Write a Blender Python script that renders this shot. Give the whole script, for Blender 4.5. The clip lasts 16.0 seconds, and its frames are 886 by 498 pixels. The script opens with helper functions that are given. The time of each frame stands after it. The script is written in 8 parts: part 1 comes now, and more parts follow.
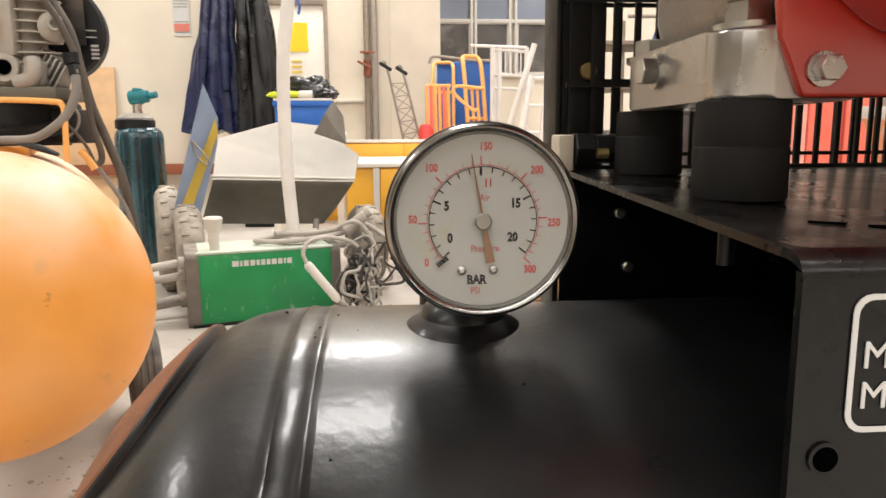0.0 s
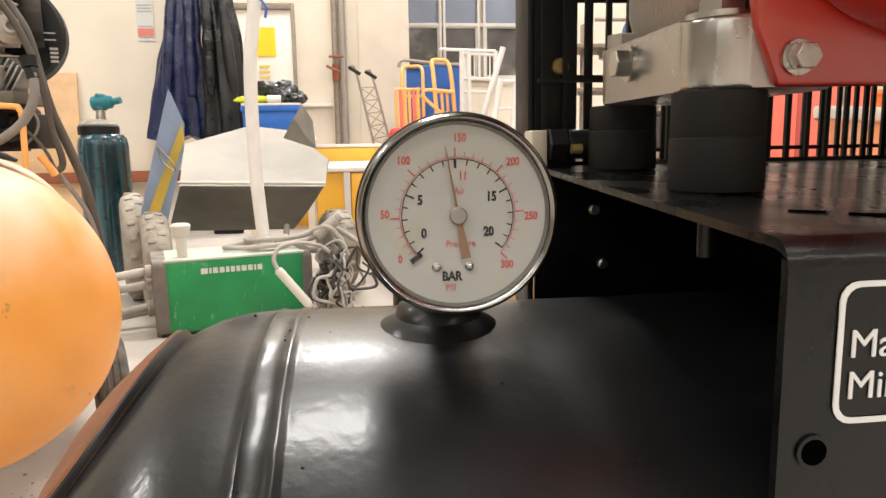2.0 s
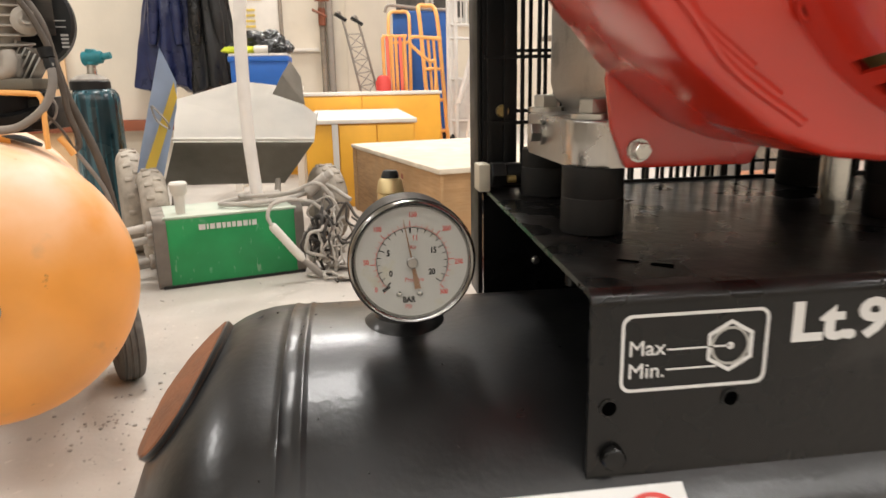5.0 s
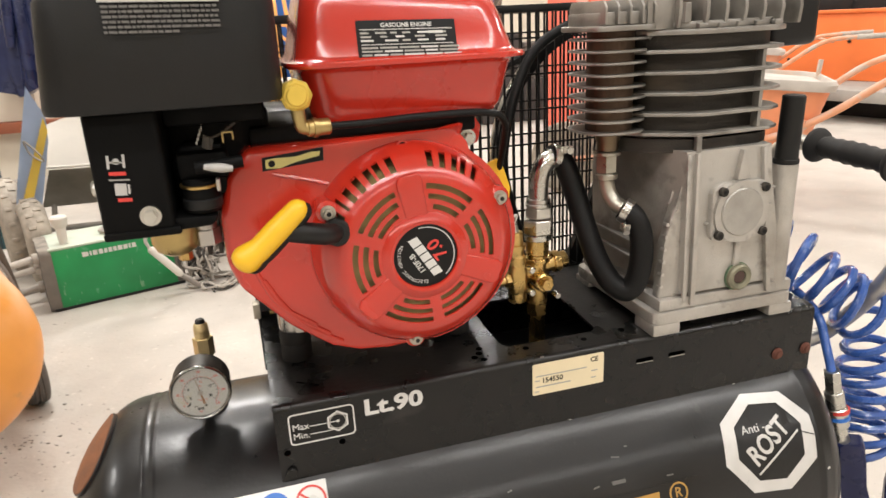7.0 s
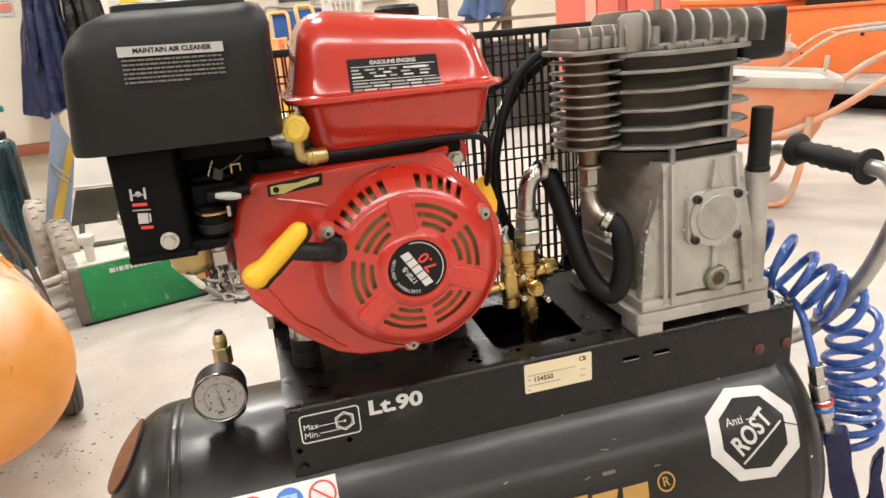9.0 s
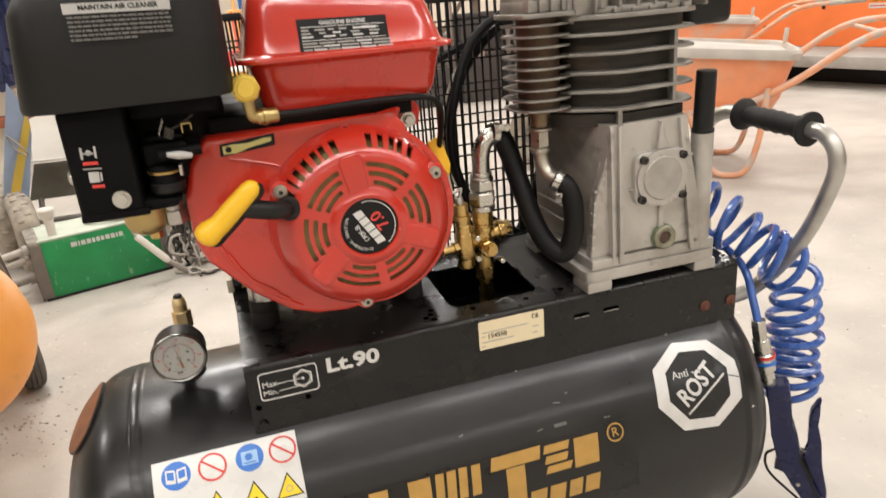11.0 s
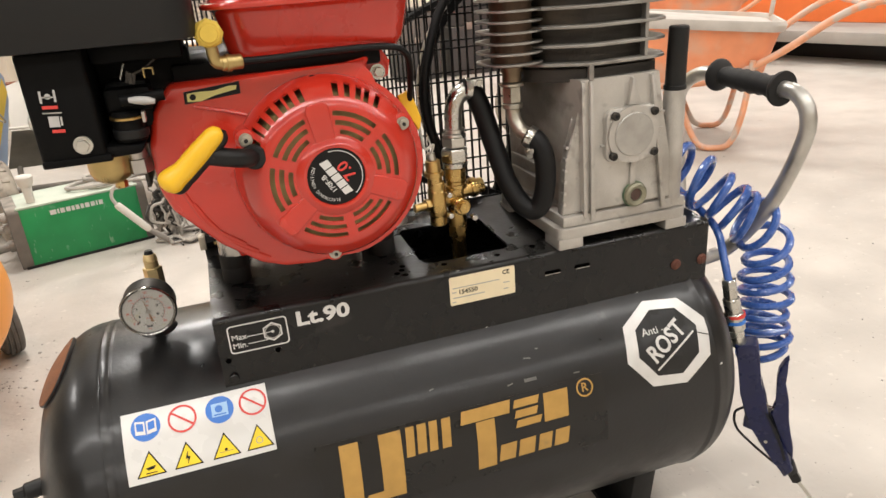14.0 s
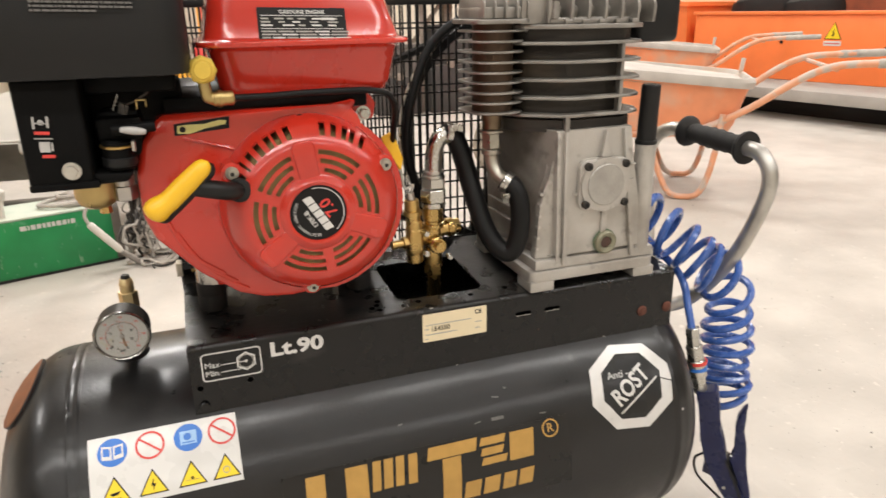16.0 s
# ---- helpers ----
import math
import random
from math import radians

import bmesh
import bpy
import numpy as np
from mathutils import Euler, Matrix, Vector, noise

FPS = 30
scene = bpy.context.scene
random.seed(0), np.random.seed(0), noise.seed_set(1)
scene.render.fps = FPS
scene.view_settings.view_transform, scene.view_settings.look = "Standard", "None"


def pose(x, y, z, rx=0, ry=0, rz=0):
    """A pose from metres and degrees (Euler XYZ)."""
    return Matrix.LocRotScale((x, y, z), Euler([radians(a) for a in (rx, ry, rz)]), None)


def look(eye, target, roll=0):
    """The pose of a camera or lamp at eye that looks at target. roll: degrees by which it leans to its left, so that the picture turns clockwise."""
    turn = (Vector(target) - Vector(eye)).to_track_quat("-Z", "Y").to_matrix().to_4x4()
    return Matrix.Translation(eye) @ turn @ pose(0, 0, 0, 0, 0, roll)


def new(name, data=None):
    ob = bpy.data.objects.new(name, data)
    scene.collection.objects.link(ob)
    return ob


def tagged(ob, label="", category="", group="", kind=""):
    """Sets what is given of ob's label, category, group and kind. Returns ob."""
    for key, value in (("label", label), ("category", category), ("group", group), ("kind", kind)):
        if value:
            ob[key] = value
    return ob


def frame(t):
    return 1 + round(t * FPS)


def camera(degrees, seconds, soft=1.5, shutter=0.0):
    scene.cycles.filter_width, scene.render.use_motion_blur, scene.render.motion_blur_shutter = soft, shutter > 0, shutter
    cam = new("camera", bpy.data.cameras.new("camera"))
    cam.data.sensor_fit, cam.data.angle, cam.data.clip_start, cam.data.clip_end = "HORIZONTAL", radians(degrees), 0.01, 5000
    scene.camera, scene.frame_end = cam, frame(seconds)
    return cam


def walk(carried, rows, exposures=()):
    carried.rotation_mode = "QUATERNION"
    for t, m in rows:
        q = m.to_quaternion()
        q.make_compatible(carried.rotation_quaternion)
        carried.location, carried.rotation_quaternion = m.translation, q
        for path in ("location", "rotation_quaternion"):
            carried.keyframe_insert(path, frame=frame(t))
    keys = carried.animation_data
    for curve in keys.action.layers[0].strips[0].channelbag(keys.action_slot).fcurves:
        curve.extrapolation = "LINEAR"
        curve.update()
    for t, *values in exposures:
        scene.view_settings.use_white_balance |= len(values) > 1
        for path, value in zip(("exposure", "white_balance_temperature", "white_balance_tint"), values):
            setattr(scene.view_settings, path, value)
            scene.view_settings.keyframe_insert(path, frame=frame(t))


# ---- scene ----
cam = camera(65.9, 16.0, shutter=0.4)
PATH = [
    (0, (-0.104, -0.163, 0.549), (0.044, 1.807, 0.234), -0.4),
    (0.5, (-0.103, -0.15, 0.542), (0.106, 1.815, 0.233), -0.3),
    (1, (-0.101, -0.155, 0.543), (0.108, 1.811, 0.238), -0.8),
    (1.5, (-0.103, -0.156, 0.546), (0.103, 1.81, 0.242), -1.2),
    (2, (-0.104, -0.155, 0.545), (0.125, 1.808, 0.241), -1.0),
    (2.5, (-0.101, -0.156, 0.545), (0.135, 1.807, 0.242), -1.1),
    (3, (-0.104, -0.155, 0.548), (0.14, 1.807, 0.247), -1.2),
    (3.2, (-0.105, -0.157, 0.549), (0.14, 1.805, 0.248), -1.2),
    (5.3, (-0.1, -0.344, 0.648), (0.15, 1.552, 0.075), -0.9),
    (5.4, (-0.094, -0.378, 0.674), (0.126, 1.492, 0.002), -1.4),
    (5.5, (-0.094, -0.434, 0.72), (0.144, 1.411, -0.014), -1.6),
    (5.8, (-0.065, -0.549, 0.792), (0.232, 1.252, -0.027), -1.9),
    (6, (-0.059, -0.594, 0.819), (0.317, 1.195, 0.006), -1.1),
    (6.5, (-0.011, -0.637, 0.878), (0.577, 1.165, 0.24), -0.7),
    (7, (0.008, -0.659, 0.896), (0.527, 1.168, 0.27), -2.9),
    (7.5, (0.009, -0.699, 0.923), (0.463, 1.15, 0.31), -4.6),
    (8, (0.013, -0.696, 0.923), (0.473, 1.151, 0.309), -4.9),
    (8.5, (0.02, -0.709, 0.923), (0.475, 1.14, 0.314), -5.0),
    (10.8, (0.028, -0.757, 0.915), (0.559, 1.058, 0.266), -5.2),
    (11, (0.036, -0.756, 0.909), (0.565, 1.048, 0.226), -4.9),
    (11.5, (0.053, -0.759, 0.89), (0.58, 1.022, 0.15), -5.3),
    (12, (0.055, -0.767, 0.885), (0.574, 1.013, 0.135), -5.6),
    (12.5, (0.055, -0.77, 0.883), (0.555, 1.015, 0.134), -5.8),
    (13, (0.054, -0.769, 0.882), (0.572, 1.013, 0.138), -5.4),
    (13.5, (0.054, -0.773, 0.883), (0.58, 1.013, 0.151), -4.9),
    (14, (0.053, -0.773, 0.881), (0.6, 1.0, 0.134), -4.4),
    (14.5, (0.047, -0.773, 0.878), (0.624, 0.999, 0.152), -3.3),
    (15, (0.04, -0.781, 0.88), (0.641, 1.013, 0.232), -2.4),
    (15.5, (0.037, -0.791, 0.882), (0.59, 1.032, 0.272), -2.2),
    (16, (0.043, -0.791, 0.896), (0.681, 0.986, 0.237), -0.9),
]
walk(cam, [(t, look(eye, target, roll)) for t, eye, target, roll in PATH],
     exposures=[(0, 0.20), (0.5, 0.27), (3.2, 0.29), (5.3, 0.02), (6.0, 0.08), (6.5, 0.14), (8.5, 0.19), (10.8, 0.04), (16, 0.05)])

# ---- light ----
world = bpy.data.worlds.new("hall_world")
scene.world = world
world.use_nodes = True
world.node_tree.nodes["Background"].inputs[0].default_value = (1.0, 0.96, 0.91, 1)
world.node_tree.nodes["Background"].inputs[1].default_value = 0.06


def lamp(name, x, y, z, sx, sy, watts, color=(1.0, 0.970, 0.938)):
    data = bpy.data.lights.new(name, "AREA")
    data.shape, data.size, data.size_y, data.energy, data.color = "RECTANGLE", sx, sy, watts, color
    ob = new(name, data)
    ob.matrix_world = pose(x, y, z)
    return ob


# under the hall's roof: long strip lights in front of the machines, single high lamps behind them
for lx in (-5.6, -1.3, 3.0, 7.3):
    for ly in (-6.6, -2.25):
        lamp("strip_light", lx, ly, 4.7, 3.9, 0.32, 100)
# unseen lamps; the one at y 5.8 is added to brighten the far wall
for lx, ly in ((-4.8, 2.1), (-0.4, 2.1), (4.0, 2.1), (8.4, 2.1), (-0.4, 5.8), (2.4, 6.6), (6.8, 6.6)):
    lamp("unseen_bay_light", lx, ly, 4.7, 0.85, 1.0, 150 if ly == 5.8 else 105)


# ---- materials ----
def mat(name, base, rough=0.5, metal=0.0, vary=0.15, scale=30.0, bump=0.1, bump_scale=None, dust=0.0, dust_col=(0.5, 0.45, 0.38), dust_lo=0.15, dust_hi=0.95,
        coat=0.0, coat_rough=0.12, spots=None, spot_scale=8.0, spot_level=0.62, spot_soft=0.12, stretch=1.0, emit=0.0, rough_vary=0.12, spec=0.5):
    """A worn painted, plastic, metal or mineral surface: two scales of colour variation, grain, and dust on upward faces."""
    m = bpy.data.materials.new(name)
    m.use_nodes = True
    nt = m.node_tree
    N, L = nt.nodes, nt.links
    b = N["Principled BSDF"]
    b.inputs["Metallic"].default_value = metal
    b.inputs["Coat Weight"].default_value = coat
    b.inputs["Coat Roughness"].default_value = coat_rough
    b.inputs["Specular IOR Level"].default_value = spec
    tc = N.new("ShaderNodeTexCoord")
    n1 = N.new("ShaderNodeTexNoise")
    n1.inputs["Scale"].default_value, n1.inputs["Detail"].default_value = scale, 6
    n2 = N.new("ShaderNodeTexNoise")
    n2.inputs["Scale"].default_value, n2.inputs["Detail"].default_value = scale * 0.13, 4
    for n in (n1, n2):
        L.new(tc.outputs["Object"], n.inputs["Vector"])
    add = N.new("ShaderNodeMath")
    add.operation = "ADD"
    L.new(n1.outputs["Fac"], add.inputs[0])
    L.new(n2.outputs["Fac"], add.inputs[1])
    ramp = N.new("ShaderNodeMapRange")
    ramp.inputs["From Min"].default_value, ramp.inputs["From Max"].default_value = 0.7, 1.3
    ramp.inputs["To Min"].default_value, ramp.inputs["To Max"].default_value = 1 - vary, 1 + vary
    L.new(add.outputs[0], ramp.inputs["Value"])
    mul = N.new("ShaderNodeVectorMath")
    mul.operation = "SCALE"
    mul.inputs[0].default_value = base
    L.new(ramp.outputs[0], mul.inputs["Scale"])
    col = mul.outputs[0]
    if spots:
        ns = N.new("ShaderNodeTexNoise")
        ns.inputs["Scale"].default_value, ns.inputs["Detail"].default_value = spot_scale, 8
        mp = N.new("ShaderNodeMapping")
        mp.inputs["Scale"].default_value = (1, 1, stretch)
        L.new(tc.outputs["Object"], mp.inputs["Vector"])
        L.new(mp.outputs[0], ns.inputs["Vector"])
        sr = N.new("ShaderNodeMapRange")
        sr.inputs["From Min"].default_value, sr.inputs["From Max"].default_value = spot_level, spot_level + spot_soft
        L.new(ns.outputs["Fac"], sr.inputs["Value"])
        mx = N.new("ShaderNodeMix")
        mx.data_type = "RGBA"
        L.new(sr.outputs[0], mx.inputs["Factor"])
        L.new(col, mx.inputs["A"])
        mx.inputs["B"].default_value = (*spots, 1)
        col = mx.outputs["Result"]
    rr = N.new("ShaderNodeMapRange")
    rr.inputs["From Min"].default_value, rr.inputs["From Max"].default_value = 0.7, 1.3
    rr.inputs["To Min"].default_value, rr.inputs["To Max"].default_value = max(0.02, rough - rough_vary), min(1, rough + rough_vary)
    L.new(add.outputs[0], rr.inputs["Value"])
    ro = rr.outputs[0]
    if dust:
        geo = N.new("ShaderNodeNewGeometry")
        sep = N.new("ShaderNodeSeparateXYZ")
        L.new(geo.outputs["Normal"], sep.inputs[0])
        dr = N.new("ShaderNodeMapRange")
        dr.inputs["From Min"].default_value, dr.inputs["From Max"].default_value = dust_lo, dust_hi
        dr.inputs["To Max"].default_value = dust
        L.new(sep.outputs["Z"], dr.inputs["Value"])
        dm = N.new("ShaderNodeMath")
        dm.operation = "MULTIPLY"
        L.new(dr.outputs[0], dm.inputs[0])
        d2 = N.new("ShaderNodeMapRange")
        d2.inputs["From Min"].default_value, d2.inputs["From Max"].default_value = 0.75, 1.15
        L.new(add.outputs[0], d2.inputs["Value"])
        L.new(d2.outputs[0], dm.inputs[1])
        mx = N.new("ShaderNodeMix")
        mx.data_type = "RGBA"
        L.new(dm.outputs[0], mx.inputs["Factor"])
        L.new(col, mx.inputs["A"])
        mx.inputs["B"].default_value = (*dust_col, 1)
        col = mx.outputs["Result"]
        m3 = N.new("ShaderNodeMix")
        L.new(dm.outputs[0], m3.inputs["Factor"])
        L.new(ro, m3.inputs["A"])
        m3.inputs["B"].default_value = 0.9
        ro = m3.outputs["Result"]
    L.new(col, b.inputs["Base Color"])
    L.new(ro, b.inputs["Roughness"])
    if emit:
        L.new(col, b.inputs["Emission Color"])
        b.inputs["Emission Strength"].default_value = emit
    if bump:
        nb = N.new("ShaderNodeTexNoise")
        nb.inputs["Scale"].default_value, nb.inputs["Detail"].default_value = bump_scale or scale * 6, 4
        L.new(tc.outputs["Object"], nb.inputs["Vector"])
        bp = N.new("ShaderNodeBump")
        bp.inputs["Strength"].default_value, bp.inputs["Distance"].default_value = bump, 0.002
        L.new(nb.outputs["Fac"], bp.inputs["Height"])
        L.new(bp.outputs[0], b.inputs["Normal"])
        L.new(bp.outputs[0], b.inputs["Coat Normal"])
    return m


def wood_mat(name, base, dark):
    m = mat(name, base, 0.75, 0, 0.2, 14, 0.3, 90)
    nt = m.node_tree
    N, L = nt.nodes, nt.links
    tc = N.new("ShaderNodeTexCoord")
    mp = N.new("ShaderNodeMapping")
    mp.inputs["Scale"].default_value = (3, 3, 40)
    nz = N.new("ShaderNodeTexNoise")
    nz.inputs["Scale"].default_value, nz.inputs["Detail"].default_value = 4, 8
    L.new(tc.outputs["Object"], mp.inputs["Vector"])
    L.new(mp.outputs[0], nz.inputs["Vector"])
    rp = N.new("ShaderNodeMapRange")
    rp.inputs["From Min"].default_value, rp.inputs["From Max"].default_value = 0.4, 0.75
    L.new(nz.outputs["Fac"], rp.inputs["Value"])
    mx = N.new("ShaderNodeMix")
    mx.data_type = "RGBA"
    b = N["Principled BSDF"]
    src = b.inputs["Base Color"].links[0].from_socket
    L.new(rp.outputs[0], mx.inputs["Factor"])
    L.new(src, mx.inputs["A"])
    mx.inputs["B"].default_value = (*dark, 1)
    L.new(mx.outputs["Result"], b.inputs["Base Color"])
    return m


def glass_mat(name):
    m = bpy.data.materials.new(name)
    m.use_nodes = True
    nt = m.node_tree
    nt.nodes.clear()
    out = nt.nodes.new("ShaderNodeOutputMaterial")
    mix = nt.nodes.new("ShaderNodeMixShader")
    tr = nt.nodes.new("ShaderNodeBsdfTransparent")
    gl = nt.nodes.new("ShaderNodeBsdfGlossy")
    gl.inputs["Roughness"].default_value = 0.03
    fr = nt.nodes.new("ShaderNodeFresnel")
    fr.inputs["IOR"].default_value = 1.45
    nt.links.new(fr.outputs[0], mix.inputs[0])
    nt.links.new(tr.outputs[0], mix.inputs[1])
    nt.links.new(gl.outputs[0], mix.inputs[2])
    nt.links.new(mix.outputs[0], out.inputs[0])
    return m


M_TANK = mat("tank_paint", (0.0080, 0.0081, 0.0083), 0.39, 0, 0.25, 22, 0.10, 200, coat=0.18, coat_rough=0.12, rough_vary=0.12, spec=0.40)
M_DECK = mat("deck_paint", (0.0036, 0.0036, 0.0036), 0.30, 0, 0.3, 30, 0.14, 160, dust=0.05, dust_col=(0.2, 0.18, 0.16), spec=0.32, coat=0.12)
M_BLACKP = mat("black_plastic", (0.0055, 0.0056, 0.0055), 0.46, 0, 0.15, 40, 0.14, 700, spec=0.36)
M_BLACKM = mat("black_steel", (0.006, 0.006, 0.006), 0.45, 0, 0.2, 40, 0.05, spec=0.35)
M_RUBBER = mat("rubber", (0.015, 0.0142, 0.0135), 0.7, 0, 0.2, 30, 0.1, spec=0.3, dust=0.12, dust_col=(0.2, 0.18, 0.16))
M_RED = mat("red_paint", (0.50, 0.027, 0.013), 0.26, 0, 0.12, 12, 0.05, coat=0.6, coat_rough=0.11, rough_vary=0.05)
M_YEL = mat("yellow_plastic", (0.85, 0.5, 0.02), 0.4, 0, 0.06, 30, 0.05)
M_YELB = mat("yellow_zinc", (0.44, 0.33, 0.14), 0.35, 0.9, 0.15, 60, 0.05)
M_GALV = mat("galvanised_tube", (0.50, 0.485, 0.45), 0.40, 0.85, 0.2, 40, 0.12, 200)
M_PBRASS = mat("pale_brass", (0.60, 0.48, 0.26), 0.38, 0.9, 0.15, 60, 0.1)
M_BRASS = mat("brass", (0.54, 0.37, 0.14), 0.32, 1.0, 0.2, 60, 0.1)
M_STEEL = mat("zinc_steel", (0.55, 0.54, 0.5), 0.28, 1.0, 0.15, 60, 0.06)
M_CHROME = mat("chrome", (0.30, 0.29, 0.27), 0.22, 1.0, 0.08, 60, 0.02, rough_vary=0.05)
M_ALU = mat("cast_aluminium", (0.50, 0.48, 0.445), 0.45, 0.65, 0.14, 25, 0.35, 420, spots=(0.27, 0.245, 0.21), spot_scale=9, spot_level=0.58, spot_soft=0.22)
M_ALUS = mat("machined_aluminium", (0.50, 0.48, 0.45), 0.36, 0.85, 0.12, 18, 0.08, 120)
M_HOLE = mat("dark_hole", (0.001, 0.001, 0.001), 0.9, 0, 0.05, 40, 0, spec=0.0)
M_BRHOSE = mat("brown_hose", (0.085, 0.066, 0.05), 0.65, 0, 0.25, 40, 0.2, dust=0.1)
# dull iron tone, taken darker to give the black gaps between fins
M_ALUD = mat("dull_shaded_iron", (0.05, 0.045, 0.039), 0.55, 0.6, 0.25, 25, 0.35, 420, dust=0.12, dust_col=(0.3, 0.26, 0.21))
M_FIN = mat("fin_metal", (0.33, 0.315, 0.29), 0.46, 0.75, 0.25, 30, 0.2, 300, dust=0.22, dust_col=(0.4, 0.36, 0.3))
M_WHITE = mat("white_print", (0.62, 0.61, 0.59), 0.5, 0, 0.04, 40, 0)
M_STK = mat("white_sticker", (0.66, 0.655, 0.63), 0.3, 0, 0.04, 30, 0.02)
M_BLUE = mat("blue_print", (0.03, 0.16, 0.55), 0.4, 0, 0.05, 40, 0)
M_REDP = mat("red_print", (0.62, 0.05, 0.04), 0.45, 0, 0.05, 40, 0)
M_YELP = mat("yellow_print", (0.85, 0.62, 0.02), 0.4, 0, 0.05, 40, 0)
M_BLKP = mat("black_print", (0.006, 0.006, 0.006), 0.5, 0, 0.05, 40, 0, spec=0.25)
# black plastic taken darker for the shade under the air cleaner cover
M_BLACK_SHADED = mat("shaded_black_plastic", (0.0025, 0.0025, 0.0025), 0.55, 0, 0.15, 40, 0.12, 900, spec=0.12)
M_GOLD = mat("gold_print", (0.46, 0.27, 0.07), 0.42, 0.2, 0.12, 60, 0, spots=(0.28, 0.18, 0.07), spot_scale=30, spot_level=0.62)
M_SILV = mat("silver_print", (0.62, 0.61, 0.59), 0.35, 0.3, 0.08, 50, 0)
M_PATCH = mat("decal_film", (0.013, 0.0125, 0.0115), 0.36, 0, 0.2, 40, 0, spec=0.35)
M_HEADER = mat("label_header", (0.44, 0.43, 0.41), 0.45, 0, 0.1, 80, 0)
M_DIMP = mat("dim_print", (0.135, 0.13, 0.122), 0.5, 0, 0.15, 200, 0)
M_CREAM = mat("cream_plate", (0.72, 0.62, 0.42), 0.45, 0, 0.06, 40, 0)
M_GREY = mat("grey_print", (0.35, 0.34, 0.31), 0.5, 0, 0.05, 40, 0)
M_DIAL = mat("dial_white", (0.35, 0.345, 0.315), 0.45, 0, 0.06, 30, 0, spots=(0.34, 0.32, 0.23), spot_scale=60, spot_level=0.6)
M_DIALR = mat("dial_red", (0.43, 0.055, 0.045), 0.5, 0, 0.08, 60, 0)
M_NEEDLE = mat("needle_bronze", (0.20, 0.10, 0.045), 0.4, 0.4, 0.15, 80, 0)
M_RIVET = mat("rusted_rivet", (0.10, 0.035, 0.022), 0.8, 0, 0.35, 60, 0.4, 300)
M_RUST = mat("rust", (0.20, 0.075, 0.03), 0.85, 0, 0.35, 60, 0.4, 300, spots=(0.09, 0.04, 0.02), spot_scale=30)
M_HOSE = mat("black_hose", (0.0045, 0.0045, 0.0045), 0.50, 0, 0.2, 50, 0.15, 700, spec=0.25)
M_BLUEH = mat("blue_hose", (0.040, 0.105, 0.36), 0.26, 0, 0.18, 60, 0.04, coat=0.3)
M_NAVY = mat("navy_plastic", (0.005, 0.0095, 0.058), 0.33, 0, 0.15, 50, 0.05)
M_DUSTYRUB = mat("dusty_rubber", (0.10, 0.09, 0.08), 0.85, 0, 0.25, 30, 0.3, 120, dust=0.6, dust_lo=-0.3, dust_col=(0.34, 0.30, 0.26))
M_OLIVE = mat("inner_fan", (0.30, 0.24, 0.10), 0.5, 0.3, 0.3, 60, 0.1)
M_GLASS = glass_mat("clear_glass")
M_ORTANK = mat("orange_paint", (0.88, 0.36, 0.07), 0.38, 0, 0.12, 9, 0.06, 40, dust=1.0, dust_col=(0.82, 0.70, 0.58), dust_lo=0.10, dust_hi=0.75, spots=(0.62, 0.30, 0.10), spot_scale=11, spot_level=0.64)
M_GREEN = mat("green_paint", (0.012, 0.25, 0.075), 0.42, 0, 0.2, 9, 0.10, 50, dust=0.75, dust_col=(0.55, 0.6, 0.5), spots=(0.16, 0.36, 0.22), spot_scale=26, spot_level=0.66)
M_DUSTGREY = mat("dusty_grey", (0.22, 0.2, 0.18), 0.8, 0, 0.25, 20, 0.3, 200, dust=0.7)
M_TYRE = mat("dusty_tyre", (0.30, 0.26, 0.21), 0.9, 0, 0.3, 30, 0.6, 120, dust=0.6)
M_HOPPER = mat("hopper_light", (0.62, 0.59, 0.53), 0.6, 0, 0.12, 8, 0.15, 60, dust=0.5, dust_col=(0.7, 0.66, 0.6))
# darkened hopper tone; shade on its down-facing walls is put into the colour
M_HOPPER_DARKENED = mat("hopper_darkened", (0.27, 0.25, 0.22), 0.7, 0, 0.25, 12, 0.2, 80)
M_CABLE = mat("dusty_cable", (0.40, 0.37, 0.33), 0.75, 0, 0.25, 40, 0.2, dust=0.5)
M_TEAL = mat("teal_paint", (0.016, 0.062, 0.078), 0.25, 0, 0.5, 9, 0.1, spots=(0.15, 0.27, 0.31), spot_scale=22, spot_level=0.57, stretch=0.04)
M_CYAN = mat("cyan_paint", (0.01, 0.17, 0.2), 0.45, 0, 0.2, 30, 0.1)
M_LTBLUE = mat("pale_blue_panel", (0.36, 0.43, 0.55), 0.6, 0, 0.15, 10, 0.1)
M_YSTRIPE = mat("yellow_stripe", (0.75, 0.55, 0.1), 0.6, 0, 0.15, 12, 0)
M_CABY = mat("yellow_cabinet", (0.82, 0.42, 0.04), 0.5, 0, 0.1, 8, 0.05, dust=0.3)
M_WTOP = mat("white_worktop", (0.74, 0.69, 0.62), 0.55, 0, 0.08, 8, 0.05)
M_NAVYC = mat("navy_cloth", (0.015, 0.021, 0.066), 0.30, 0, 0.3, 20, 0.5, 60)
M_BLKC = mat("black_cloth", (0.0095, 0.0093, 0.0095), 0.33, 0, 0.35, 20, 0.5, 60)
M_HIVIS = mat("hivis_cloth", (0.65, 0.72, 0.05), 0.8, 0, 0.15, 20, 0.4)
M_BLUEBOX = mat("blue_crate", (0.02, 0.12, 0.45), 0.5, 0, 0.12, 15, 0.05)
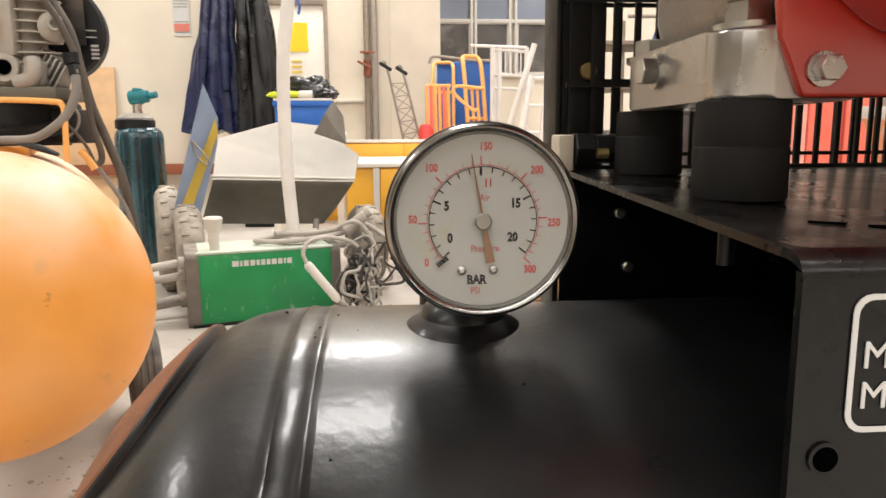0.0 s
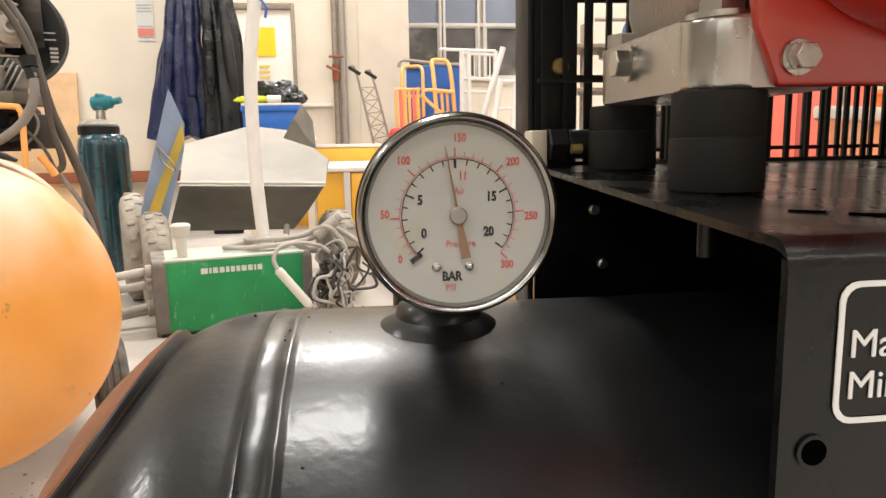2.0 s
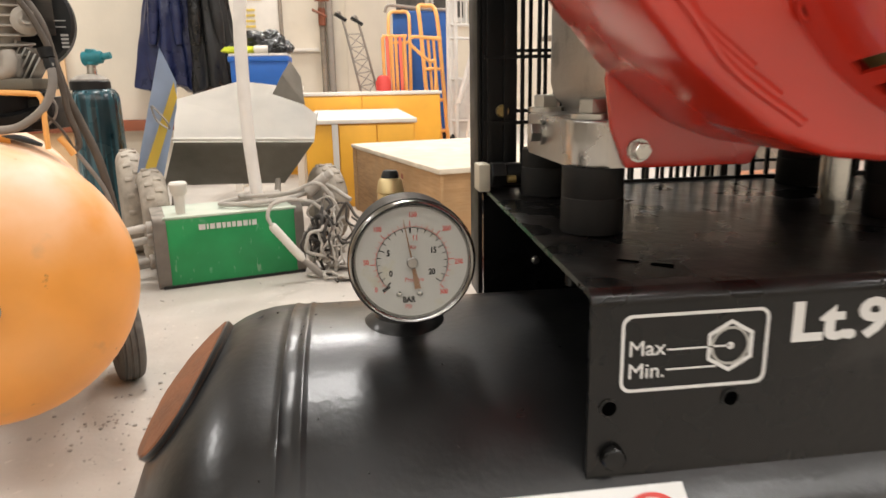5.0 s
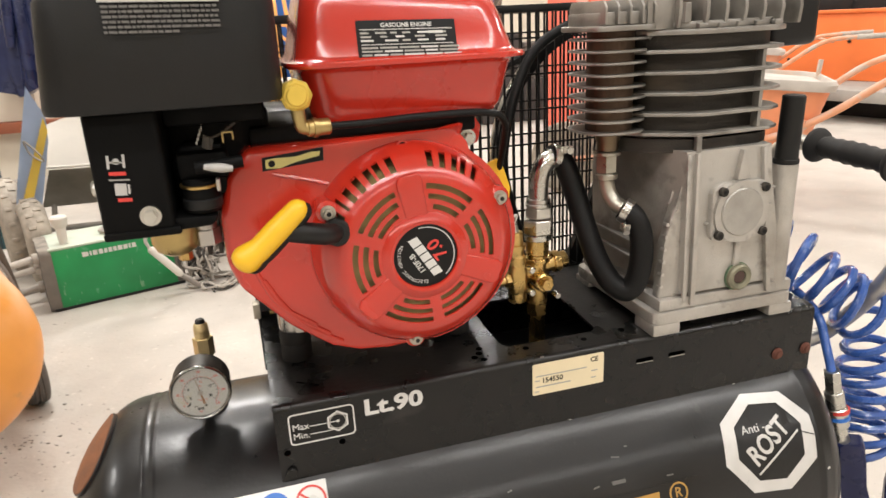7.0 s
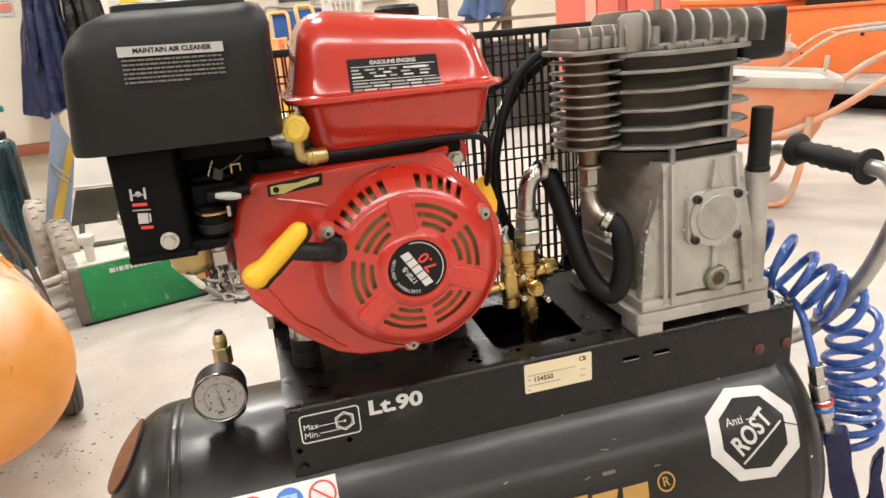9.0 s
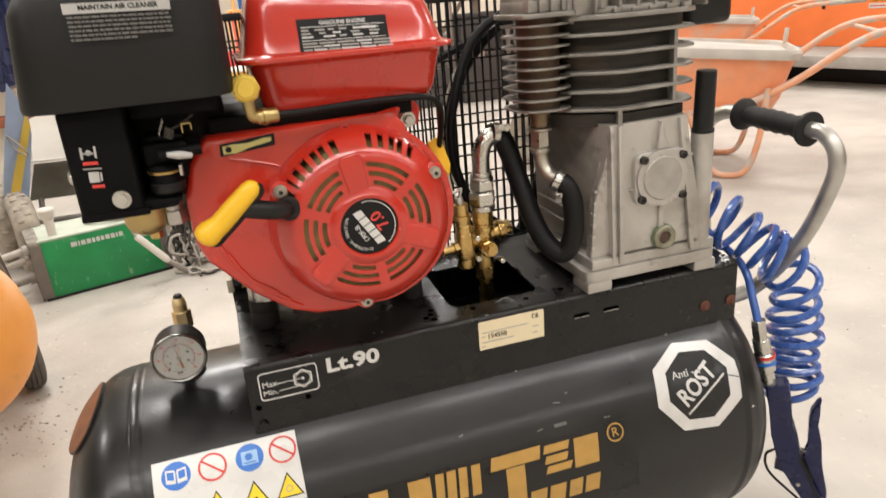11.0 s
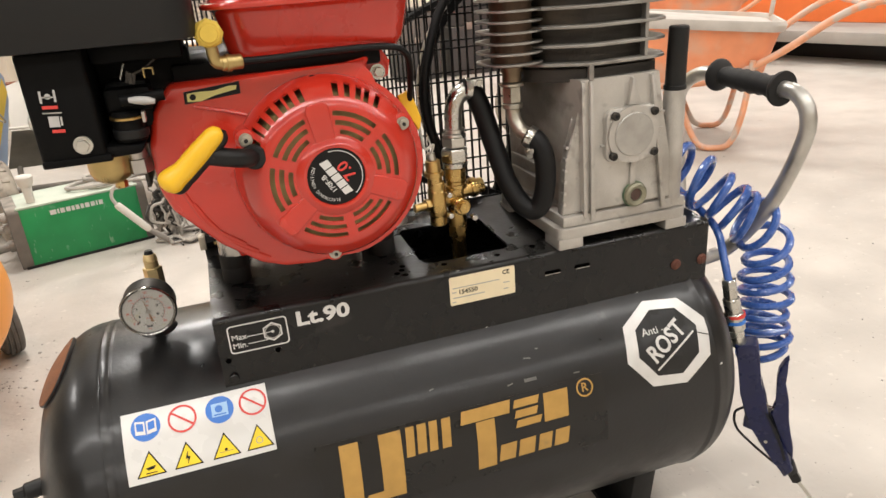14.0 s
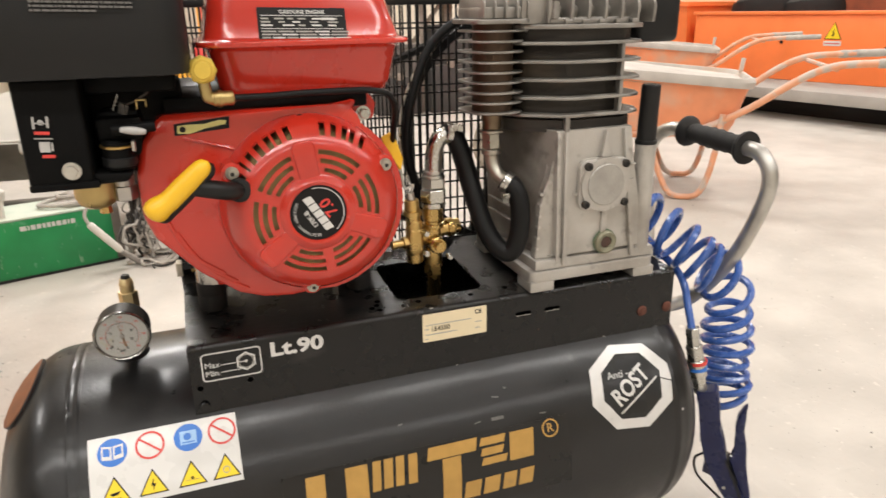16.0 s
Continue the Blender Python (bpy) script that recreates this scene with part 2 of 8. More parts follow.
M_WALL = mat("plaster_wall", (0.74, 0.665, 0.55), 0.85, 0, 0.10, 3, 0.3, 40, spots=(0.62, 0.54, 0.43), spot_scale=1.3, spot_level=0.66)
M_SKIP = mat("orange_skip", (0.93, 0.22, 0.055), 0.5, 0, 0.08, 6, 0.1, 40, dust=0.5, dust_col=(0.6, 0.52, 0.45))
M_BARROW = mat("barrow_tub", (0.88, 0.33, 0.16), 0.65, 0, 0.12, 9, 0.2, 60, dust=0.85, dust_col=(0.58, 0.52, 0.45), spots=(0.66, 0.46, 0.34), spot_scale=5, spot_level=0.5, spot_soft=0.3)
M_BARTUBE = mat("barrow_tube", (0.72, 0.33, 0.18), 0.6, 0, 0.15, 20, 0.15, 90, dust=0.7, dust_col=(0.56, 0.50, 0.45), dust_lo=0.0, spots=(0.52, 0.43, 0.36), spot_scale=12, spot_level=0.50)
M_RIM = mat("caked_dust", (0.52, 0.475, 0.425), 0.9, 0, 0.18, 10, 0.4, 60, spots=(0.62, 0.42, 0.30), spot_scale=6, spot_level=0.62, spot_soft=0.2)
M_CONC = mat("platform_concrete", (0.38, 0.355, 0.32), 0.85, 0, 0.15, 6, 0.3, 60)
M_SALMON = mat("salmon_panel", (0.86, 0.18, 0.12), 0.55, 0, 0.1, 8, 0.05)
M_BROWN = mat("brown_steel", (0.25, 0.075, 0.035), 0.7, 0, 0.25, 12, 0.2)
M_OTUBE = mat("orange_tube", (0.85, 0.42, 0.12), 0.5, 0, 0.1, 20, 0.05)
M_WTUBE = mat("white_tube", (0.75, 0.72, 0.68), 0.5, 0, 0.08, 20, 0.05)
M_GTUBE = mat("grey_tube", (0.33, 0.29, 0.25), 0.55, 0.3, 0.15, 20, 0.05)
M_TARP = mat("blue_tarp", (0.09, 0.15, 0.3), 0.7, 0, 0.2, 12, 0.3, 40)
M_CEIL = mat("roof_sheet", (0.55, 0.52, 0.48), 0.8, 0, 0.08, 3, 0.1)
M_PANE = mat("window_pane", (0.20, 0.23, 0.30), 0.15, 0, 0.2, 2, 0)
M_WFRAME = mat("window_frame_paint", (0.6, 0.58, 0.54), 0.5, 0, 0.08, 10, 0.05)
M_CASEA = mat("case_dark", (0.055, 0.052, 0.050), 0.6, 0, 0.25, 6, 0.1, 60, dust=0.4)
M_CASEB = mat("case_grey", (0.13, 0.12, 0.11), 0.65, 0, 0.3, 5, 0.1, 60, dust=0.4)
M_GREYWOOD = wood_mat("weathered_wood", (0.30, 0.25, 0.20), (0.20, 0.16, 0.12))
M_WOOD = wood_mat("crate_wood", (0.44, 0.27, 0.13), (0.34, 0.19, 0.08))
M_WOODT = wood_mat("crate_top_wood", (0.70, 0.62, 0.50), (0.62, 0.53, 0.41))



def layer(m, scale, lo, hi, amount, color, detail=6.0, stretch=(1, 1, 1), turn=0.0):
    """One more layer of stains, scuffs or pits over a material's colour."""
    nt = m.node_tree
    N, L = nt.nodes, nt.links
    b = N["Principled BSDF"]
    src = b.inputs["Base Color"].links[0].from_socket
    tc = N.new("ShaderNodeTexCoord")
    mp = N.new("ShaderNodeMapping")
    mp.inputs["Scale"].default_value = stretch
    mp.inputs["Rotation"].default_value = (0, 0, radians(turn))
    nz = N.new("ShaderNodeTexNoise")
    nz.inputs["Scale"].default_value, nz.inputs["Detail"].default_value = scale, detail
    L.new(tc.outputs["Object"], mp.inputs["Vector"])
    L.new(mp.outputs[0], nz.inputs["Vector"])
    rg = N.new("ShaderNodeMapRange")
    rg.inputs["From Min"].default_value, rg.inputs["From Max"].default_value = lo, hi
    rg.inputs["To Max"].default_value = amount
    L.new(nz.outputs["Fac"], rg.inputs["Value"])
    mx = N.new("ShaderNodeMix")
    mx.data_type = "RGBA"
    L.new(rg.outputs[0], mx.inputs["Factor"])
    L.new(src, mx.inputs["A"])
    mx.inputs["B"].default_value = (*color, 1)
    L.new(mx.outputs["Result"], b.inputs["Base Color"])


def blotch(m, place, size, amount, color):
    """One irregular patch of another colour at a place, ragged by noise."""
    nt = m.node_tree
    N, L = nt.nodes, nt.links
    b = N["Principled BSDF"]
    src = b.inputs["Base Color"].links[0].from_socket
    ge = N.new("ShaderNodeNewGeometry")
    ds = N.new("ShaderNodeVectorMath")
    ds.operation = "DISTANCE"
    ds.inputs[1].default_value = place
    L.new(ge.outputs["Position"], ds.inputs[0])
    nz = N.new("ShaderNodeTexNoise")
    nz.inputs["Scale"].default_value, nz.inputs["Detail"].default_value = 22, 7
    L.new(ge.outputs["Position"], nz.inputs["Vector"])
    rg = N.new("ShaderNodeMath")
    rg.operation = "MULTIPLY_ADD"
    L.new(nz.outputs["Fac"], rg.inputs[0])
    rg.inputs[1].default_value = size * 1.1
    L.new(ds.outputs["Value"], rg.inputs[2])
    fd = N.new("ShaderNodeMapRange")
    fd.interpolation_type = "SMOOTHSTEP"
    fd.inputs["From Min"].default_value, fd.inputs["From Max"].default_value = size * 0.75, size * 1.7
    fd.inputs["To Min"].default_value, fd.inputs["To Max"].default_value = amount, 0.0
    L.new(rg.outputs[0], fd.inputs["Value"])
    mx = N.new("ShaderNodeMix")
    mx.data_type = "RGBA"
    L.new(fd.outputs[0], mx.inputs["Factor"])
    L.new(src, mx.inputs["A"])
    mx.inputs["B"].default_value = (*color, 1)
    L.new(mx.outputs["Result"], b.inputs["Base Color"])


# concrete floor: pale and dusty, with clouded stains, scuffs, pits and scattered grit
M_FLOOR = mat("concrete_floor", (0.50, 0.46, 0.41), 0.66, 0, 0.17, 5.0, 0.45, 70, spots=(0.43, 0.39, 0.34), spot_scale=3.0, spot_level=0.54, spot_soft=0.25)
layer(M_FLOOR, 38, 0.64, 0.72, 0.5, (0.68, 0.63, 0.56), 10)
layer(M_FLOOR, 1.1, 0.50, 0.70, 0.25, (0.41, 0.37, 0.32), 9)
layer(M_FLOOR, 4.0, 0.60, 0.72, 0.16, (0.36, 0.325, 0.28), 10, (1, 6, 1), 35)
layer(M_FLOOR, 7.0, 0.62, 0.68, 0.14, (0.60, 0.565, 0.51), 8, (5, 1, 1), 20)
layer(M_FLOOR, 120, 0.70, 0.74, 0.65, (0.22, 0.195, 0.165), 2)
layer(M_FLOOR, 13, 0.70, 0.74, 0.55, (0.31, 0.28, 0.24), 10)
# upright dark and pale streaks on the teal bottle, handling marks on other painted metal
layer(M_TEAL, 55, 0.47, 0.56, 0.85, (0.004, 0.012, 0.015), 2, (1, 1, 0.025))
layer(M_TEAL, 38, 0.57, 0.64, 0.75, (0.20, 0.34, 0.39), 3, (1, 1, 0.03))
layer(M_GREEN, 60, 0.66, 0.72, 0.6, (0.30, 0.42, 0.30), 4, (1, 1, 0.25))
layer(M_GREEN, 3.5, 0.58, 0.72, 0.5, (0.008, 0.10, 0.04), 5)
layer(M_ORTANK, 2.4, 0.48, 0.70, 0.40, (0.84, 0.54, 0.30), 7)
layer(M_ORTANK, 42, 0.70, 0.75, 0.7, (0.28, 0.14, 0.05), 5)
layer(M_DECK, 26, 0.66, 0.74, 0.25, (0.06, 0.055, 0.05), 9, (0.4, 1, 1))
layer(M_TANK, 34, 0.69, 0.75, 0.12, (0.10, 0.095, 0.088), 8)
layer(M_TANK, 5, 0.50, 0.72, 0.30, (0.022, 0.021, 0.020), 9)
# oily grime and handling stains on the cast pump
layer(M_ALU, 6.5, 0.47, 0.66, 0.62, (0.21, 0.185, 0.155), 9)
layer(M_ALU, 2.8, 0.46, 0.62, 0.55, (0.19, 0.165, 0.135), 8)
layer(M_ALU, 34, 0.60, 0.70, 0.45, (0.13, 0.115, 0.10), 8)
layer(M_ALU, 16, 0.62, 0.70, 0.35, (0.62, 0.60, 0.57), 6, (1, 1, 0.3))
# two darker patches on the left of the crankcase
blotch(M_ALU, (0.455, 0.10, 0.70), 0.085, 0.80, (0.075, 0.065, 0.054))
blotch(M_ALU, (0.455, 0.12, 0.60), 0.055, 0.6, (0.10, 0.088, 0.075))
# more grime on the cast iron and the fins
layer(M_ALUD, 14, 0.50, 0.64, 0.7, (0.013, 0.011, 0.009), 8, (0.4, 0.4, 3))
layer(M_ALUD, 9, 0.58, 0.68, 0.5, (0.15, 0.115, 0.08), 8, (0.5, 0.5, 2))
layer(M_FIN, 18, 0.52, 0.68, 0.5, (0.12, 0.105, 0.09), 8)


# ---- building helpers ----
def thing(name, x, y, z, label, category, group="", kind=""):
    ob = new(name)
    ob.empty_display_size = 0.05
    ob.location = (x, y, z)
    return tagged(ob, label, category, group, kind)


def link_mesh(name, bm, material, angle=38):
    me = bpy.data.meshes.new(name)
    bmesh.ops.recalc_face_normals(bm, faces=bm.faces)
    bm.to_mesh(me)
    bm.free()
    me.materials.append(material)
    for p in me.polygons:
        p.use_smooth = True
    me.set_sharp_from_angle(angle=radians(angle))
    return me


def part(name, bm, material, parent, label="", angle=38):
    """One mesh, built in world coordinates, under a thing or a part."""
    ob = new(name, link_mesh(name, bm, material, angle))
    if parent is not None:
        ob.parent = parent
        w = Matrix.Translation(parent.location) if parent.parent is None else Matrix.Identity(4)
        if parent.parent is not None:
            w = Matrix.Identity(4)
        ob.matrix_parent_inverse = w.inverted()
    if label:
        tagged(ob, label)
    return ob


def solo(name, bm, material, label, category, group="", kind="", angle=38):
    """A thing that is one mesh."""
    return tagged(part(name, bm, material, None, "", angle), label, category, group, kind)


def join(*bms):
    out = bmesh.new()
    for b in bms:
        me = bpy.data.meshes.new("tmp")
        b.to_mesh(me)
        b.free()
        out.from_mesh(me)
        bpy.data.meshes.remove(me)
    return out


def moved(bm, m):
    bmesh.ops.transform(bm, matrix=m, verts=bm.verts)
    return bm


def box(x0, x1, y0, y1, z0, z1, bev=0.0, seg=2):
    bm = bmesh.new()
    bmesh.ops.create_cube(bm, size=1.0)
    bmesh.ops.transform(bm, matrix=Matrix.Translation(((x0 + x1) / 2, (y0 + y1) / 2, (z0 + z1) / 2)) @ Matrix.Diagonal((x1 - x0, y1 - y0, z1 - z0, 1)), verts=bm.verts)
    if bev:
        bmesh.ops.bevel(bm, geom=bm.edges[:], offset=bev, segments=seg, profile=0.5, affect="EDGES", clamp_overlap=True)
    return bm


def axis_frame(p, d):
    return Matrix.Translation(p) @ Vector(d).to_track_quat("Z", "Y").to_matrix().to_4x4()


def lathe(profile, p=(0, 0, 0), d=(0, 0, 1), seg=32):
    """Turned solid: rows of (radius, height along d); closed where the radius is 0."""
    bm = bmesh.new()
    rings = []
    for r, h in profile:
        if r < 1e-6:
            rings.append([bm.verts.new((0, 0, h))])
        else:
            rings.append([bm.verts.new((r * math.cos(2 * math.pi * i / seg), r * math.sin(2 * math.pi * i / seg), h)) for i in range(seg)])
    for a, b in zip(rings, rings[1:]):
        for i in range(seg):
            j = (i + 1) % seg
            if len(a) == 1 and len(b) == 1:
                continue
            if len(a) == 1:
                bm.faces.new((a[0], b[j], b[i]))
            elif len(b) == 1:
                bm.faces.new((a[i], a[j], b[0]))
            else:
                bm.faces.new((a[i], a[j], b[j], b[i]))
    return moved(bm, axis_frame(p, d))


def cyl(p0, p1, r, r1=None, seg=24, bev=0.0):
    p0, p1 = Vector(p0), Vector(p1)
    h = (p1 - p0).length
    r1 = r if r1 is None else r1
    b = min(bev, h * 0.4, r * 0.9)
    prof = [(0, 0), (r - b, 0), (r, b), (r1, h - b), (r1 - b, h), (0, h)] if b else [(0, 0), (r, 0), (r1, h), (0, h)]
    return lathe(prof, p0, p1 - p0, seg)


def hexnut(p0, p1, r):
    return cyl(p0, p1, r, seg=6, bev=r * 0.08)


def spline(pts, n=8):
    """Catmull-Rom through the points."""
    P = [Vector(p) for p in pts]
    P = [2 * P[0] - P[1]] + P + [2 * P[-1] - P[-2]]
    out = []
    for i in range(1, len(P) - 2):
        a, b, c, d = P[i - 1:i + 3]
        for k in range(n):
            t = k / n
            out.append(0.5 * ((2 * b) + (c - a) * t + (2 * a - 5 * b + 4 * c - d) * t * t + (3 * b - a - 3 * c + d) * t ** 3))
    out.append(P[-2])
    return out


def tube(pts, r, seg=10, caps=True):
    pts = [Vector(p) for p in pts]
    bm = bmesh.new()
    rings = []
    up = None
    for i, p in enumerate(pts):
        d = (pts[min(i + 1, len(pts) - 1)] - pts[max(i - 1, 0)]).normalized()
        if up is None:
            up = Vector((0, 0, 1)) if abs(d.z) < 0.9 else Vector((1, 0, 0))
        u = (up - d * up.dot(d)).normalized()
        v = d.cross(u)
        up = u
        rr = r[i] if isinstance(r, (list, tuple)) else r
        rings.append([bm.verts.new(p + rr * (u * math.cos(2 * math.pi * k / seg) + v * math.sin(2 * math.pi * k / seg))) for k in range(seg)])
    for a, b in zip(rings, rings[1:]):
        for k in range(seg):
            j = (k + 1) % seg
            bm.faces.new((a[k], a[j], b[j], b[k]))
    if caps:
        bm.faces.new(rings[0][::-1])
        bm.faces.new(rings[-1])
    return bm


def prism(pts, m, depth, bev=0.0, seg=2):
    """An outline in the plane of m, thick along its z axis."""
    bm = bmesh.new()
    lo = [bm.verts.new((x, y, 0)) for x, y in pts]
    hi = [bm.verts.new((x, y, depth)) for x, y in pts]
    bm.faces.new(lo[::-1])
    bm.faces.new(hi)
    n = len(pts)
    for i in range(n):
        bm.faces.new((lo[i], lo[(i + 1) % n], hi[(i + 1) % n], hi[i]))
    if bev:
        bmesh.ops.bevel(bm, geom=[e for e in bm.edges], offset=bev, segments=seg, profile=0.5, affect="EDGES", clamp_overlap=True)
    return moved(bm, m)


def rrect(w, h, r, n=5, cx=0.0, cy=0.0):
    out = []
    for sx, sy, a0 in ((1, 1, 0), (-1, 1, 90), (-1, -1, 180), (1, -1, 270)):
        for k in range(n + 1):
            a = radians(a0 + 90 * k / n)
            out.append((cx + sx * (w / 2 - r) + r * math.cos(a), cy + sy * (h / 2 - r) + r * math.sin(a)))
    return out


def circle_pts(r, n=32, cx=0.0, cy=0.0, a0=0.0):
    return [(cx + r * math.cos(2 * math.pi * i / n + a0), cy + r * math.sin(2 * math.pi * i / n + a0)) for i in range(n)]


FRONT = Matrix(((1, 0, 0, 0), (0, 0, -1, 0), (0, 1, 0, 0), (0, 0, 0, 1)))   # plane x, z; thick towards -y


def front(x, y, z, turn=0.0):
    """A plane facing -y at that place, turned counterclockwise."""
    return Matrix.Translation((x, y, z)) @ FRONT @ Matrix.Rotation(radians(turn), 4, "Z")


def ring(ro, ri, m, depth, n=40, pts_o=None, pts_i=None):
    """A flat ring with thickness, from two outlines of the same count."""
    po = pts_o or circle_pts(ro, n)
    pi = pts_i or circle_pts(ri, n)
    bm = bmesh.new()
    L = [[bm.verts.new((x, y, z)) for x, y in q] for q in (po, pi) for z in (0, depth)]
    k = len(po)
    for i in range(k):
        j = (i + 1) % k
        bm.faces.new((L[1][i], L[1][j], L[3][j], L[3][i]))
        bm.faces.new((L[0][j], L[0][i], L[2][i], L[2][j]))
        bm.faces.new((L[0][i], L[0][j], L[1][j], L[1][i]))
        bm.faces.new((L[2][j], L[2][i], L[3][i], L[3][j]))
    return moved(bm, m)


def lettering(s, size, m, depth=0.0004, align="LEFT", spacing=1.0, bold=0.0, squeeze=1.0):
    """The words as a thin mesh in the plane of m."""
    cu = bpy.data.curves.new("t", "FONT")
    cu.body, cu.size, cu.align_x, cu.align_y, cu.space_character = s, size, align, "CENTER", spacing
    cu.extrude, cu.offset, cu.resolution_u = depth / 2, bold, 3
    ob = new("t", cu)
    me = bpy.data.meshes.new_from_object(ob.evaluated_get(bpy.context.evaluated_depsgraph_get()))
    bm = bmesh.new()
    bm.from_mesh(me)
    bpy.data.objects.remove(ob)
    bpy.data.curves.remove(cu)
    bpy.data.meshes.remove(me)
    bmesh.ops.transform(bm, matrix=m @ Matrix.Diagonal((squeeze, 1, 1, 1)), verts=bm.verts)
    return bm


def loft(loops, cap=True):
    """Skin through loops of the same count."""
    bm = bmesh.new()
    R = [[bm.verts.new(p) for p in q] for q in loops]
    n = len(loops[0])
    for a, b in zip(R, R[1:]):
        for i in range(n):
            j = (i + 1) % n
            bm.faces.new((a[i], a[j], b[j], b[i]))
    if cap:
        bm.faces.new(R[0][::-1])
        bm.faces.new(R[-1])
    return bm


# ---- the hall ----
solo("floor", box(-14, 18, -10, 16, -0.3, 0.0), M_FLOOR, "pale dusty concrete workshop floor with stains", "floor", kind="structure")
solo("ceiling", box(-14, 18, -10, 16, 5.2, 5.4), M_CEIL, "plain pale hall roof", "ceiling", kind="structure")
solo("wall_west", box(-14.3, -14, -10, 16, 0, 5.2), M_WALL, "plain plastered hall wall", "wall", kind="structure")
solo("wall_east", box(18, 18.3, -10, 16, 0, 5.2), M_WALL, "plain plastered hall wall", "wall", kind="structure")
solo("wall_south", box(-14, 18, -10.3, -10, 0, 5.2), M_WALL, "plain plastered hall wall", "wall", kind="structure")
solo("wall_jog", box(-14, -1.32, 4.75, 5.0, 0, 5.2), M_WALL, "beige plastered wall with scuffs", "wall", kind="structure")
solo("wall_north", box(-14, 0.40, 6.8, 7.05, 0, 5.2), M_WALL, "beige plastered wall with pipes", "wall", kind="structure")
solo("wall_far", box(0.40, 18, 9.0, 9.25, 0, 5.2), M_WALL, "pale plastered wall at the far side", "wall", kind="structure")
solo("wall_return", box(0.15, 0.40, 7.05, 9.0, 0, 5.2), M_WALL, "beige plastered wall return", "wall", kind="structure")


# ---- the black compressor ----
YC, ZC, RT = 0.128, 0.261, 0.211          # the tank's axis and radius
XL, XR, DOME_L, DOME_R = -0.148, 0.68, 0.1035, 0.09      # where the domed ends begin, and their depth
DECK = 0.52
RISE = 0.045                                # the deck climbs a little towards the back


def on_tank(x, arc, lift=0.0006):
    """A place on the tank's front: x along it, and degrees above the horizontal."""
    a = radians(arc)
    return Vector((x, YC - (RT + lift) * math.cos(a), ZC + (RT + lift) * math.sin(a)))


def wrap(bm, lift=0.0006):
    """Lay a flat drawing (x along the tank, y metres of arc up from the horizontal, z lift) on the tank."""
    for v in bm.verts:
        v.co = on_tank(v.co.x, math.degrees(v.co.y / RT), lift + v.co.z)
    return bm


def flat_quad_grid(x0, x1, y0, y1, nx=6, ny=10, z=0.0, th=0.0004):
    bm = bmesh.new()
    V = [[bm.verts.new((x0 + (x1 - x0) * i / nx, y0 + (y1 - y0) * j / ny, z)) for i in range(nx + 1)] for j in range(ny + 1)]
    for j in range(ny):
        for i in range(nx):
            bm.faces.new((V[j][i], V[j][i + 1], V[j + 1][i + 1], V[j + 1][i]))
    g = bmesh.ops.extrude_face_region(bm, geom=bm.faces[:])
    for v in g["geom"]:
        if isinstance(v, bmesh.types.BMVert):
            v.co.z += th
    return bm


def arc_deg(d):
    return radians(d) * RT


comp = thing("air_compressor", 0.3, YC, 0.0, "black horizontal-tank air compressor with engine deck, standing on the floor", "air compressor")

prof = [(0.0, -DOME_L)]
for k in range(1, 19):
    a = radians(90 * k / 18)
    prof.append((RT * math.sin(a) ** (2 / 2.2), -DOME_L * math.cos(a) ** (2 / 2.2) if k < 18 else 0.0))
L = XR - XL
prof += [(RT + 0.0001, 0.003), (RT + 0.0008, 0.0045), (RT + 0.0001, 0.0062), (RT, 0.010), (RT + 0.0001, 0.013), (RT + 0.0010, 0.0148), (RT + 0.0008, 0.0160), (RT, 0.0178)]
prof += [(RT, 0.0188), (RT, 0.021), (RT, 0.03), (RT, 0.06), (RT, 0.10), (RT, 0.2), (RT, 0.3), (RT, 0.45), (RT, 0.6), (RT, L - 0.05), (RT, L - 0.016), (RT, L - 0.012)]
prof += [(RT + 0.0022, L - 0.008), (RT + 0.0022, L - 0.005), (RT, L)]
for k in range(17, 0, -1):
    a = radians(90 * k / 18)
    prof.append((RT * math.sin(a), L + DOME_R * math.cos(a)))
prof.append((0.0, L + DOME_R))
bm = lathe(prof, (XL, YC, ZC), (1, 0, 0), 300)
for v in bm.verts:                              # uneven hand-welded seam and slight dents in the shell
    out = Vector((0, v.co.y - YC, v.co.z - ZC))
    if out.length > 0.15:
        near = max(0.0, 1 - abs(v.co.x - XL - 0.009) / 0.014)
        v.co += out.normalized() * (near * (0.0008 * noise.noise(v.co * 75) + 0.0005 * noise.noise(v.co * 210)) + 0.00025 * noise.noise(v.co * 9))
tank = part("tank", bm, M_TANK, comp, "glossy dark grey welded steel tank")

# weld drops along the end seam
bm = bmesh.new()
rnd = random.Random(4)
for i in range(40):
    a = rnd.uniform(0, 105)
    p = on_tank(XL + (rnd.gauss(0.010, 0.008) if i < 16 else rnd.uniform(0.0, 0.10)), a, 0.0)
    bmesh.ops.create_icosphere(bm, subdivisions=1, radius=rnd.uniform(0.0004, 0.0009), matrix=Matrix.Translation(p))
tagged(part("weld_drops", bm, M_TANK, tank), kind="stuff")

# a rusty oval plate on the upper left of the domed end
pc, pn = Vector((-0.2130, YC, 0.4400)), Vector((-0.779, 0, 0.627)).normalized()
pu, pv = Vector((0, 1, 0)), Vector((0.627, 0, 0.779)).normalized()
rows = []
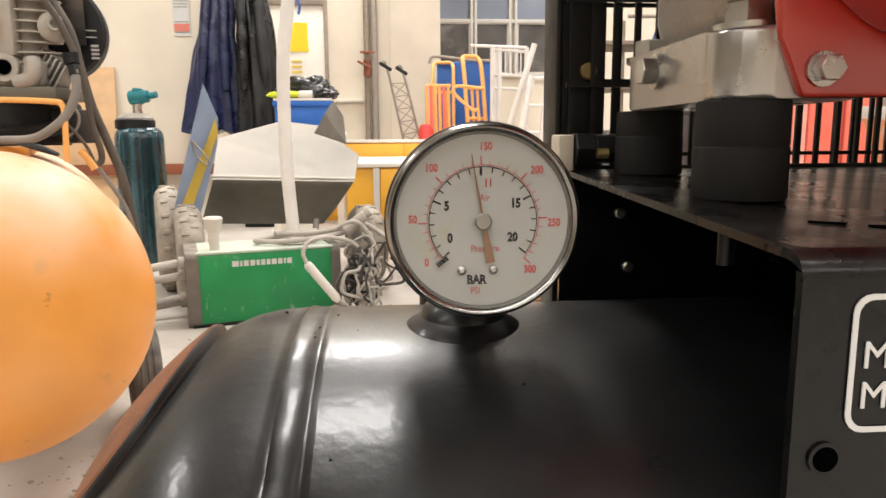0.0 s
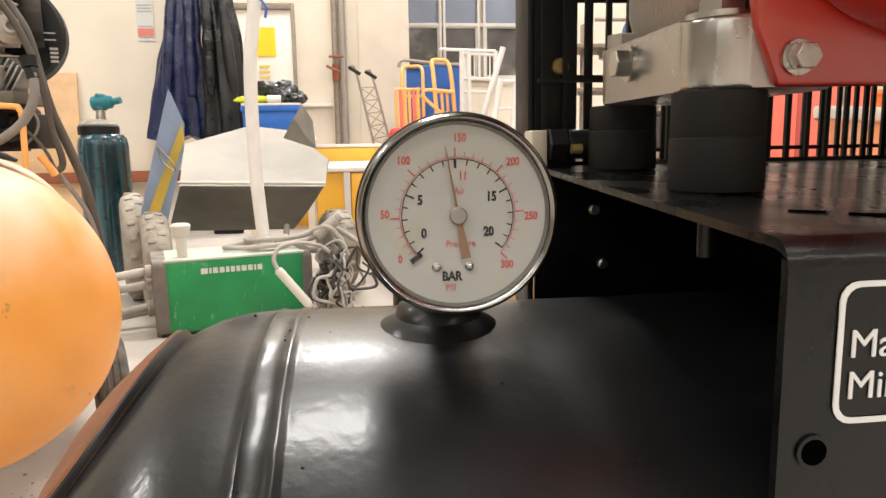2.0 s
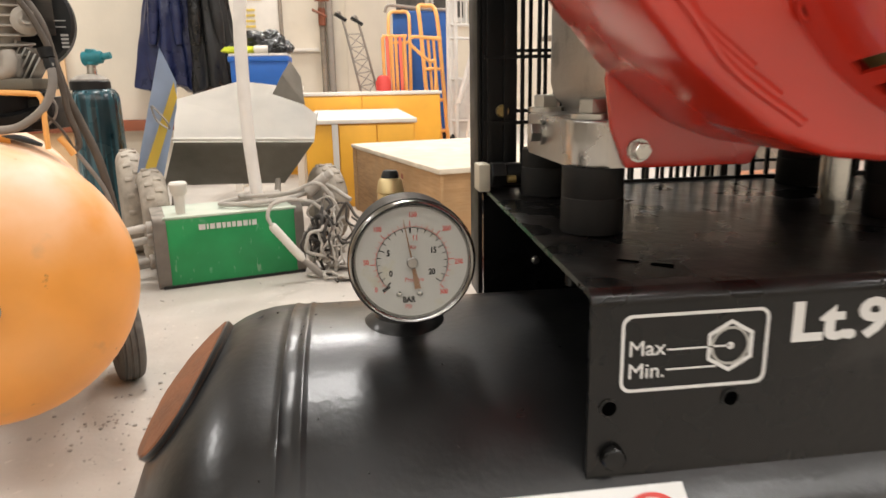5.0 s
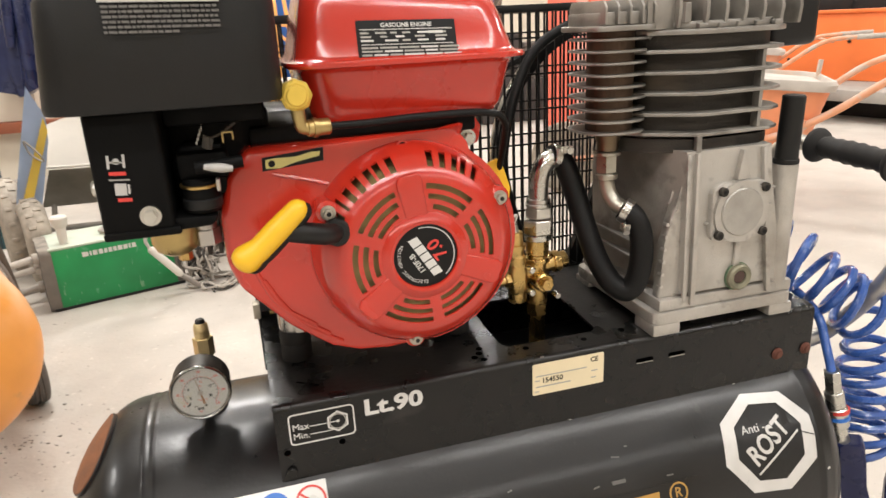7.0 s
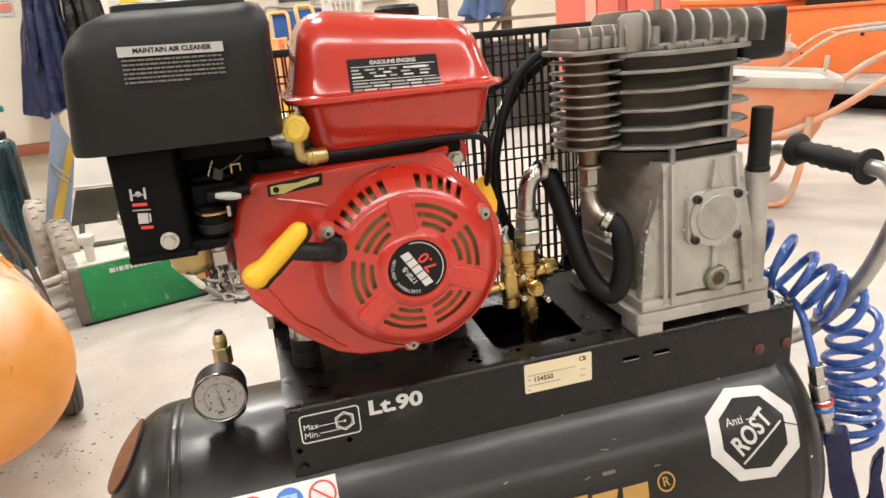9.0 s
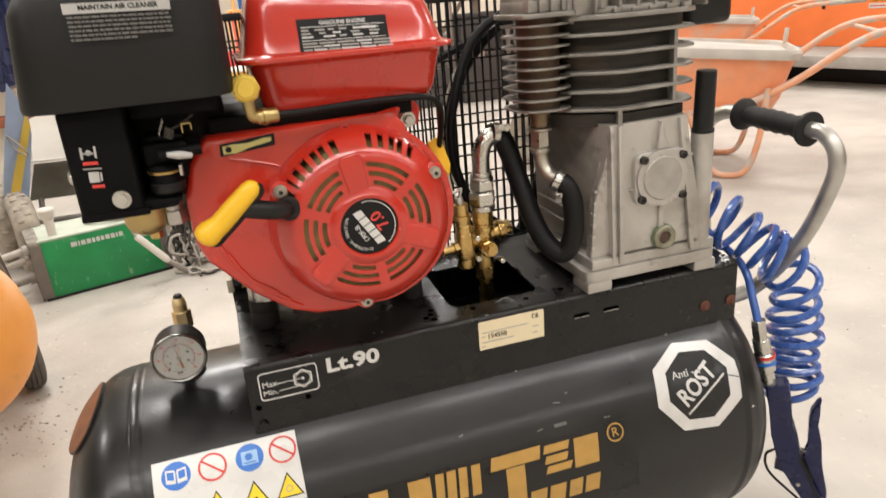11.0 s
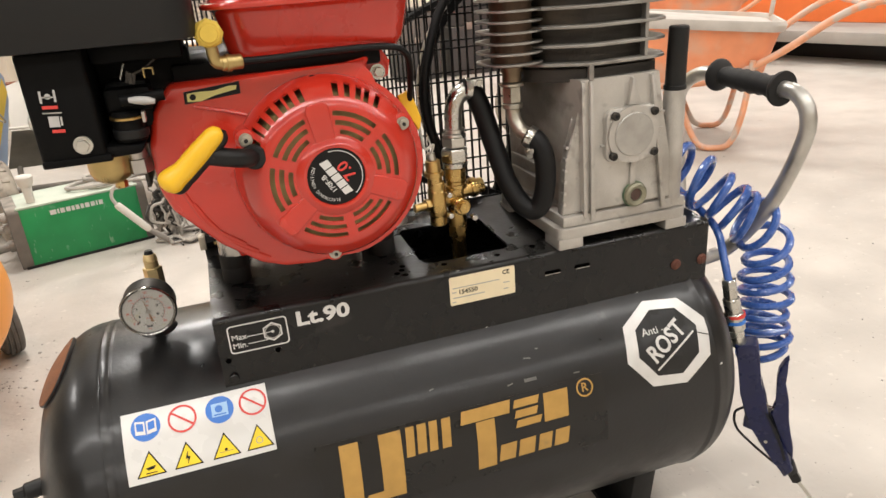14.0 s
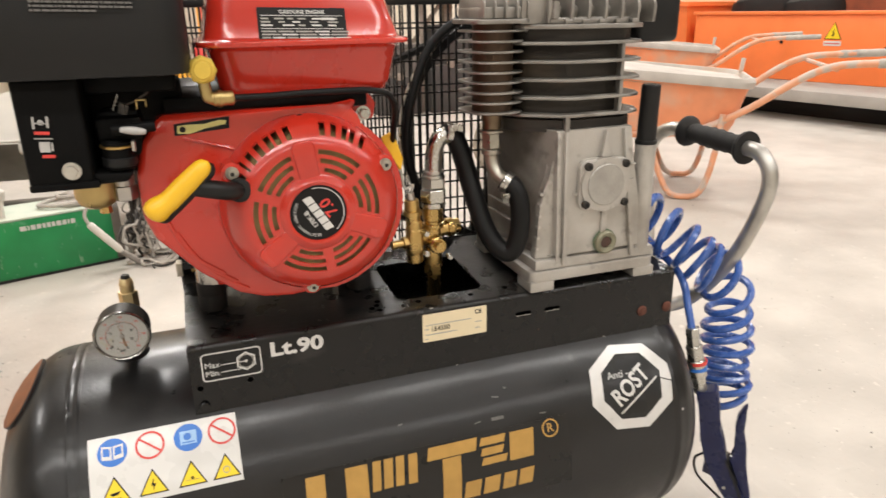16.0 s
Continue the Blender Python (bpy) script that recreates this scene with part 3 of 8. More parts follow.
for j, (k, h) in enumerate(((1.0, -0.005), (1.0, -0.003), (0.97, -0.001), (0.7, 0.0), (0.35, 0.001), (0.02, 0.001))):
    rows.append([pc + pu * (0.066 * k * math.cos(radians(12 * i))) + pv * (0.040 * k * math.sin(radians(12 * i))) + pn * (h - 0.0062 * (k * math.cos(radians(12 * i))) ** 2 - 0.003 * (k * math.sin(radians(12 * i))) ** 2) for i in range(30)])
part("end_plate", loft(rows), M_RUST, tank, "rust-brown oval steel plate on the domed end")
edge = []
for k, h in ((0.94, -0.017), (0.985, -0.0068), (1.004, -0.0044), (1.004, -0.0026), (0.980, -0.0018)):
    edge.append([pc + pu * (0.066 * k * math.cos(radians(12 * i))) + pv * (0.040 * k * math.sin(radians(12 * i))) + pn * (h - 0.0062 * (k * math.cos(radians(12 * i))) ** 2 - 0.003 * (k * math.sin(radians(12 * i))) ** 2) for i in range(30)])
part("end_plate_edge", loft(edge, cap=False), M_BLACKM, tank)
part("drain_plug", join(cyl((-0.257, 0.035, 0.328), (-0.205, 0.05, 0.328), 0.011, seg=20, bev=0.002), hexnut((-0.268, 0.032, 0.328), (-0.257, 0.035, 0.328), 0.0085)), M_BLACKM, tank, "black screwed plug")

# feet under the tank
for fx in (0.60, -0.02):
    bm = join(prism([(-0.13, 0), (0.13, 0), (0.15, 0.135), (-0.15, 0.135)], Matrix.Translation((fx - 0.02, YC, 0.004)) @ Matrix(((0, 0, 1, 0), (1, 0, 0, 0), (0, 1, 0, 0), (0, 0, 0, 1))), 0.04, 0.003),
              box(fx - 0.04, fx + 0.04, YC - 0.15, YC + 0.15, 0.0, 0.012, 0.002))
    part("foot", bm, M_BLACKM, comp, "black steel foot")

# the deck: a folded saddle over the tank, with a large rounded opening and small holes
deck_t = 0.003
DX0, DX1, DY0, DY1 = 0.0, 0.70, 0.0, 0.252
hole = rrect(0.128, 0.128, 0.014, 4, 0.338, 0.1030)


def plate_with_hole(outer, inner, z0, z1):
    """A flat plate whose one opening is inner; both outlines run the same way."""
    bm = bmesh.new()
    loops = []
    for z in (z0, z1):
        o = [bm.verts.new((x, y, z)) for x, y in outer]
        i = [bm.verts.new((x, y, z)) for x, y in inner]
        eo = [bm.edges.new((o[k], o[(k + 1) % len(o)])) for k in range(len(o))]
        ei = [bm.edges.new((i[k], i[(k + 1) % len(i)])) for k in range(len(i))]
        bmesh.ops.triangle_fill(bm, edges=eo + ei, use_beauty=True)
        loops.append((o, i))
    for w in (0, 1):
        a, b = loops[0][w], loops[1][w]
        for k in range(len(a)):
            j = (k + 1) % len(a)
            bm.faces.new((a[k], a[j], b[j], b[k]))
    return bm


rb = 0.007
top = plate_with_hole([(DX0, DY0 + rb), (DX1, DY0 + rb), (DX1, DY1 - rb), (DX0, DY1 - rb)], hole[::-1], DECK - deck_t, DECK)
# folded front and back flanges with a rounded bend
def flange(y_out, sgn, zlow):
    pts = []
    for k in range(7):
        a = radians(90 * k / 6)
        pts.append((y_out + sgn * rb * (1 - math.sin(a)), DECK - rb + rb * math.cos(a)))
    pts.append((y_out, zlow))
    inner = [(y + sgn * deck_t * (1 if k > 2 else 0), z - deck_t * (1 if k <= 3 else 0)) for k, (y, z) in enumerate(pts)]
    outl = pts + inner[::-1]
    m = Matrix(((0, 0, 1, DX0), (1, 0, 0, 0), (0, 1, 0, 0), (0, 0, 0, 1)))
    return prism(outl, m, DX1 - DX0)


bm = join(top, flange(DY0, 1, 0.429), flange(DY1, -1, 0.429))
for v in bm.verts:
    if v.co.z > DECK - 0.02:
        v.co.z += RISE * max(0.0, v.co.y)
deck = part("deck", bm, M_DECK, comp, "black painted folded steel deck", angle=50)
part("end_gusset", box(DX1 - 0.004, DX1 - 0.001, 0.012, 0.24, 0.475, DECK - deck_t), M_DECK, deck)
# small holes and slots in the deck, as dark pressed recesses
for sx in (0.446, 0.4915):
    part("slot", prism(rrect(0.0235, 0.0050, 0.002, 3), front(sx, -0.0002, 0.491), 0.0006), M_HOLE, deck)
    part("slot_edge", box(sx - 0.011, sx + 0.011, -0.0012, 0.001, 0.4878, 0.4886), M_STEEL, deck)
for hx, hz in ((0.0095, 0.4645), (0.069, 0.465)):
    part("hole", ring(0.0047, 0.0036, front(hx, -0.0001, hz), 0.0008, 20), M_DECK, deck)
    part("hole", prism(circle_pts(0.0036, 16), front(hx, -0.0001, hz), 0.0005), M_HOLE, deck)
for hx, hy in ((0.300, 0.028), (0.375, 0.024), (0.244, 0.020), (0.243, 0.035), (0.247, 0.046), (0.235, 0.028), (0.43, 0.03)):
    part("hole", prism(circle_pts(0.004, 14), Matrix.Translation((hx, hy, DECK + RISE * hy)), 0.0006), M_HOLE, deck)
for hx, hy in ((0.034, 0.043), (0.048, 0.034)):
    part("slot", prism(rrect(0.011, 0.0024, 0.001, 3), Matrix.Translation((hx, hy, DECK + RISE * hy)) @ Matrix.Rotation(radians(-35), 4, "Z"), 0.0006), M_HOLE, deck)
for hx in (0.646, 0.691):
    part("bolt_head", join(cyl((hx, 0, 0.461), (hx, -0.004, 0.461), 0.0085, 0.007, 14, 0.001), cyl((hx, -0.004, 0.461), (hx, -0.006, 0.461), 0.004)), M_RIVET, deck, "rusted rivet head")
part("corner_bolt", cyl((0.012, 0.0, 0.440), (0.012, -0.005, 0.440), 0.006, seg=8, bev=0.001), M_DECK, deck)
part("stud", cyl((0.010, 0.06, 0.506), (0.010, 0.06, 0.518), 0.003, seg=10), M_BLACKM, deck)
# bright steel discs drawn for light coming through holes in the back flange
for hx, hz in ((0.036, 0.504), (0.042, 0.470)):
    part("lit_flange_hole", cyl((hx, 0.249, hz), (hx, 0.244, hz), 0.0035, seg=12, bev=0.001), M_STEEL, deck)

# worn paint: bare flecks along the deck's front edges
rnd = random.Random(31)
for k in range(7):
    x = rnd.choice((rnd.uniform(0.55, 0.695), rnd.uniform(0.30, 0.69)))
    w = rnd.uniform(0.002, 0.011)
    if k % 5:
        part("paint_chip", box(x, min(x + w, 0.699), 0.0035, 0.0048, DECK - 0.0010, DECK - 0.0002), M_STEEL, deck)
    else:
        part("paint_chip", box(x, min(x + w, 0.699), -0.0003, 0.001, 0.4288, 0.4288 + rnd.uniform(0.0008, 0.002)), M_GREY, deck)

# printed marks on the deck's front
bm = ring(0, 0, front(0.0495, -0.0004, 0.4905), 0.0004, pts_o=rrect(0.071, 0.0375, 0.005, 4), pts_i=rrect(0.068, 0.0345, 0.004, 4))
part("level_frame", bm, M_WHITE, deck)
hexo = circle_pts(0.0128, 6, 0, 0, radians(30))
hexi = circle_pts(0.0108, 6, 0, 0, radians(30))
part("level_hexagon", ring(0, 0, front(0.0665, -0.0004, 0.4915), 0.0004, pts_o=hexo, pts_i=hexi), M_WHITE, deck)
part("level_ring", ring(0.0094, 0.0082, front(0.0665, -0.0004, 0.4915), 0.0004, 28), M_GREY, deck)
part("level_dot", prism(circle_pts(0.0018, 14), front(0.0665, -0.0004, 0.4915), 0.0004), M_WHITE, deck)
part("level_line", prism([(0, 0), (0.0305, 0.0), (0.0305, 0.0008), (0, 0.0008)], front(0.036, -0.0004, 0.4912), 0.0004), M_WHITE, deck)
part("level_line", prism([(0, 0), (0.024, 0.0), (0.024, 0.0008), (0, 0.0008)], front(0.036, -0.0004, 0.4815), 0.0004), M_WHITE, deck)
part("lettering", lettering("Max", 0.0105, front(0.0175, -0.0004, 0.4925)), M_WHITE, deck)
part("lettering", lettering("Min.", 0.0105, front(0.0175, -0.0004, 0.4815)), M_WHITE, deck)
part("lettering", lettering("Lt.90", 0.0262, front(0.0955, -0.0004, 0.4995), bold=0.0009, squeeze=1.26), M_WHITE, deck)

# type plate
plate = part("type_plate", prism(rrect(0.093, 0.0405, 0.002, 3), front(0.3425, -0.0003, 0.493), 0.0008), M_CREAM, deck, "cream type plate with printed text")
for bx, bz, bw, bh in ((0.300, 0.4965, 0.066, 0.0014), (0.300, 0.4825, 0.045, 0.0016), (0.299, 0.4905, 0.006, 0.0016), (0.372, 0.4905, 0.009, 0.0014), (0.299, 0.4765, 0.005, 0.0014), (0.372, 0.4815, 0.007, 0.0014)):
    part("print_bar", prism([(0, 0), (bw, 0), (bw, bh), (0, bh)], front(bx, -0.0011, bz), 0.0002), M_GREY, deck)
part("lettering", lettering("154550", 0.0092, front(0.3075, -0.0011, 0.4905), 0.0002, bold=0.00025), M_BLKP, deck)
part("lettering", lettering("CE", 0.0085, front(0.3710, -0.0011, 0.506), 0.0002, bold=0.0003), M_BLKP, deck)

# pictogram sticker on the tank
part("safety_sticker", wrap(flat_quad_grid(-0.1215, 0.0455, arc_deg(28.9), arc_deg(51.2), 4, 10)), M_STK, tank, "white safety sticker with blue, red and yellow pictograms")
SX = [-0.0955, -0.0545, -0.0115, 0.0275]
YT, YB = arc_deg(45.8), arc_deg(34.0)


def on_sticker(name, pts, material, lift=0.0011):
    bm = bmesh.new()
    bm.faces.new([bm.verts.new((x, y, 0)) for x, y in pts])
    bmesh.ops.triangulate(bm, faces=bm.faces[:])
    bmesh.ops.subdivide_edges(bm, edges=bm.edges[:], cuts=2)
    return part(name, wrap(bm, lift), material, tank)


def ring_on(name, ro, ri, cx, cy, material, lift=0.0011, bar=None):
    bm = bmesh.new()
    o = [bm.verts.new((x, y, 0)) for x, y in circle_pts(ro, 32, cx, cy)]
    i = [bm.verts.new((x, y, 0)) for x, y in circle_pts(ri, 32, cx, cy)]
    for k in range(32):
        j = (k + 1) % 32
        bm.faces.new((o[k], o[j], i[j], i[k]))
    if bar:
        a = radians(bar)
        c, s, w = math.cos(a), math.sin(a), 0.0012
        q = [bm.verts.new((cx + c * u - s * v, cy + s * u + c * v, 0.0001)) for u, v in ((-ri, -w), (0, -w), (ri, -w), (ri, w), (0, w), (-ri, w))]
        bm.faces.new((q[0], q[1], q[4], q[5]))
        bm.faces.new((q[1], q[2], q[3], q[4]))
    return part(name, wrap(bm, lift), material, tank)


for k, cx in enumerate(SX):
    if k in (0, 2):
        on_sticker("blue_disc", circle_pts(0.0164, 32, cx, YT), M_BLUE, 0.0012)
        if k == 0:
            for sg in (-1, 1):
                on_sticker("book_page", [(cx + sg * 0.0008, YT - 0.0090), (cx + sg * 0.0118, YT - 0.0072), (cx + sg * 0.0118, YT + 0.0085), (cx + sg * 0.0008, YT + 0.0066)], M_STK, 0.0014)
                on_sticker("book_panel", [(cx + sg * 0.0026, YT - 0.0045), (cx + sg * 0.0100, YT - 0.0032), (cx + sg * 0.0100, YT + 0.006), (cx + sg * 0.0026, YT + 0.0045)], M_BLUE, 0.0017)
        else:
            on_sticker("pictogram_panel", [(cx - 0.0095, YT - 0.008), (cx + 0.0095, YT - 0.008), (cx + 0.0095, YT + 0.008), (cx - 0.0095, YT + 0.008)], mat("pale_blue_print", (0.3, 0.5, 0.75), 0.4, 0, 0.1, 60, 0), 0.0014)
            on_sticker("pictogram_mark", circle_pts(0.0045, 10, cx - 0.001, YT + 0.001), M_BLUE, 0.0017)
            on_sticker("pictogram_mark", [(cx - 0.007, YT - 0.0065), (cx + 0.007, YT - 0.0065), (cx + 0.007, YT - 0.005), (cx - 0.007, YT - 0.005)], M_BLUE, 0.0017)
    else:
        ring_on("ban_ring", 0.0164, 0.0140, cx, YT, M_REDP, 0.0015, -38)
        on_sticker("pictogram_mark", [(cx - 0.007, YT - 0.001), (cx + 0.002, YT + 0.006), (cx + 0.006, YT + 0.003), (cx - 0.002, YT - 0.003)], mat("faint_print", (0.6, 0.58, 0.55), 0.5, 0, 0.1, 60, 0), 0.0012)
    tri = [(cx + 0.0192 * math.cos(a) * 0.98, YB - 0.003 + 0.0192 * math.sin(a)) for a in (radians(90), radians(210), radians(330))]
    tri_i = [(cx + 0.0162 * math.cos(a) * 0.98, YB - 0.003 + 0.0162 * math.sin(a)) for a in (radians(90), radians(210), radians(330))]
    on_sticker("warning_border", tri, M_BLKP, 0.0012)
    on_sticker("warning_triangle", tri_i, M_YELP, 0.0015)
    if k == 1:
        on_sticker("warning_mark", [(cx + 0.001, YB + 0.006), (cx - 0.003, YB - 0.003), (cx, YB - 0.003), (cx - 0.001, YB - 0.0095), (cx + 0.003, YB - 0.001), (cx, YB - 0.001)], M_BLKP, 0.0018)
    elif k == 0:
        on_sticker("warning_mark", [(cx - 0.006, YB - 0.003), (cx + 0.006, YB - 0.001), (cx + 0.003, YB - 0.005), (cx - 0.003, YB - 0.0055)], M_BLKP, 0.0018)
        on_sticker("warning_mark", [(cx - 0.006, YB - 0.0095), (cx + 0.006, YB - 0.0095), (cx + 0.006, YB - 0.0083), (cx - 0.006, YB - 0.0083)], M_BLKP, 0.0018)
    elif k == 2:
        on_sticker("warning_mark", circle_pts(0.0017, 12, cx, YB - 0.004), M_BLKP, 0.0018)
        on_sticker("warning_mark", [(cx - 0.008, YB - 0.0066), (cx + 0.008, YB - 0.0066), (cx + 0.008, YB - 0.0058), (cx - 0.008, YB - 0.0058)], M_YELB, 0.0018)
    else:
        ring_on("warning_mark", 0.0042, 0.0032, cx, YB - 0.003, M_GREY, 0.0018)

# maker's mark on the tank: a film patch with plain gold blocks
part("logo_film", wrap(flat_quad_grid(0.088, 0.487, arc_deg(-1.0), arc_deg(26.2), 6, 10), 0.0003), M_PATCH, tank, "faint rectangular decal film")
def gold(x0, x1, a0, a1, lean=0.004):
    """One plain gold block on the tank, from a0 to a1 degrees up its front."""
    bm = flat_quad_grid(x0, x1, arc_deg(a0), arc_deg(a1), 3, 10)
    for v in bm.verts:
        v.co.x += lean * (v.co.y - arc_deg(a0)) / arc_deg(a1 - a0)
    part("gold_block", wrap(bm, 0.0009), M_GOLD, tank)


for q in ((0.113, 0.137, 1.5, 24.6), (0.139, 0.161, -0.6, 4.8), (0.163, 0.192, 1.5, 24.8),
          (0.199, 0.210, 14.6, 24.9), (0.214, 0.226, 14.8, 24.9), (0.230, 0.241, 14.6, 24.9), (0.247, 0.259, 14.4, 24.7),
          (0.275, 0.344, 20.6, 25.2), (0.292, 0.318, 2.4, 20.2),
          (0.350, 0.386, 21.6, 24.4), (0.350, 0.382, 17.9, 20.6), (0.350, 0.386, 14.4, 17.0), (0.392, 0.428, 13.8, 24.2),
          (0.322, 0.345, 3.2, 9.6), (0.350, 0.373, 3.2, 9.6), (0.379, 0.398, 3.2, 9.6), (0.403, 0.424, 3.2, 9.6)):
    gold(*q)
ring_on("gold_ring", 0.0128, 0.0105, 0.458, arc_deg(22.4), M_GOLD, 0.0009)
part("lettering", wrap(lettering("R", 0.017, Matrix.Translation((0.4525, arc_deg(22.4), 0)), 0.0003, bold=0.0002), 0.0009), M_GOLD, tank)

# anti-rust badge: silver octagon ring with words
oc = Vector((0.601, arc_deg(31.2)))


def octo(rx, ry, a0=22.5 - 8):
    return [(oc.x + rx * math.cos(radians(a0 + 45 * k)), oc.y + ry * math.sin(radians(a0 + 45 * k))) for k in range(8)]


bm = bmesh.new()
po, pi_ = octo(0.0733, 0.0666), octo(0.0530, 0.0512)
for k in range(8):
    j = (k + 1) % 8
    for s in range(4):
        def lerp(a, b, t):
            return (a[0] + (b[0] - a[0]) * t, a[1] + (b[1] - a[1]) * t, 0)
        bm.faces.new([bm.verts.new(lerp(po[k], po[j], s / 4)), bm.verts.new(lerp(po[k], po[j], (s + 1) / 4)), bm.verts.new(lerp(pi_[k], pi_[j], (s + 1) / 4)), bm.verts.new(lerp(pi_[k], pi_[j], s / 4))])
bmesh.ops.remove_doubles(bm, verts=bm.verts, dist=1e-5)
part("octagon_ring", wrap(bm, 0.0006), M_SILV, tank, "silver printed octagon ring")
bm = bmesh.new()
bm.faces.new([bm.verts.new((x, y, 0)) for x, y in octo(0.0530, 0.0512)])
bmesh.ops.triangulate(bm, faces=bm.faces[:])
bmesh.ops.subdivide_edges(bm, edges=bm.edges[:], cuts=2)
part("octagon_field", wrap(bm, 0.0004), M_PATCH, tank)
part("lettering", wrap(lettering("Anti -", 0.0155, Matrix.Translation((0.5635, arc_deg(36.4), 0)), 0.0002), 0.0010), M_SILV, tank)
part("lettering", wrap(lettering("ROST", 0.0355, Matrix.Translation((0.5985, arc_deg(31.2), 0)) @ Matrix.Rotation(radians(31), 4, "Z"), 0.0002, "CENTER", bold=0.0009, squeeze=0.80), 0.0008), M_SILV, tank)
part("print_bar", wrap(moved(flat_quad_grid(-0.041, 0.041, -0.0013, 0.0013, 8, 1), Matrix.Translation((0.610, arc_deg(27.0), 0)) @ Matrix.Rotation(radians(31), 4, "Z")), 0.0008), M_SILV, tank)
part("scratch", wrap(moved(flat_quad_grid(0, 0.026, -0.0006, 0.0006, 4, 1), Matrix.Translation((0.645, arc_deg(32.4), 0)) @ Matrix.Rotation(radians(-22), 4, "Z")), 0.0010), M_BLKP, tank)
part("scratch", wrap(moved(flat_quad_grid(0, 0.007, -0.0012, 0.0012, 3, 1), Matrix.Translation((0.675, arc_deg(17), 0)) @ Matrix.Rotation(radians(20), 4, "Z")), 0.0006), M_SILV, tank)
part("paint_smear", wrap(flat_quad_grid(0.374, 0.392, arc_deg(29.6), arc_deg(30.8), 4, 2), 0.0003), M_DIMP, tank)
rnd = random.Random(9)
for k in range(5):
    part("scratch", wrap(moved(flat_quad_grid(0, rnd.uniform(0.004, 0.013), -0.0009, 0.0009, 3, 1), Matrix.Translation((rnd.uniform(0.2, 0.6), arc_deg(rnd.uniform(28, 42)), 0)) @ Matrix.Rotation(radians(rnd.uniform(-15, 15)), 4, "Z")), 0.0004), M_DIMP, tank)

# pressure gauge
GX, GY, GZ, GR = -0.0735, 0.061, 0.522, 0.0325
gauge = part("gauge_case", lathe([(0, 0), (GR - 0.003, 0), (GR - 0.001, 0.002), (GR - 0.001, 0.028), (GR + 0.0006, 0.029), (GR + 0.0006, 0.034), (GR - 0.0015, 0.0365), (GR - 0.0022, 0.0365), (GR - 0.0024, 0.0335), (0, 0.0335)], (GX, GY + 0.0365, GZ), (0, -1, 0), 72), M_BLACKM, comp, "round pressure gauge with a black case and white dial")
part("bezel", lathe([(GR - 0.0012, 0.0), (GR + 0.0002, 0.001), (GR + 0.0003, 0.004), (GR - 0.0005, 0.0066), (GR - 0.0012, 0.0072), (GR - 0.0020, 0.0068), (GR - 0.0036, 0.0046), (GR - 0.0036, 0.0042), (GR - 0.0012, 0.0)], (GX, GY + 0.0065, GZ), (0, -1, 0), 72), M_CHROME, gauge, "thin dark chromed bezel")
part("dial", prism(circle_pts(GR - 0.0022, 64), front(GX, GY + 0.0028, GZ), 0.0004), M_DIAL, gauge, "white dial with a bar and a psi scale")
part("glass", prism(circle_pts(GR - 0.0022, 64), front(GX, GY + 0.0006, GZ), 0.0005), M_GLASS, gauge).visible_shadow = False
GF = GY + 0.0022


def polar(r, a):
    return r * math.sin(radians(a)), r * math.cos(radians(a))   # degrees clockwise from the top


# bar scale 0..20 and psi scale 0..300
GT = -2.0                     # the dial is turned a little


def ticks(name, values, r0, r1, w, material, a0, a1, vmax):
    out = []
    for v in values:
        a = a0 + (a1 - a0) * v / vmax + GT
        m = front(GX, GF, GZ, -a)
        out.append(prism([(-w / 2, r0), (w / 2, r0), (w / 2, r1), (-w / 2, r1)], m, 0.0001))
    part(name, join(*out), material, gauge)


A0, A1 = -131, 131
ticks("bar_ticks", [v for v in range(0, 21) if v % 5], 0.0163, 0.0182, 0.00040, M_BLKP, A0 + 1, A1 - 2, 20)
ticks("bar_ticks", [0, 5, 15, 20], 0.0153, 0.0182, 0.0006, M_BLKP, A0 + 1, A1 - 2, 20)
ticks("limit_tick", [10.0], 0.0153, 0.0182, 0.0009, M_BLKP, A0 + 1, A1 - 2, 20)
ticks("psi_ticks", [v for v in range(0, 301, 10) if v % 50], 0.0187, 0.0205, 0.00022, M_DIALR, A0 - 3, A1 + 3, 300)
ticks("psi_ticks", range(0, 301, 50), 0.0187, 0.0218, 0.00045, M_DIALR, A0 - 3, A1 + 3, 300)


def arc_line(name, r, w, a0, a1, material, n=60):
    po = [polar(r + w / 2, a0 + (a1 - a0) * k / n) for k in range(n + 1)]
    pi2 = [polar(r - w / 2, a0 + (a1 - a0) * k / n) for k in range(n + 1)]
    bm = bmesh.new()
    o = [bm.verts.new((x, y, 0.0001)) for x, y in po]
    i = [bm.verts.new((x, y, 0.0001)) for x, y in pi2]
    for k in range(n):
        bm.faces.new((o[k], i[k], i[k + 1], o[k + 1]))
    part(name, moved(bm, front(GX, GF, GZ, -GT)), material, gauge)


arc_line("bar_arc", 0.0182, 0.0003, A0 + 1, A1 - 2, M_BLKP)
arc_line("psi_arc", 0.0188, 0.00025, A0 - 3, A1 + 3, M_DIALR)
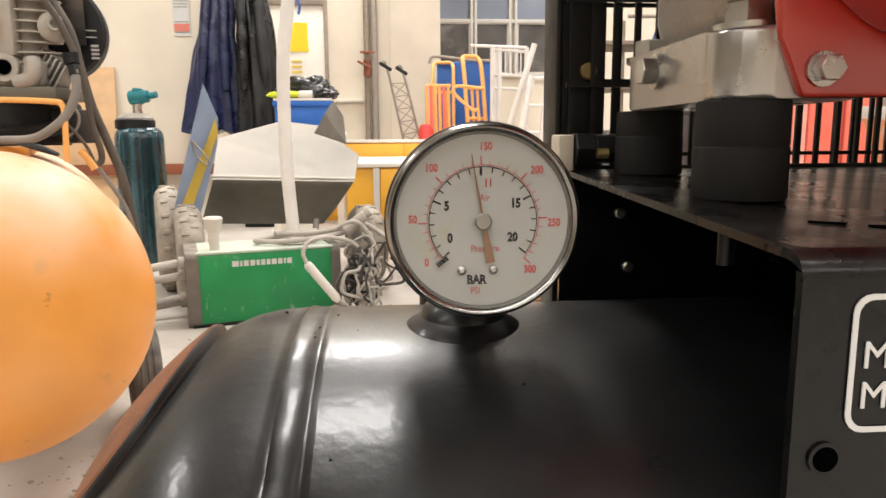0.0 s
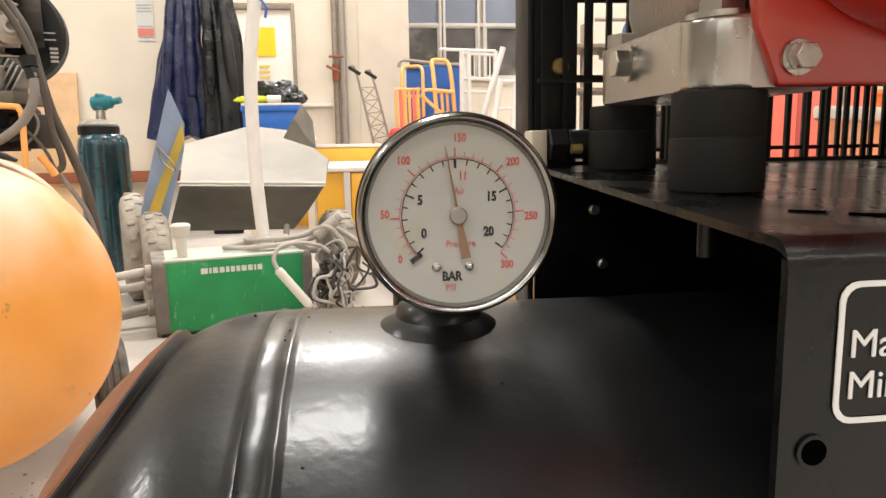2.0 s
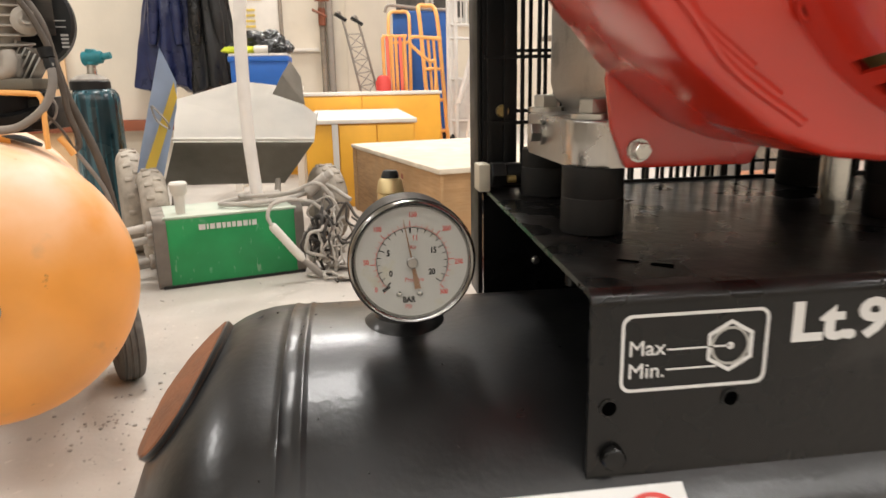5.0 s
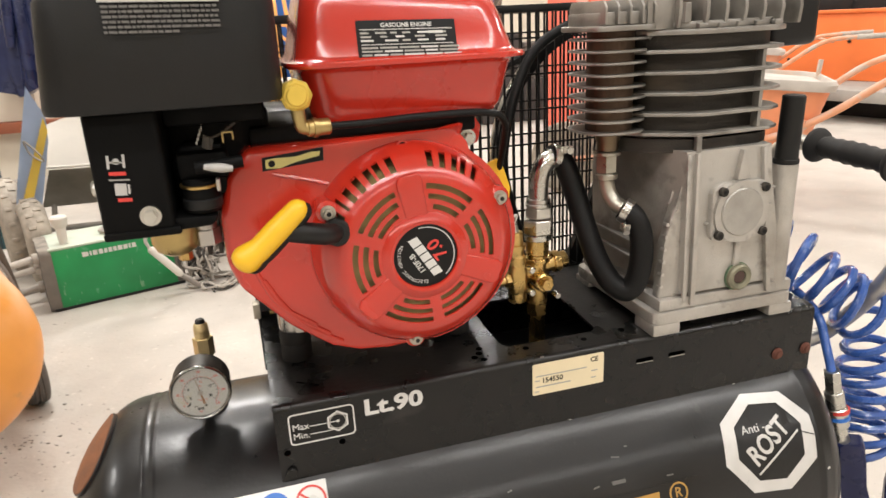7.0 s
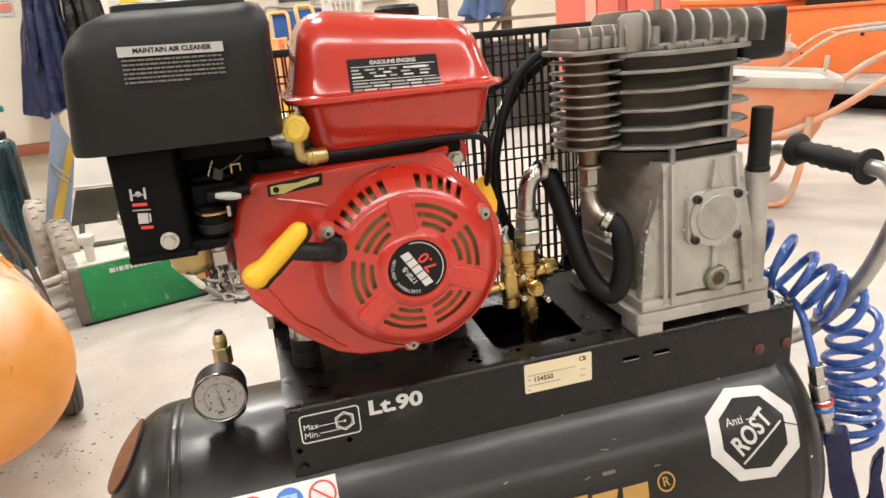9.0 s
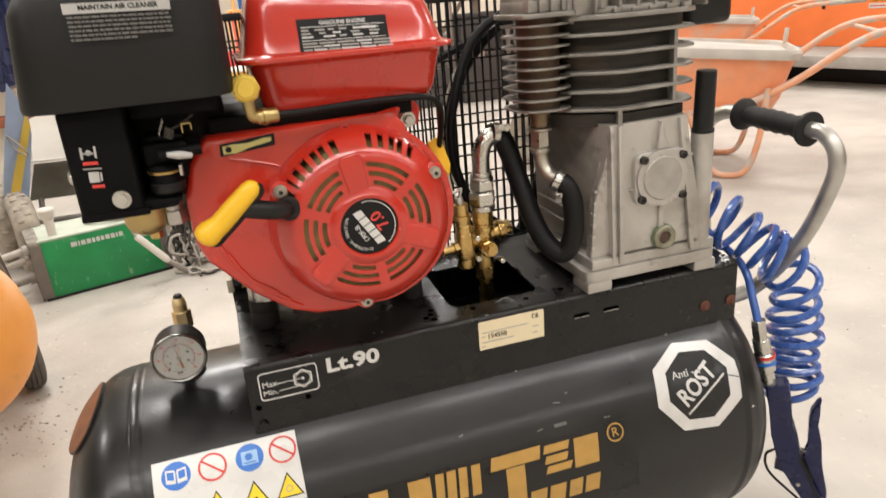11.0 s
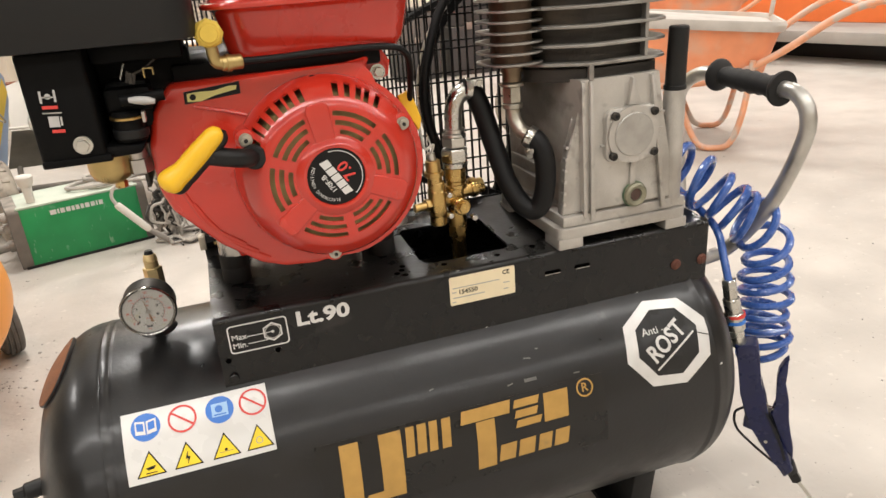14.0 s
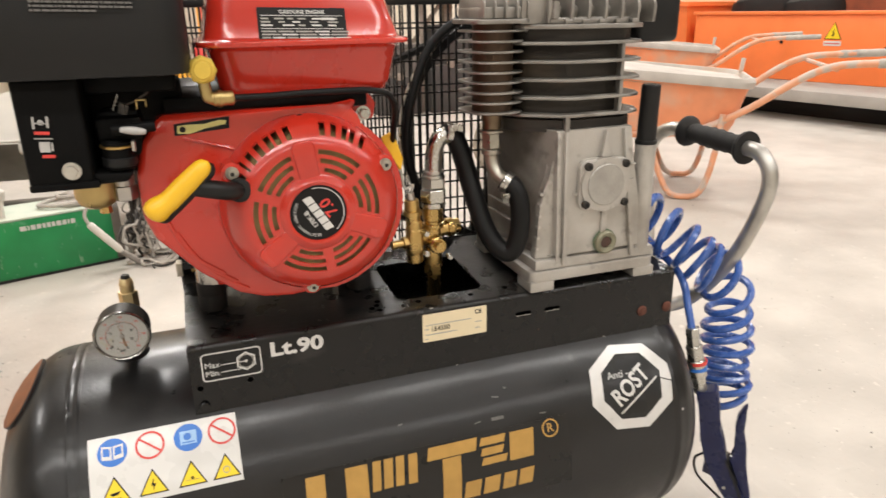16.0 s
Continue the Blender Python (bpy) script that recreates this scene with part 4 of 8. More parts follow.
for s, r, a, size, material in (("0", 0.0125, -129 + 12, 0.0042, M_BLKP), ("5", 0.0132, -65 - 2, 0.0042, M_BLKP), ("15", 0.0125, 62, 0.0042, M_BLKP), ("20", 0.0115, 122 - 3, 0.0042, M_BLKP),
                                ("0", 0.0235, -126, 0.0036, M_DIALR), ("50", 0.0236, -88, 0.0036, M_DIALR), ("100", 0.0248, -44, 0.0036, M_DIALR), ("150", 0.0248, 2, 0.0036, M_DIALR),
                                ("200", 0.0248, 47, 0.0036, M_DIALR), ("250", 0.0242, 92, 0.0036, M_DIALR), ("300", 0.0232, 136, 0.0036, M_DIALR), ("11", 0.0128, 8, 0.0038, M_DIALR)):
    x, z = polar(r, a)
    part("numeral", lettering(s, size, front(GX + x, GF, GZ + z), 0.0002, "CENTER", bold=0.00022 if material is M_BLKP else 0.00012, squeeze=0.8), material, gauge)
for s, x, z, size, material, bo in (("Air", 0.0006, 0.0078, 0.0033, M_DIALR, 0), ("Pressure", 0.0008, -0.0093, 0.0033, M_DIALR, 0), ("BAR", -0.0022, -0.0200, 0.0042, M_BLKP, 0.0002), ("PSI", -0.0026, -0.0238, 0.0034, M_DIALR, 0)):
    part("lettering", lettering(s, size, front(GX + x, GF, GZ + z), 0.0002, "CENTER", bold=bo, squeeze=0.85), material, gauge)
part("zero_stop", prism([(-0.0022, -0.0008), (0.0022, -0.0008), (0.0022, 0.0008), (-0.0022, 0.0008)], front(GX - 0.0138, GF - 0.0002, GZ - 0.0134, 35), 0.0006), M_BLKP, gauge)
for sx in (-0.0072, 0.0036):
    part("dial_screw", lathe([(0, 0.0011), (0.0009, 0.0010), (0.0015, 0.0005), (0.0016, 0)][::-1], (GX + sx, GF, GZ - 0.0167), (0, -1, 0), 16), M_STEEL, gauge)
na = -10.0
nm = front(GX, GF - 0.0008, GZ, -na)
part("needle", join(prism([(-0.0005, 0), (0.0005, 0), (0.00012, 0.0228), (-0.00012, 0.0228)], nm, 0.0004), prism([(-0.0007, 0), (-0.0016, -0.0142), (0.0016, -0.0142), (0.0007, 0)], nm, 0.0004)), M_NEEDLE, gauge, "bronze needle")
part("needle_hub", cyl((GX, GF - 0.0004, GZ), (GX, GF - 0.0022, GZ), 0.0029, seg=24, bev=0.0005), M_FIN, gauge)
part("gauge_stem", join(tube(spline([(GX, 0.086, 0.501), (GX, 0.108, 0.500), (GX - 0.001, 0.120, 0.492), (GX - 0.001, 0.122, 0.465)]), 0.0085, 14), hexnut((GX, 0.084, GZ - 0.018), (GX, 0.098, GZ - 0.019), 0.011)), M_BLACKM, gauge)
part("gauge_socket", lathe([(0.0, 0.010), (0.014, 0.010), (0.0165, 0.008), (0.018, 0.004), (0.024, 0.0005), (0.027, -0.005)][::-1], (GX - 0.001, 0.120, 0.4715), (0, -0.03, 1), 28), M_TANK, tank, "welded socket")

# safety valve behind the gauge
VX, VY = -0.0755, 0.205
valve = part("safety_valve", join(hexnut((VX, VY, 0.476), (VX, VY, 0.492), 0.0125), cyl((VX, VY, 0.490), (VX, VY, 0.502), 0.0100, seg=20), hexnut((VX, VY, 0.501), (VX, VY, 0.527), 0.0130), cyl((VX, VY, 0.527), (VX, VY, 0.536), 0.0095, seg=20)), M_PBRASS, comp, "brass safety valve")
part("valve_cap", cyl((VX, VY, 0.535), (VX, VY, 0.547), 0.0098, 0.0085, 20, 0.002), M_PBRASS, valve)
part("valve_tip", cyl((VX, VY, 0.546), (VX, VY, 0.552), 0.0065, 0.0055, 18, 0.001), M_BLACKP, valve)
part("valve_socket", cyl((VX, VY, 0.43), (VX, VY, 0.477), 0.014, seg=24, bev=0.002), M_TANK, tank)

# black wire guard behind the engine and the pump, round the belt
guard = part("guard_frame", join(
    box(-0.004, 0.0, 0.2525, 0.286, 0.44, 0.93, 0.001), box(0.0, 0.026, 0.2525, 0.256, 0.525, 0.93),
    box(0.0, 0.74, 0.242, 0.25, 0.905, 0.915, 0.001), box(0.0, 0.74, 0.294, 0.300, 0.905, 0.915, 0.001), box(0.73, 0.74, 0.25, 0.294, 0.53, 0.905, 0.001),
    box(0.0, 0.74, 0.294, 0.300, 0.50, 0.512, 0.001), box(0.026, 0.73, 0.2525, 0.2565, 0.521, 0.529, 0.001)), M_BLACKM, comp, "black steel belt guard frame")
for gy, off in ((0.2462, 0.0), (0.297, 0.0065)):
    bars = []
    n = 56
    for k in range(n):
        x = 0.004 + off + 0.0129 * k
        if x < 0.728:
            bars.append(box(x - 0.0014, x + 0.0014, gy - 0.0011, gy + 0.0011, 0.524, 0.906))
    for k in range(8):
        z = 0.532 + off + 0.0485 * k
        bars.append(box(0.0, 0.73, gy - 0.0032, gy - 0.0012, z - 0.0013, z + 0.0013))
    part("guard_mesh", join(*bars), M_BLACKM, guard, "black wire mesh")
part("guard_bolt", cyl((0.015, 0.2525, 0.589), (0.015, 0.2475, 0.589), 0.005, seg=16, bev=0.001), M_YELB, guard)
part("guard_clip", box(-0.0085, 0.0005, 0.224, 0.243, 0.531, 0.5515, 0.0012), mat("pale_clip", (0.55, 0.50, 0.40), 0.5, 0.2, 0.15, 60, 0.1), guard, "pale metal clip block")
part("clip_nut", join(hexnut((0.001, 0.228, 0.5435), (0.012, 0.228, 0.5435), 0.0100), cyl((0.012, 0.228, 0.5435), (0.026, 0.228, 0.5435), 0.0085, seg=18, bev=0.001)), M_BLACKM, guard)
part("clip_bolt", cyl((0.012, 0.2175, 0.541), (0.018, 0.2175, 0.541), 0.0028, seg=12), M_YELB, guard)
# pump flywheel and belt inside the guard
FW = (0.555, 0.70)
part("flywheel", join(lathe([(0.186, 0.0), (0.198, 0.0), (0.198, 0.008), (0.192, 0.011), (0.192, 0.015), (0.198, 0.018), (0.198, 0.026), (0.186, 0.026), (0.186, 0.0)], (FW[0], 0.288, FW[1]), (0, -1, 0), 72),
                           *[prism([(-0.010, 0.02), (0.010, 0.02), (0.014, 0.188), (-0.014, 0.188)], front(FW[0], 0.281, FW[1], 72 * k + 15), 0.012) for k in (2, 3)],
                           cyl((FW[0], 0.289, FW[1]), (FW[0], 0.20, FW[1]), 0.028)), M_BLACKM, guard, "black spoked pulley with a bare rim")
part("flywheel_rim", lathe([(0.1985, 0.0), (0.2, 0.002), (0.2, 0.009), (0.1985, 0.011)], (FW[0], 0.287, FW[1]), (0, -1, 0), 72), M_STEEL, guard)
belt = [(FW[0] + 0.197 * math.cos(radians(a)), 0.275, FW[1] + 0.197 * math.sin(radians(a))) for a in range(100, -101, -10)] + [(0.165 + 0.05 * math.cos(radians(a)), 0.275, 0.69 + 0.05 * math.sin(radians(a))) for a in range(-100, -261, -20)]
part("belt", tube(belt + [belt[0]], 0.006, 6, False), M_RUBBER, guard)
part("engine_pulley", lathe([(0, 0), (0.05, 0), (0.05, 0.01), (0.042, 0.018), (0.05, 0.026), (0.05, 0.034), (0, 0.034)], (0.165, 0.292, 0.69), (0, -1, 0), 32), M_BLACKM, guard)

# carrying handle at the right end
HP = [(0.70, 0.10, 0.405), (0.76, 0.10, 0.405), (0.815, 0.085, 0.425), (0.833, 0.024, 0.515), (0.836, -0.018, 0.612), (0.836, -0.023, 0.658), (0.834, -0.003, 0.685), (0.832, 0.03, 0.691), (0.828, 0.157, 0.697), (0.826, 0.205, 0.693), (0.825, 0.243, 0.667), (0.824, 0.255, 0.62), (0.822, 0.235, 0.52), (0.80, 0.20, 0.42), (0.76, 0.19, 0.405), (0.70, 0.19, 0.405)]
handle = part("handle_tube", tube(spline(HP, 10), 0.0118, 18), M_GALV, comp, "bent bare steel carrying handle")
gp0, gp1 = Vector((0.832, 0.024, 0.6905)), Vector((0.8285, 0.160, 0.697))
gprof = [(0.012, 0), (0.0255, 0.0), (0.026, 0.003), (0.0245, 0.007), (0.018, 0.011)]
gl_ = (gp1 - gp0).length
for k in range(13):
    u = 0.014 + (gl_ - 0.028) * k / 12
    gprof.append((0.0155 + 0.0012 * (1 if k % 2 else -1) + (0.001 if 3 < k < 9 else 0), u))
gprof += [(0.018, gl_ - 0.011), (0.0245, gl_ - 0.007), (0.026, gl_ - 0.003), (0.0255, gl_), (0.012, gl_)]
part("grip", lathe(gprof, gp0, gp1 - gp0, 28), M_RUBBER, handle, "black ribbed rubber grip with flanged ends")

# brass valve block, steel elbow and rubber hose between tank and pump
fit_ = part("valve_block", join(
    cyl((0.349, 0.105, 0.46), (0.349, 0.105, 0.532), 0.0105, seg=20), hexnut((0.349, 0.105, 0.528), (0.349, 0.105, 0.546), 0.0138), cyl((0.349, 0.105, 0.544), (0.350, 0.105, 0.612), 0.0135, seg=24, bev=0.002), cyl((0.350, 0.105, 0.600), (0.350, 0.105, 0.606), 0.0162, seg=24, bev=0.001),
    cyl((0.350, 0.105, 0.610), (0.350, 0.105, 0.641), 0.0150, seg=24, bev=0.002),
    cyl((0.352, 0.105, 0.594), (0.390, 0.105, 0.598), 0.0112, seg=20, bev=0.001), cyl((0.370, 0.105, 0.596), (0.380, 0.105, 0.597), 0.0140, seg=20, bev=0.001), cyl((0.318, 0.100, 0.588), (0.35, 0.105, 0.588), 0.0125, seg=18), cyl((0.349, 0.105, 0.578), (0.350, 0.080, 0.578), 0.0125, seg=22, bev=0.002), hexnut((0.350, 0.082, 0.578), (0.350, 0.072, 0.578), 0.0080),
    box(0.308, 0.330, 0.086, 0.112, 0.563, 0.606, 0.006, 3), cyl((0.319, 0.098, 0.552), (0.319, 0.098, 0.616), 0.0118, seg=20, bev=0.002), cyl((0.318, 0.098, 0.61), (0.316, 0.098, 0.646), 0.0105, seg=18, bev=0.001), cyl((0.317, 0.098, 0.624), (0.317, 0.098, 0.630), 0.0135, seg=18), hexnut((0.30, 0.095, 0.584), (0.316, 0.098, 0.584), 0.009),
    cyl((0.284, 0.093, 0.583), (0.302, 0.095, 0.584), 0.006, seg=14)), M_BRASS, comp, "brass unloader valve block with fittings")
for x, z in ((0.331, 0.599), (0.331, 0.569), (0.366, 0.56)):
    part("block_screw", cyl((x, 0.088, z), (x, 0.076, z), 0.004, seg=10, bev=0.0006), M_STEEL, fit_)
part("valve_top", join(cyl((0.316, 0.098, 0.645), (0.314, 0.098, 0.656), 0.006, seg=12), tube(spline([(0.312, 0.096, 0.65), (0.318, 0.094, 0.668), (0.306, 0.094, 0.664), (0.300, 0.09, 0.69), (0.293, 0.08, 0.71)]), 0.0018, 6)), M_STEEL, fit_)
elbow = part("steel_elbow", join(cyl((0.351, 0.105, 0.630), (0.351, 0.105, 0.638), 0.0178, seg=24, bev=0.001), hexnut((0.351, 0.105, 0.638), (0.351, 0.105, 0.657), 0.0190), hexnut((0.352, 0.105, 0.659), (0.352, 0.105, 0.673), 0.0175), cyl((0.352, 0.105, 0.673), (0.352, 0.105, 0.678), 0.0165, seg=24, bev=0.001), cyl((0.352, 0.105, 0.678), (0.352, 0.105, 0.684), 0.0150, seg=24, bev=0.001),
                                 tube(spline([(0.352, 0.105, 0.682), (0.353, 0.105, 0.706), (0.358, 0.105, 0.722), (0.368, 0.106, 0.731), (0.384, 0.107, 0.732)]), 0.0122, 18)), M_STEEL, comp, "bright zinc-plated pipe elbow")
HO = [(0.368, 0.107, 0.7335), (0.382, 0.107, 0.7315), (0.390, 0.100, 0.712), (0.395, 0.091, 0.688), (0.402, 0.072, 0.644), (0.409, 0.054, 0.608), (0.420, 0.038, 0.583), (0.433, 0.027, 0.575), (0.443, 0.022, 0.588), (0.4475, 0.020, 0.617), (0.4475, 0.023, 0.646), (0.442, 0.030, 0.666), (0.432, 0.040, 0.676)]
hose = part("rubber_hose", tube(spline(HO, 10), 0.0138, 18), M_HOSE, comp, "thick black rubber delivery hose")
part("hose_clamp", join(lathe([(0.0141, 0), (0.0152, 0.001), (0.0152, 0.009), (0.0141, 0.01)], (0.370, 0.107, 0.7345), (1, 0.05, -0.2), 24), box(0.378, 0.392, 0.088, 0.098, 0.739, 0.747, 0.002), cyl((0.385, 0.094, 0.743), (0.385, 0.084, 0.743), 0.0045, seg=12)), M_STEEL, hose)
part("hose_clamp", join(lathe([(0.0141, 0), (0.0152, 0.001), (0.0152, 0.009), (0.0141, 0.01)], (0.4385, 0.034, 0.6705), (-0.68, 0.62, 0.45), 24), box(0.420, 0.430, 0.016, 0.026, 0.655, 0.663, 0.002), cyl((0.425, 0.020, 0.659), (0.4215, 0.012, 0.654), 0.004, seg=12)), M_STEEL, hose)
M_DULLZ = mat("dull_zinc", (0.42, 0.40, 0.34), 0.36, 0.9, 0.25, 60, 0.12)
outlet = part("pump_outlet", join(tube(spline([(0.433, 0.041, 0.6755), (0.427, 0.050, 0.681), (0.423, 0.058, 0.692), (0.4215, 0.062, 0.708), (0.4215, 0.062, 0.722)]), 0.0098, 16), cyl((0.4215, 0.062, 0.709), (0.4215, 0.062, 0.716), 0.0135, seg=22, bev=0.001), hexnut((0.4215, 0.062, 0.717), (0.4215, 0.062, 0.738), 0.0130), cyl((0.4218, 0.062, 0.738), (0.4218, 0.062, 0.743), 0.0165, seg=24, bev=0.001)), M_DULLZ, comp, "dull zinc-plated outlet fitting")
part("outlet_nut", join(cyl((0.4218, 0.062, 0.743), (0.4218, 0.062, 0.757), 0.0125, seg=22, bev=0.001), cyl((0.422, 0.062, 0.756), (0.422, 0.062, 0.769), 0.0145, seg=22)), mat("brown_nut", (0.20, 0.15, 0.10), 0.45, 0.9, 0.2, 60, 0.1), comp)

# ---- air blow gun on its coiled blue hose ----
gun = thing("air_blow_gun", 0.84, 0.02, 0.0, "dark blue air blow gun on a coiled blue hose", "air gun")
path = spline([(0.668, 0.17, 0.630), (0.70, 0.125, 0.591), (0.745, 0.075, 0.549), (0.795, 0.052, 0.503), (0.828, 0.042, 0.475), (0.848, 0.040, 0.435), (0.855, 0.039, 0.37), (0.859, 0.036, 0.30), (0.859, 0.034, 0.240)], 40)
cum = [0.0]
for a, b in zip(path, path[1:]):
    cum.append(cum[-1] + (b - a).length)
turns_at = [0.0]
for i in range(1, len(path)):
    s = cum[i] / cum[-1]
    dens = 31 + 14 * math.exp(-((s - 0.44) / 0.05) ** 2) - 14 * math.exp(-((s - 0.58) / 0.07) ** 2) + 3 * math.sin(13 * s) + 20 * max(0, (s - 0.66) / 0.34)
    turns_at.append(turns_at[-1] + dens * (cum[i] - cum[i - 1]))
fine = []
i = 0
steps = int(turns_at[-1] * 22)
for k in range(steps + 1):
    tt = turns_at[-1] * k / steps
    while i < len(path) - 2 and turns_at[i + 1] < tt:
        i += 1
    f = (tt - turns_at[i]) / max(1e-9, turns_at[i + 1] - turns_at[i])
    c = path[i].lerp(path[i + 1], min(1, max(0, f)))
    d = (path[i + 1] - path[i]).normalized()
    s = cum[i] / cum[-1]
    n = (d + Vector((0.25, -1.0, 0.05)) * 0.95 * max(0.0, 1 - (s / 0.52) ** 2)).normalized()
    u = Vector((0, 1, 0)).cross(n).normalized() if abs(n.y) < 0.97 else Vector((1, 0, 0))
    v = n.cross(u)
    rr = 0.0365 * min(1.0, 0.75 + 0.3 * k / steps * 4) + 0.0026 * math.sin(tt * 1.7) + 0.0018 * math.sin(tt * 4.1)
    c = c + d * 0.0065 * math.sin(2 * math.pi * tt + 1.3 * math.sin(0.8 * tt))          # loops hang a little askew
    fine.append(c + rr * (u * math.cos(2 * math.pi * tt) + v * math.sin(2 * math.pi * tt)))
lead = spline([(0.700, 0.150, 0.575), (0.747, 0.128, 0.520), (0.7586, 0.073, 0.490), (0.757, 0.044, 0.472), (0.752, 0.022, 0.440), (0.7500, 0.0055, 0.409)], 8)
part("coiled_hose", tube(fine, 0.0062, 8), M_BLUEH, gun, "glossy blue coiled plastic hose")
part("hose_lead", tube(lead, 0.0062, 10), M_BLUEH, gun)
GO, GD = Vector((0.762, -0.005, 0.0)), Vector((0.751, -0.660, 0.0))      # the gun hangs in an upright plane through GO along GD
GM = Matrix(((GD.x, 0, GD.y, GO.x), (GD.y, 0, -GD.x, GO.y), (0, 1, 0, 0), (0, 0, 0, 1)))


def hang(u, z, off=0.0):
    return GM @ Vector((u, z, off))


def blade(pts, w, off=0.0, bev=0.006):
    """A body drawn in the gun's plane, w thick across it."""
    return prism(pts, GM @ Matrix.Translation((0, 0, off - w / 2)), w, bev, 3)


part("coupling", join(hexnut(hang(-0.0160, 0.412), hang(-0.0105, 0.380), 0.0115), cyl(hang(-0.0105, 0.381), hang(-0.0050, 0.357), 0.0128, seg=20, bev=0.001), cyl(hang(-0.0050, 0.357), hang(0.0010, 0.327), 0.0152, seg=20, bev=0.002), cyl(hang(0.0010, 0.328), hang(0.0090, 0.300), 0.0112, seg=20)), M_STEEL, gun, "nickel-plated quick coupling")
part("coupling_ring", cyl(hang(-0.0030, 0.3555), hang(-0.0022, 0.3505), 0.0158, seg=20), M_REDP, gun)
part("coupling_ring", cyl(hang(-0.0015, 0.3455), hang(-0.0008, 0.3400), 0.0158, seg=20), M_BLUE, gun)
body = part("gun_body", join(blade([(0.001, 0.306), (0.0095, 0.269), (0.0168, 0.2175), (0.0295, 0.170), (0.040, 0.160), (0.0515, 0.131), (0.0785, 0.095), (0.0962, 0.069), (0.1085, 0.086), (0.094, 0.121), (0.078, 0.152), (0.062, 0.184), (0.0524, 0.208), (0.0452, 0.244), (0.0400, 0.284), (0.0355, 0.308), (0.030, 0.313), (0.012, 0.304)], 0.030, 0.0, 0.010), blade([(0.028, 0.176), (0.040, 0.166), (0.052, 0.140), (0.038, 0.150), (0.026, 0.150)], 0.012, 0.0, 0.002)), M_NAVY, gun, "dark blue plastic gun body")
part("trigger", blade([(0.0822, 0.2905), (0.0755, 0.283), (0.0690, 0.268), (0.0672, 0.250), (0.0690, 0.2274), (0.0735, 0.203), (0.0700, 0.190), (0.0640, 0.186), (0.0786, 0.156), (0.0924, 0.123), (0.1055, 0.101), (0.1040, 0.126), (0.0985, 0.146), (0.0920, 0.178), (0.0880, 0.215), (0.0805, 0.245), (0.0785, 0.265), (0.0805, 0.280)], 0.018, 0.0, 0.005), M_NAVY, gun, "dark blue curved lever")
part("trigger_slot", blade([(0.0560, 0.190), (0.0600, 0.188), (0.0740, 0.163), (0.0870, 0.133), (0.0950, 0.106), (0.0910, 0.104), (0.0830, 0.131), (0.0700, 0.160)], 0.0312, 0.0, 0.0), M_BLACKP, gun)
part("trigger_spring", tube([hang(0.052 + 0.0013 * k + 0.004 * math.cos(2.1 * k), 0.196 - 0.0004 * k + 0.004 * math.sin(2.1 * k)) for k in range(14)], 0.0011, 6), M_STEEL, gun)
part("gun_neck", join(cyl(hang(0.098, 0.092), hang(0.108, 0.073), 0.0118, 0.0095, 16, 0.001), hexnut(hang(0.107, 0.075), hang(0.117, 0.058), 0.0085)), M_BLACKP, gun)
part("nozzle", tube([hang(0.1155, 0.061), hang(0.127, 0.046), hang(0.1342, 0.0365), hang(0.147, 0.018)], 0.003, 10), M_STEEL, gun, "thin steel nozzle tube")
part("hanging_wire", tube(spline([hang(0.0300, 0.190), hang(0.0237, 0.184), hang(0.0135, 0.175), hang(0.0120, 0.164), hang(0.0135, 0.153), hang(0.0224, 0.1355), hang(0.0520, 0.108), hang(0.0884, 0.079), hang(0.1110, 0.0625)], 8), 0.0022, 8), M_BLACKM, gun)
part("gun_pin", cyl(hang(0.062, 0.135, -0.016), hang(0.062, 0.135, 0.016), 0.003, seg=10), M_STEEL, gun)


# ---- red petrol engine on the deck ----
eng = thing("petrol_engine", 0.15, 0.10, DECK, "red and black small petrol engine bolted on the deck", "engine")
RC = (0.159, 0.689)                       # centre of the starter cover

# rubber mounts and aluminium feet
for mx, my in ((0.037, 0.106), (0.040, 0.214), (0.235, 0.106), (0.245, 0.214)):
    mnt = part("rubber_mount", lathe([(0, 0), (0.0178, 0), (0.0184, 0.001), (0.0181, 0.0204), (0.0177, 0.0208), (0.0177, 0.0213), (0.0180, 0.0217), (0.0178, 0.0430 - RISE * my), (0.0172, 0.0437 - RISE * my), (0, 0.0437 - RISE * my)], (mx, my, DECK + RISE * my), (0, 0, 1), 40), M_RUBBER, eng, "black rubber mount")
    part("mount_bolt", join(hexnut((mx, my, 0.5925), (mx, my, 0.6015), 0.0095), cyl((mx, my, 0.5895), (mx, my, 0.5927), 0.0135, seg=28)), M_STEEL, eng)
feet = part("engine_base", join(prism(rrect(0.060, 0.121, 0.0195, 8, 0.050, 0.1465), Matrix.Translation((0, 0, 0.5635)), 0.0265, 0.0025, 3), prism(rrect(0.070, 0.121, 0.0195, 8, 0.240, 0.1465), Matrix.Translation((0, 0, 0.5635)), 0.0265, 0.0025, 3), box(0.05, 0.24, 0.10, 0.215, 0.574, 0.60, 0.004)), M_ALUS, eng, "cast aluminium engine base")
part("base_bolt", join(hexnut((0.0175, 0.153, 0.5795), (0.011, 0.153, 0.5795), 0.0064), cyl((0.024, 0.153, 0.5795), (0.0175, 0.153, 0.5795), 0.0080, seg=20)), M_STEEL, eng)
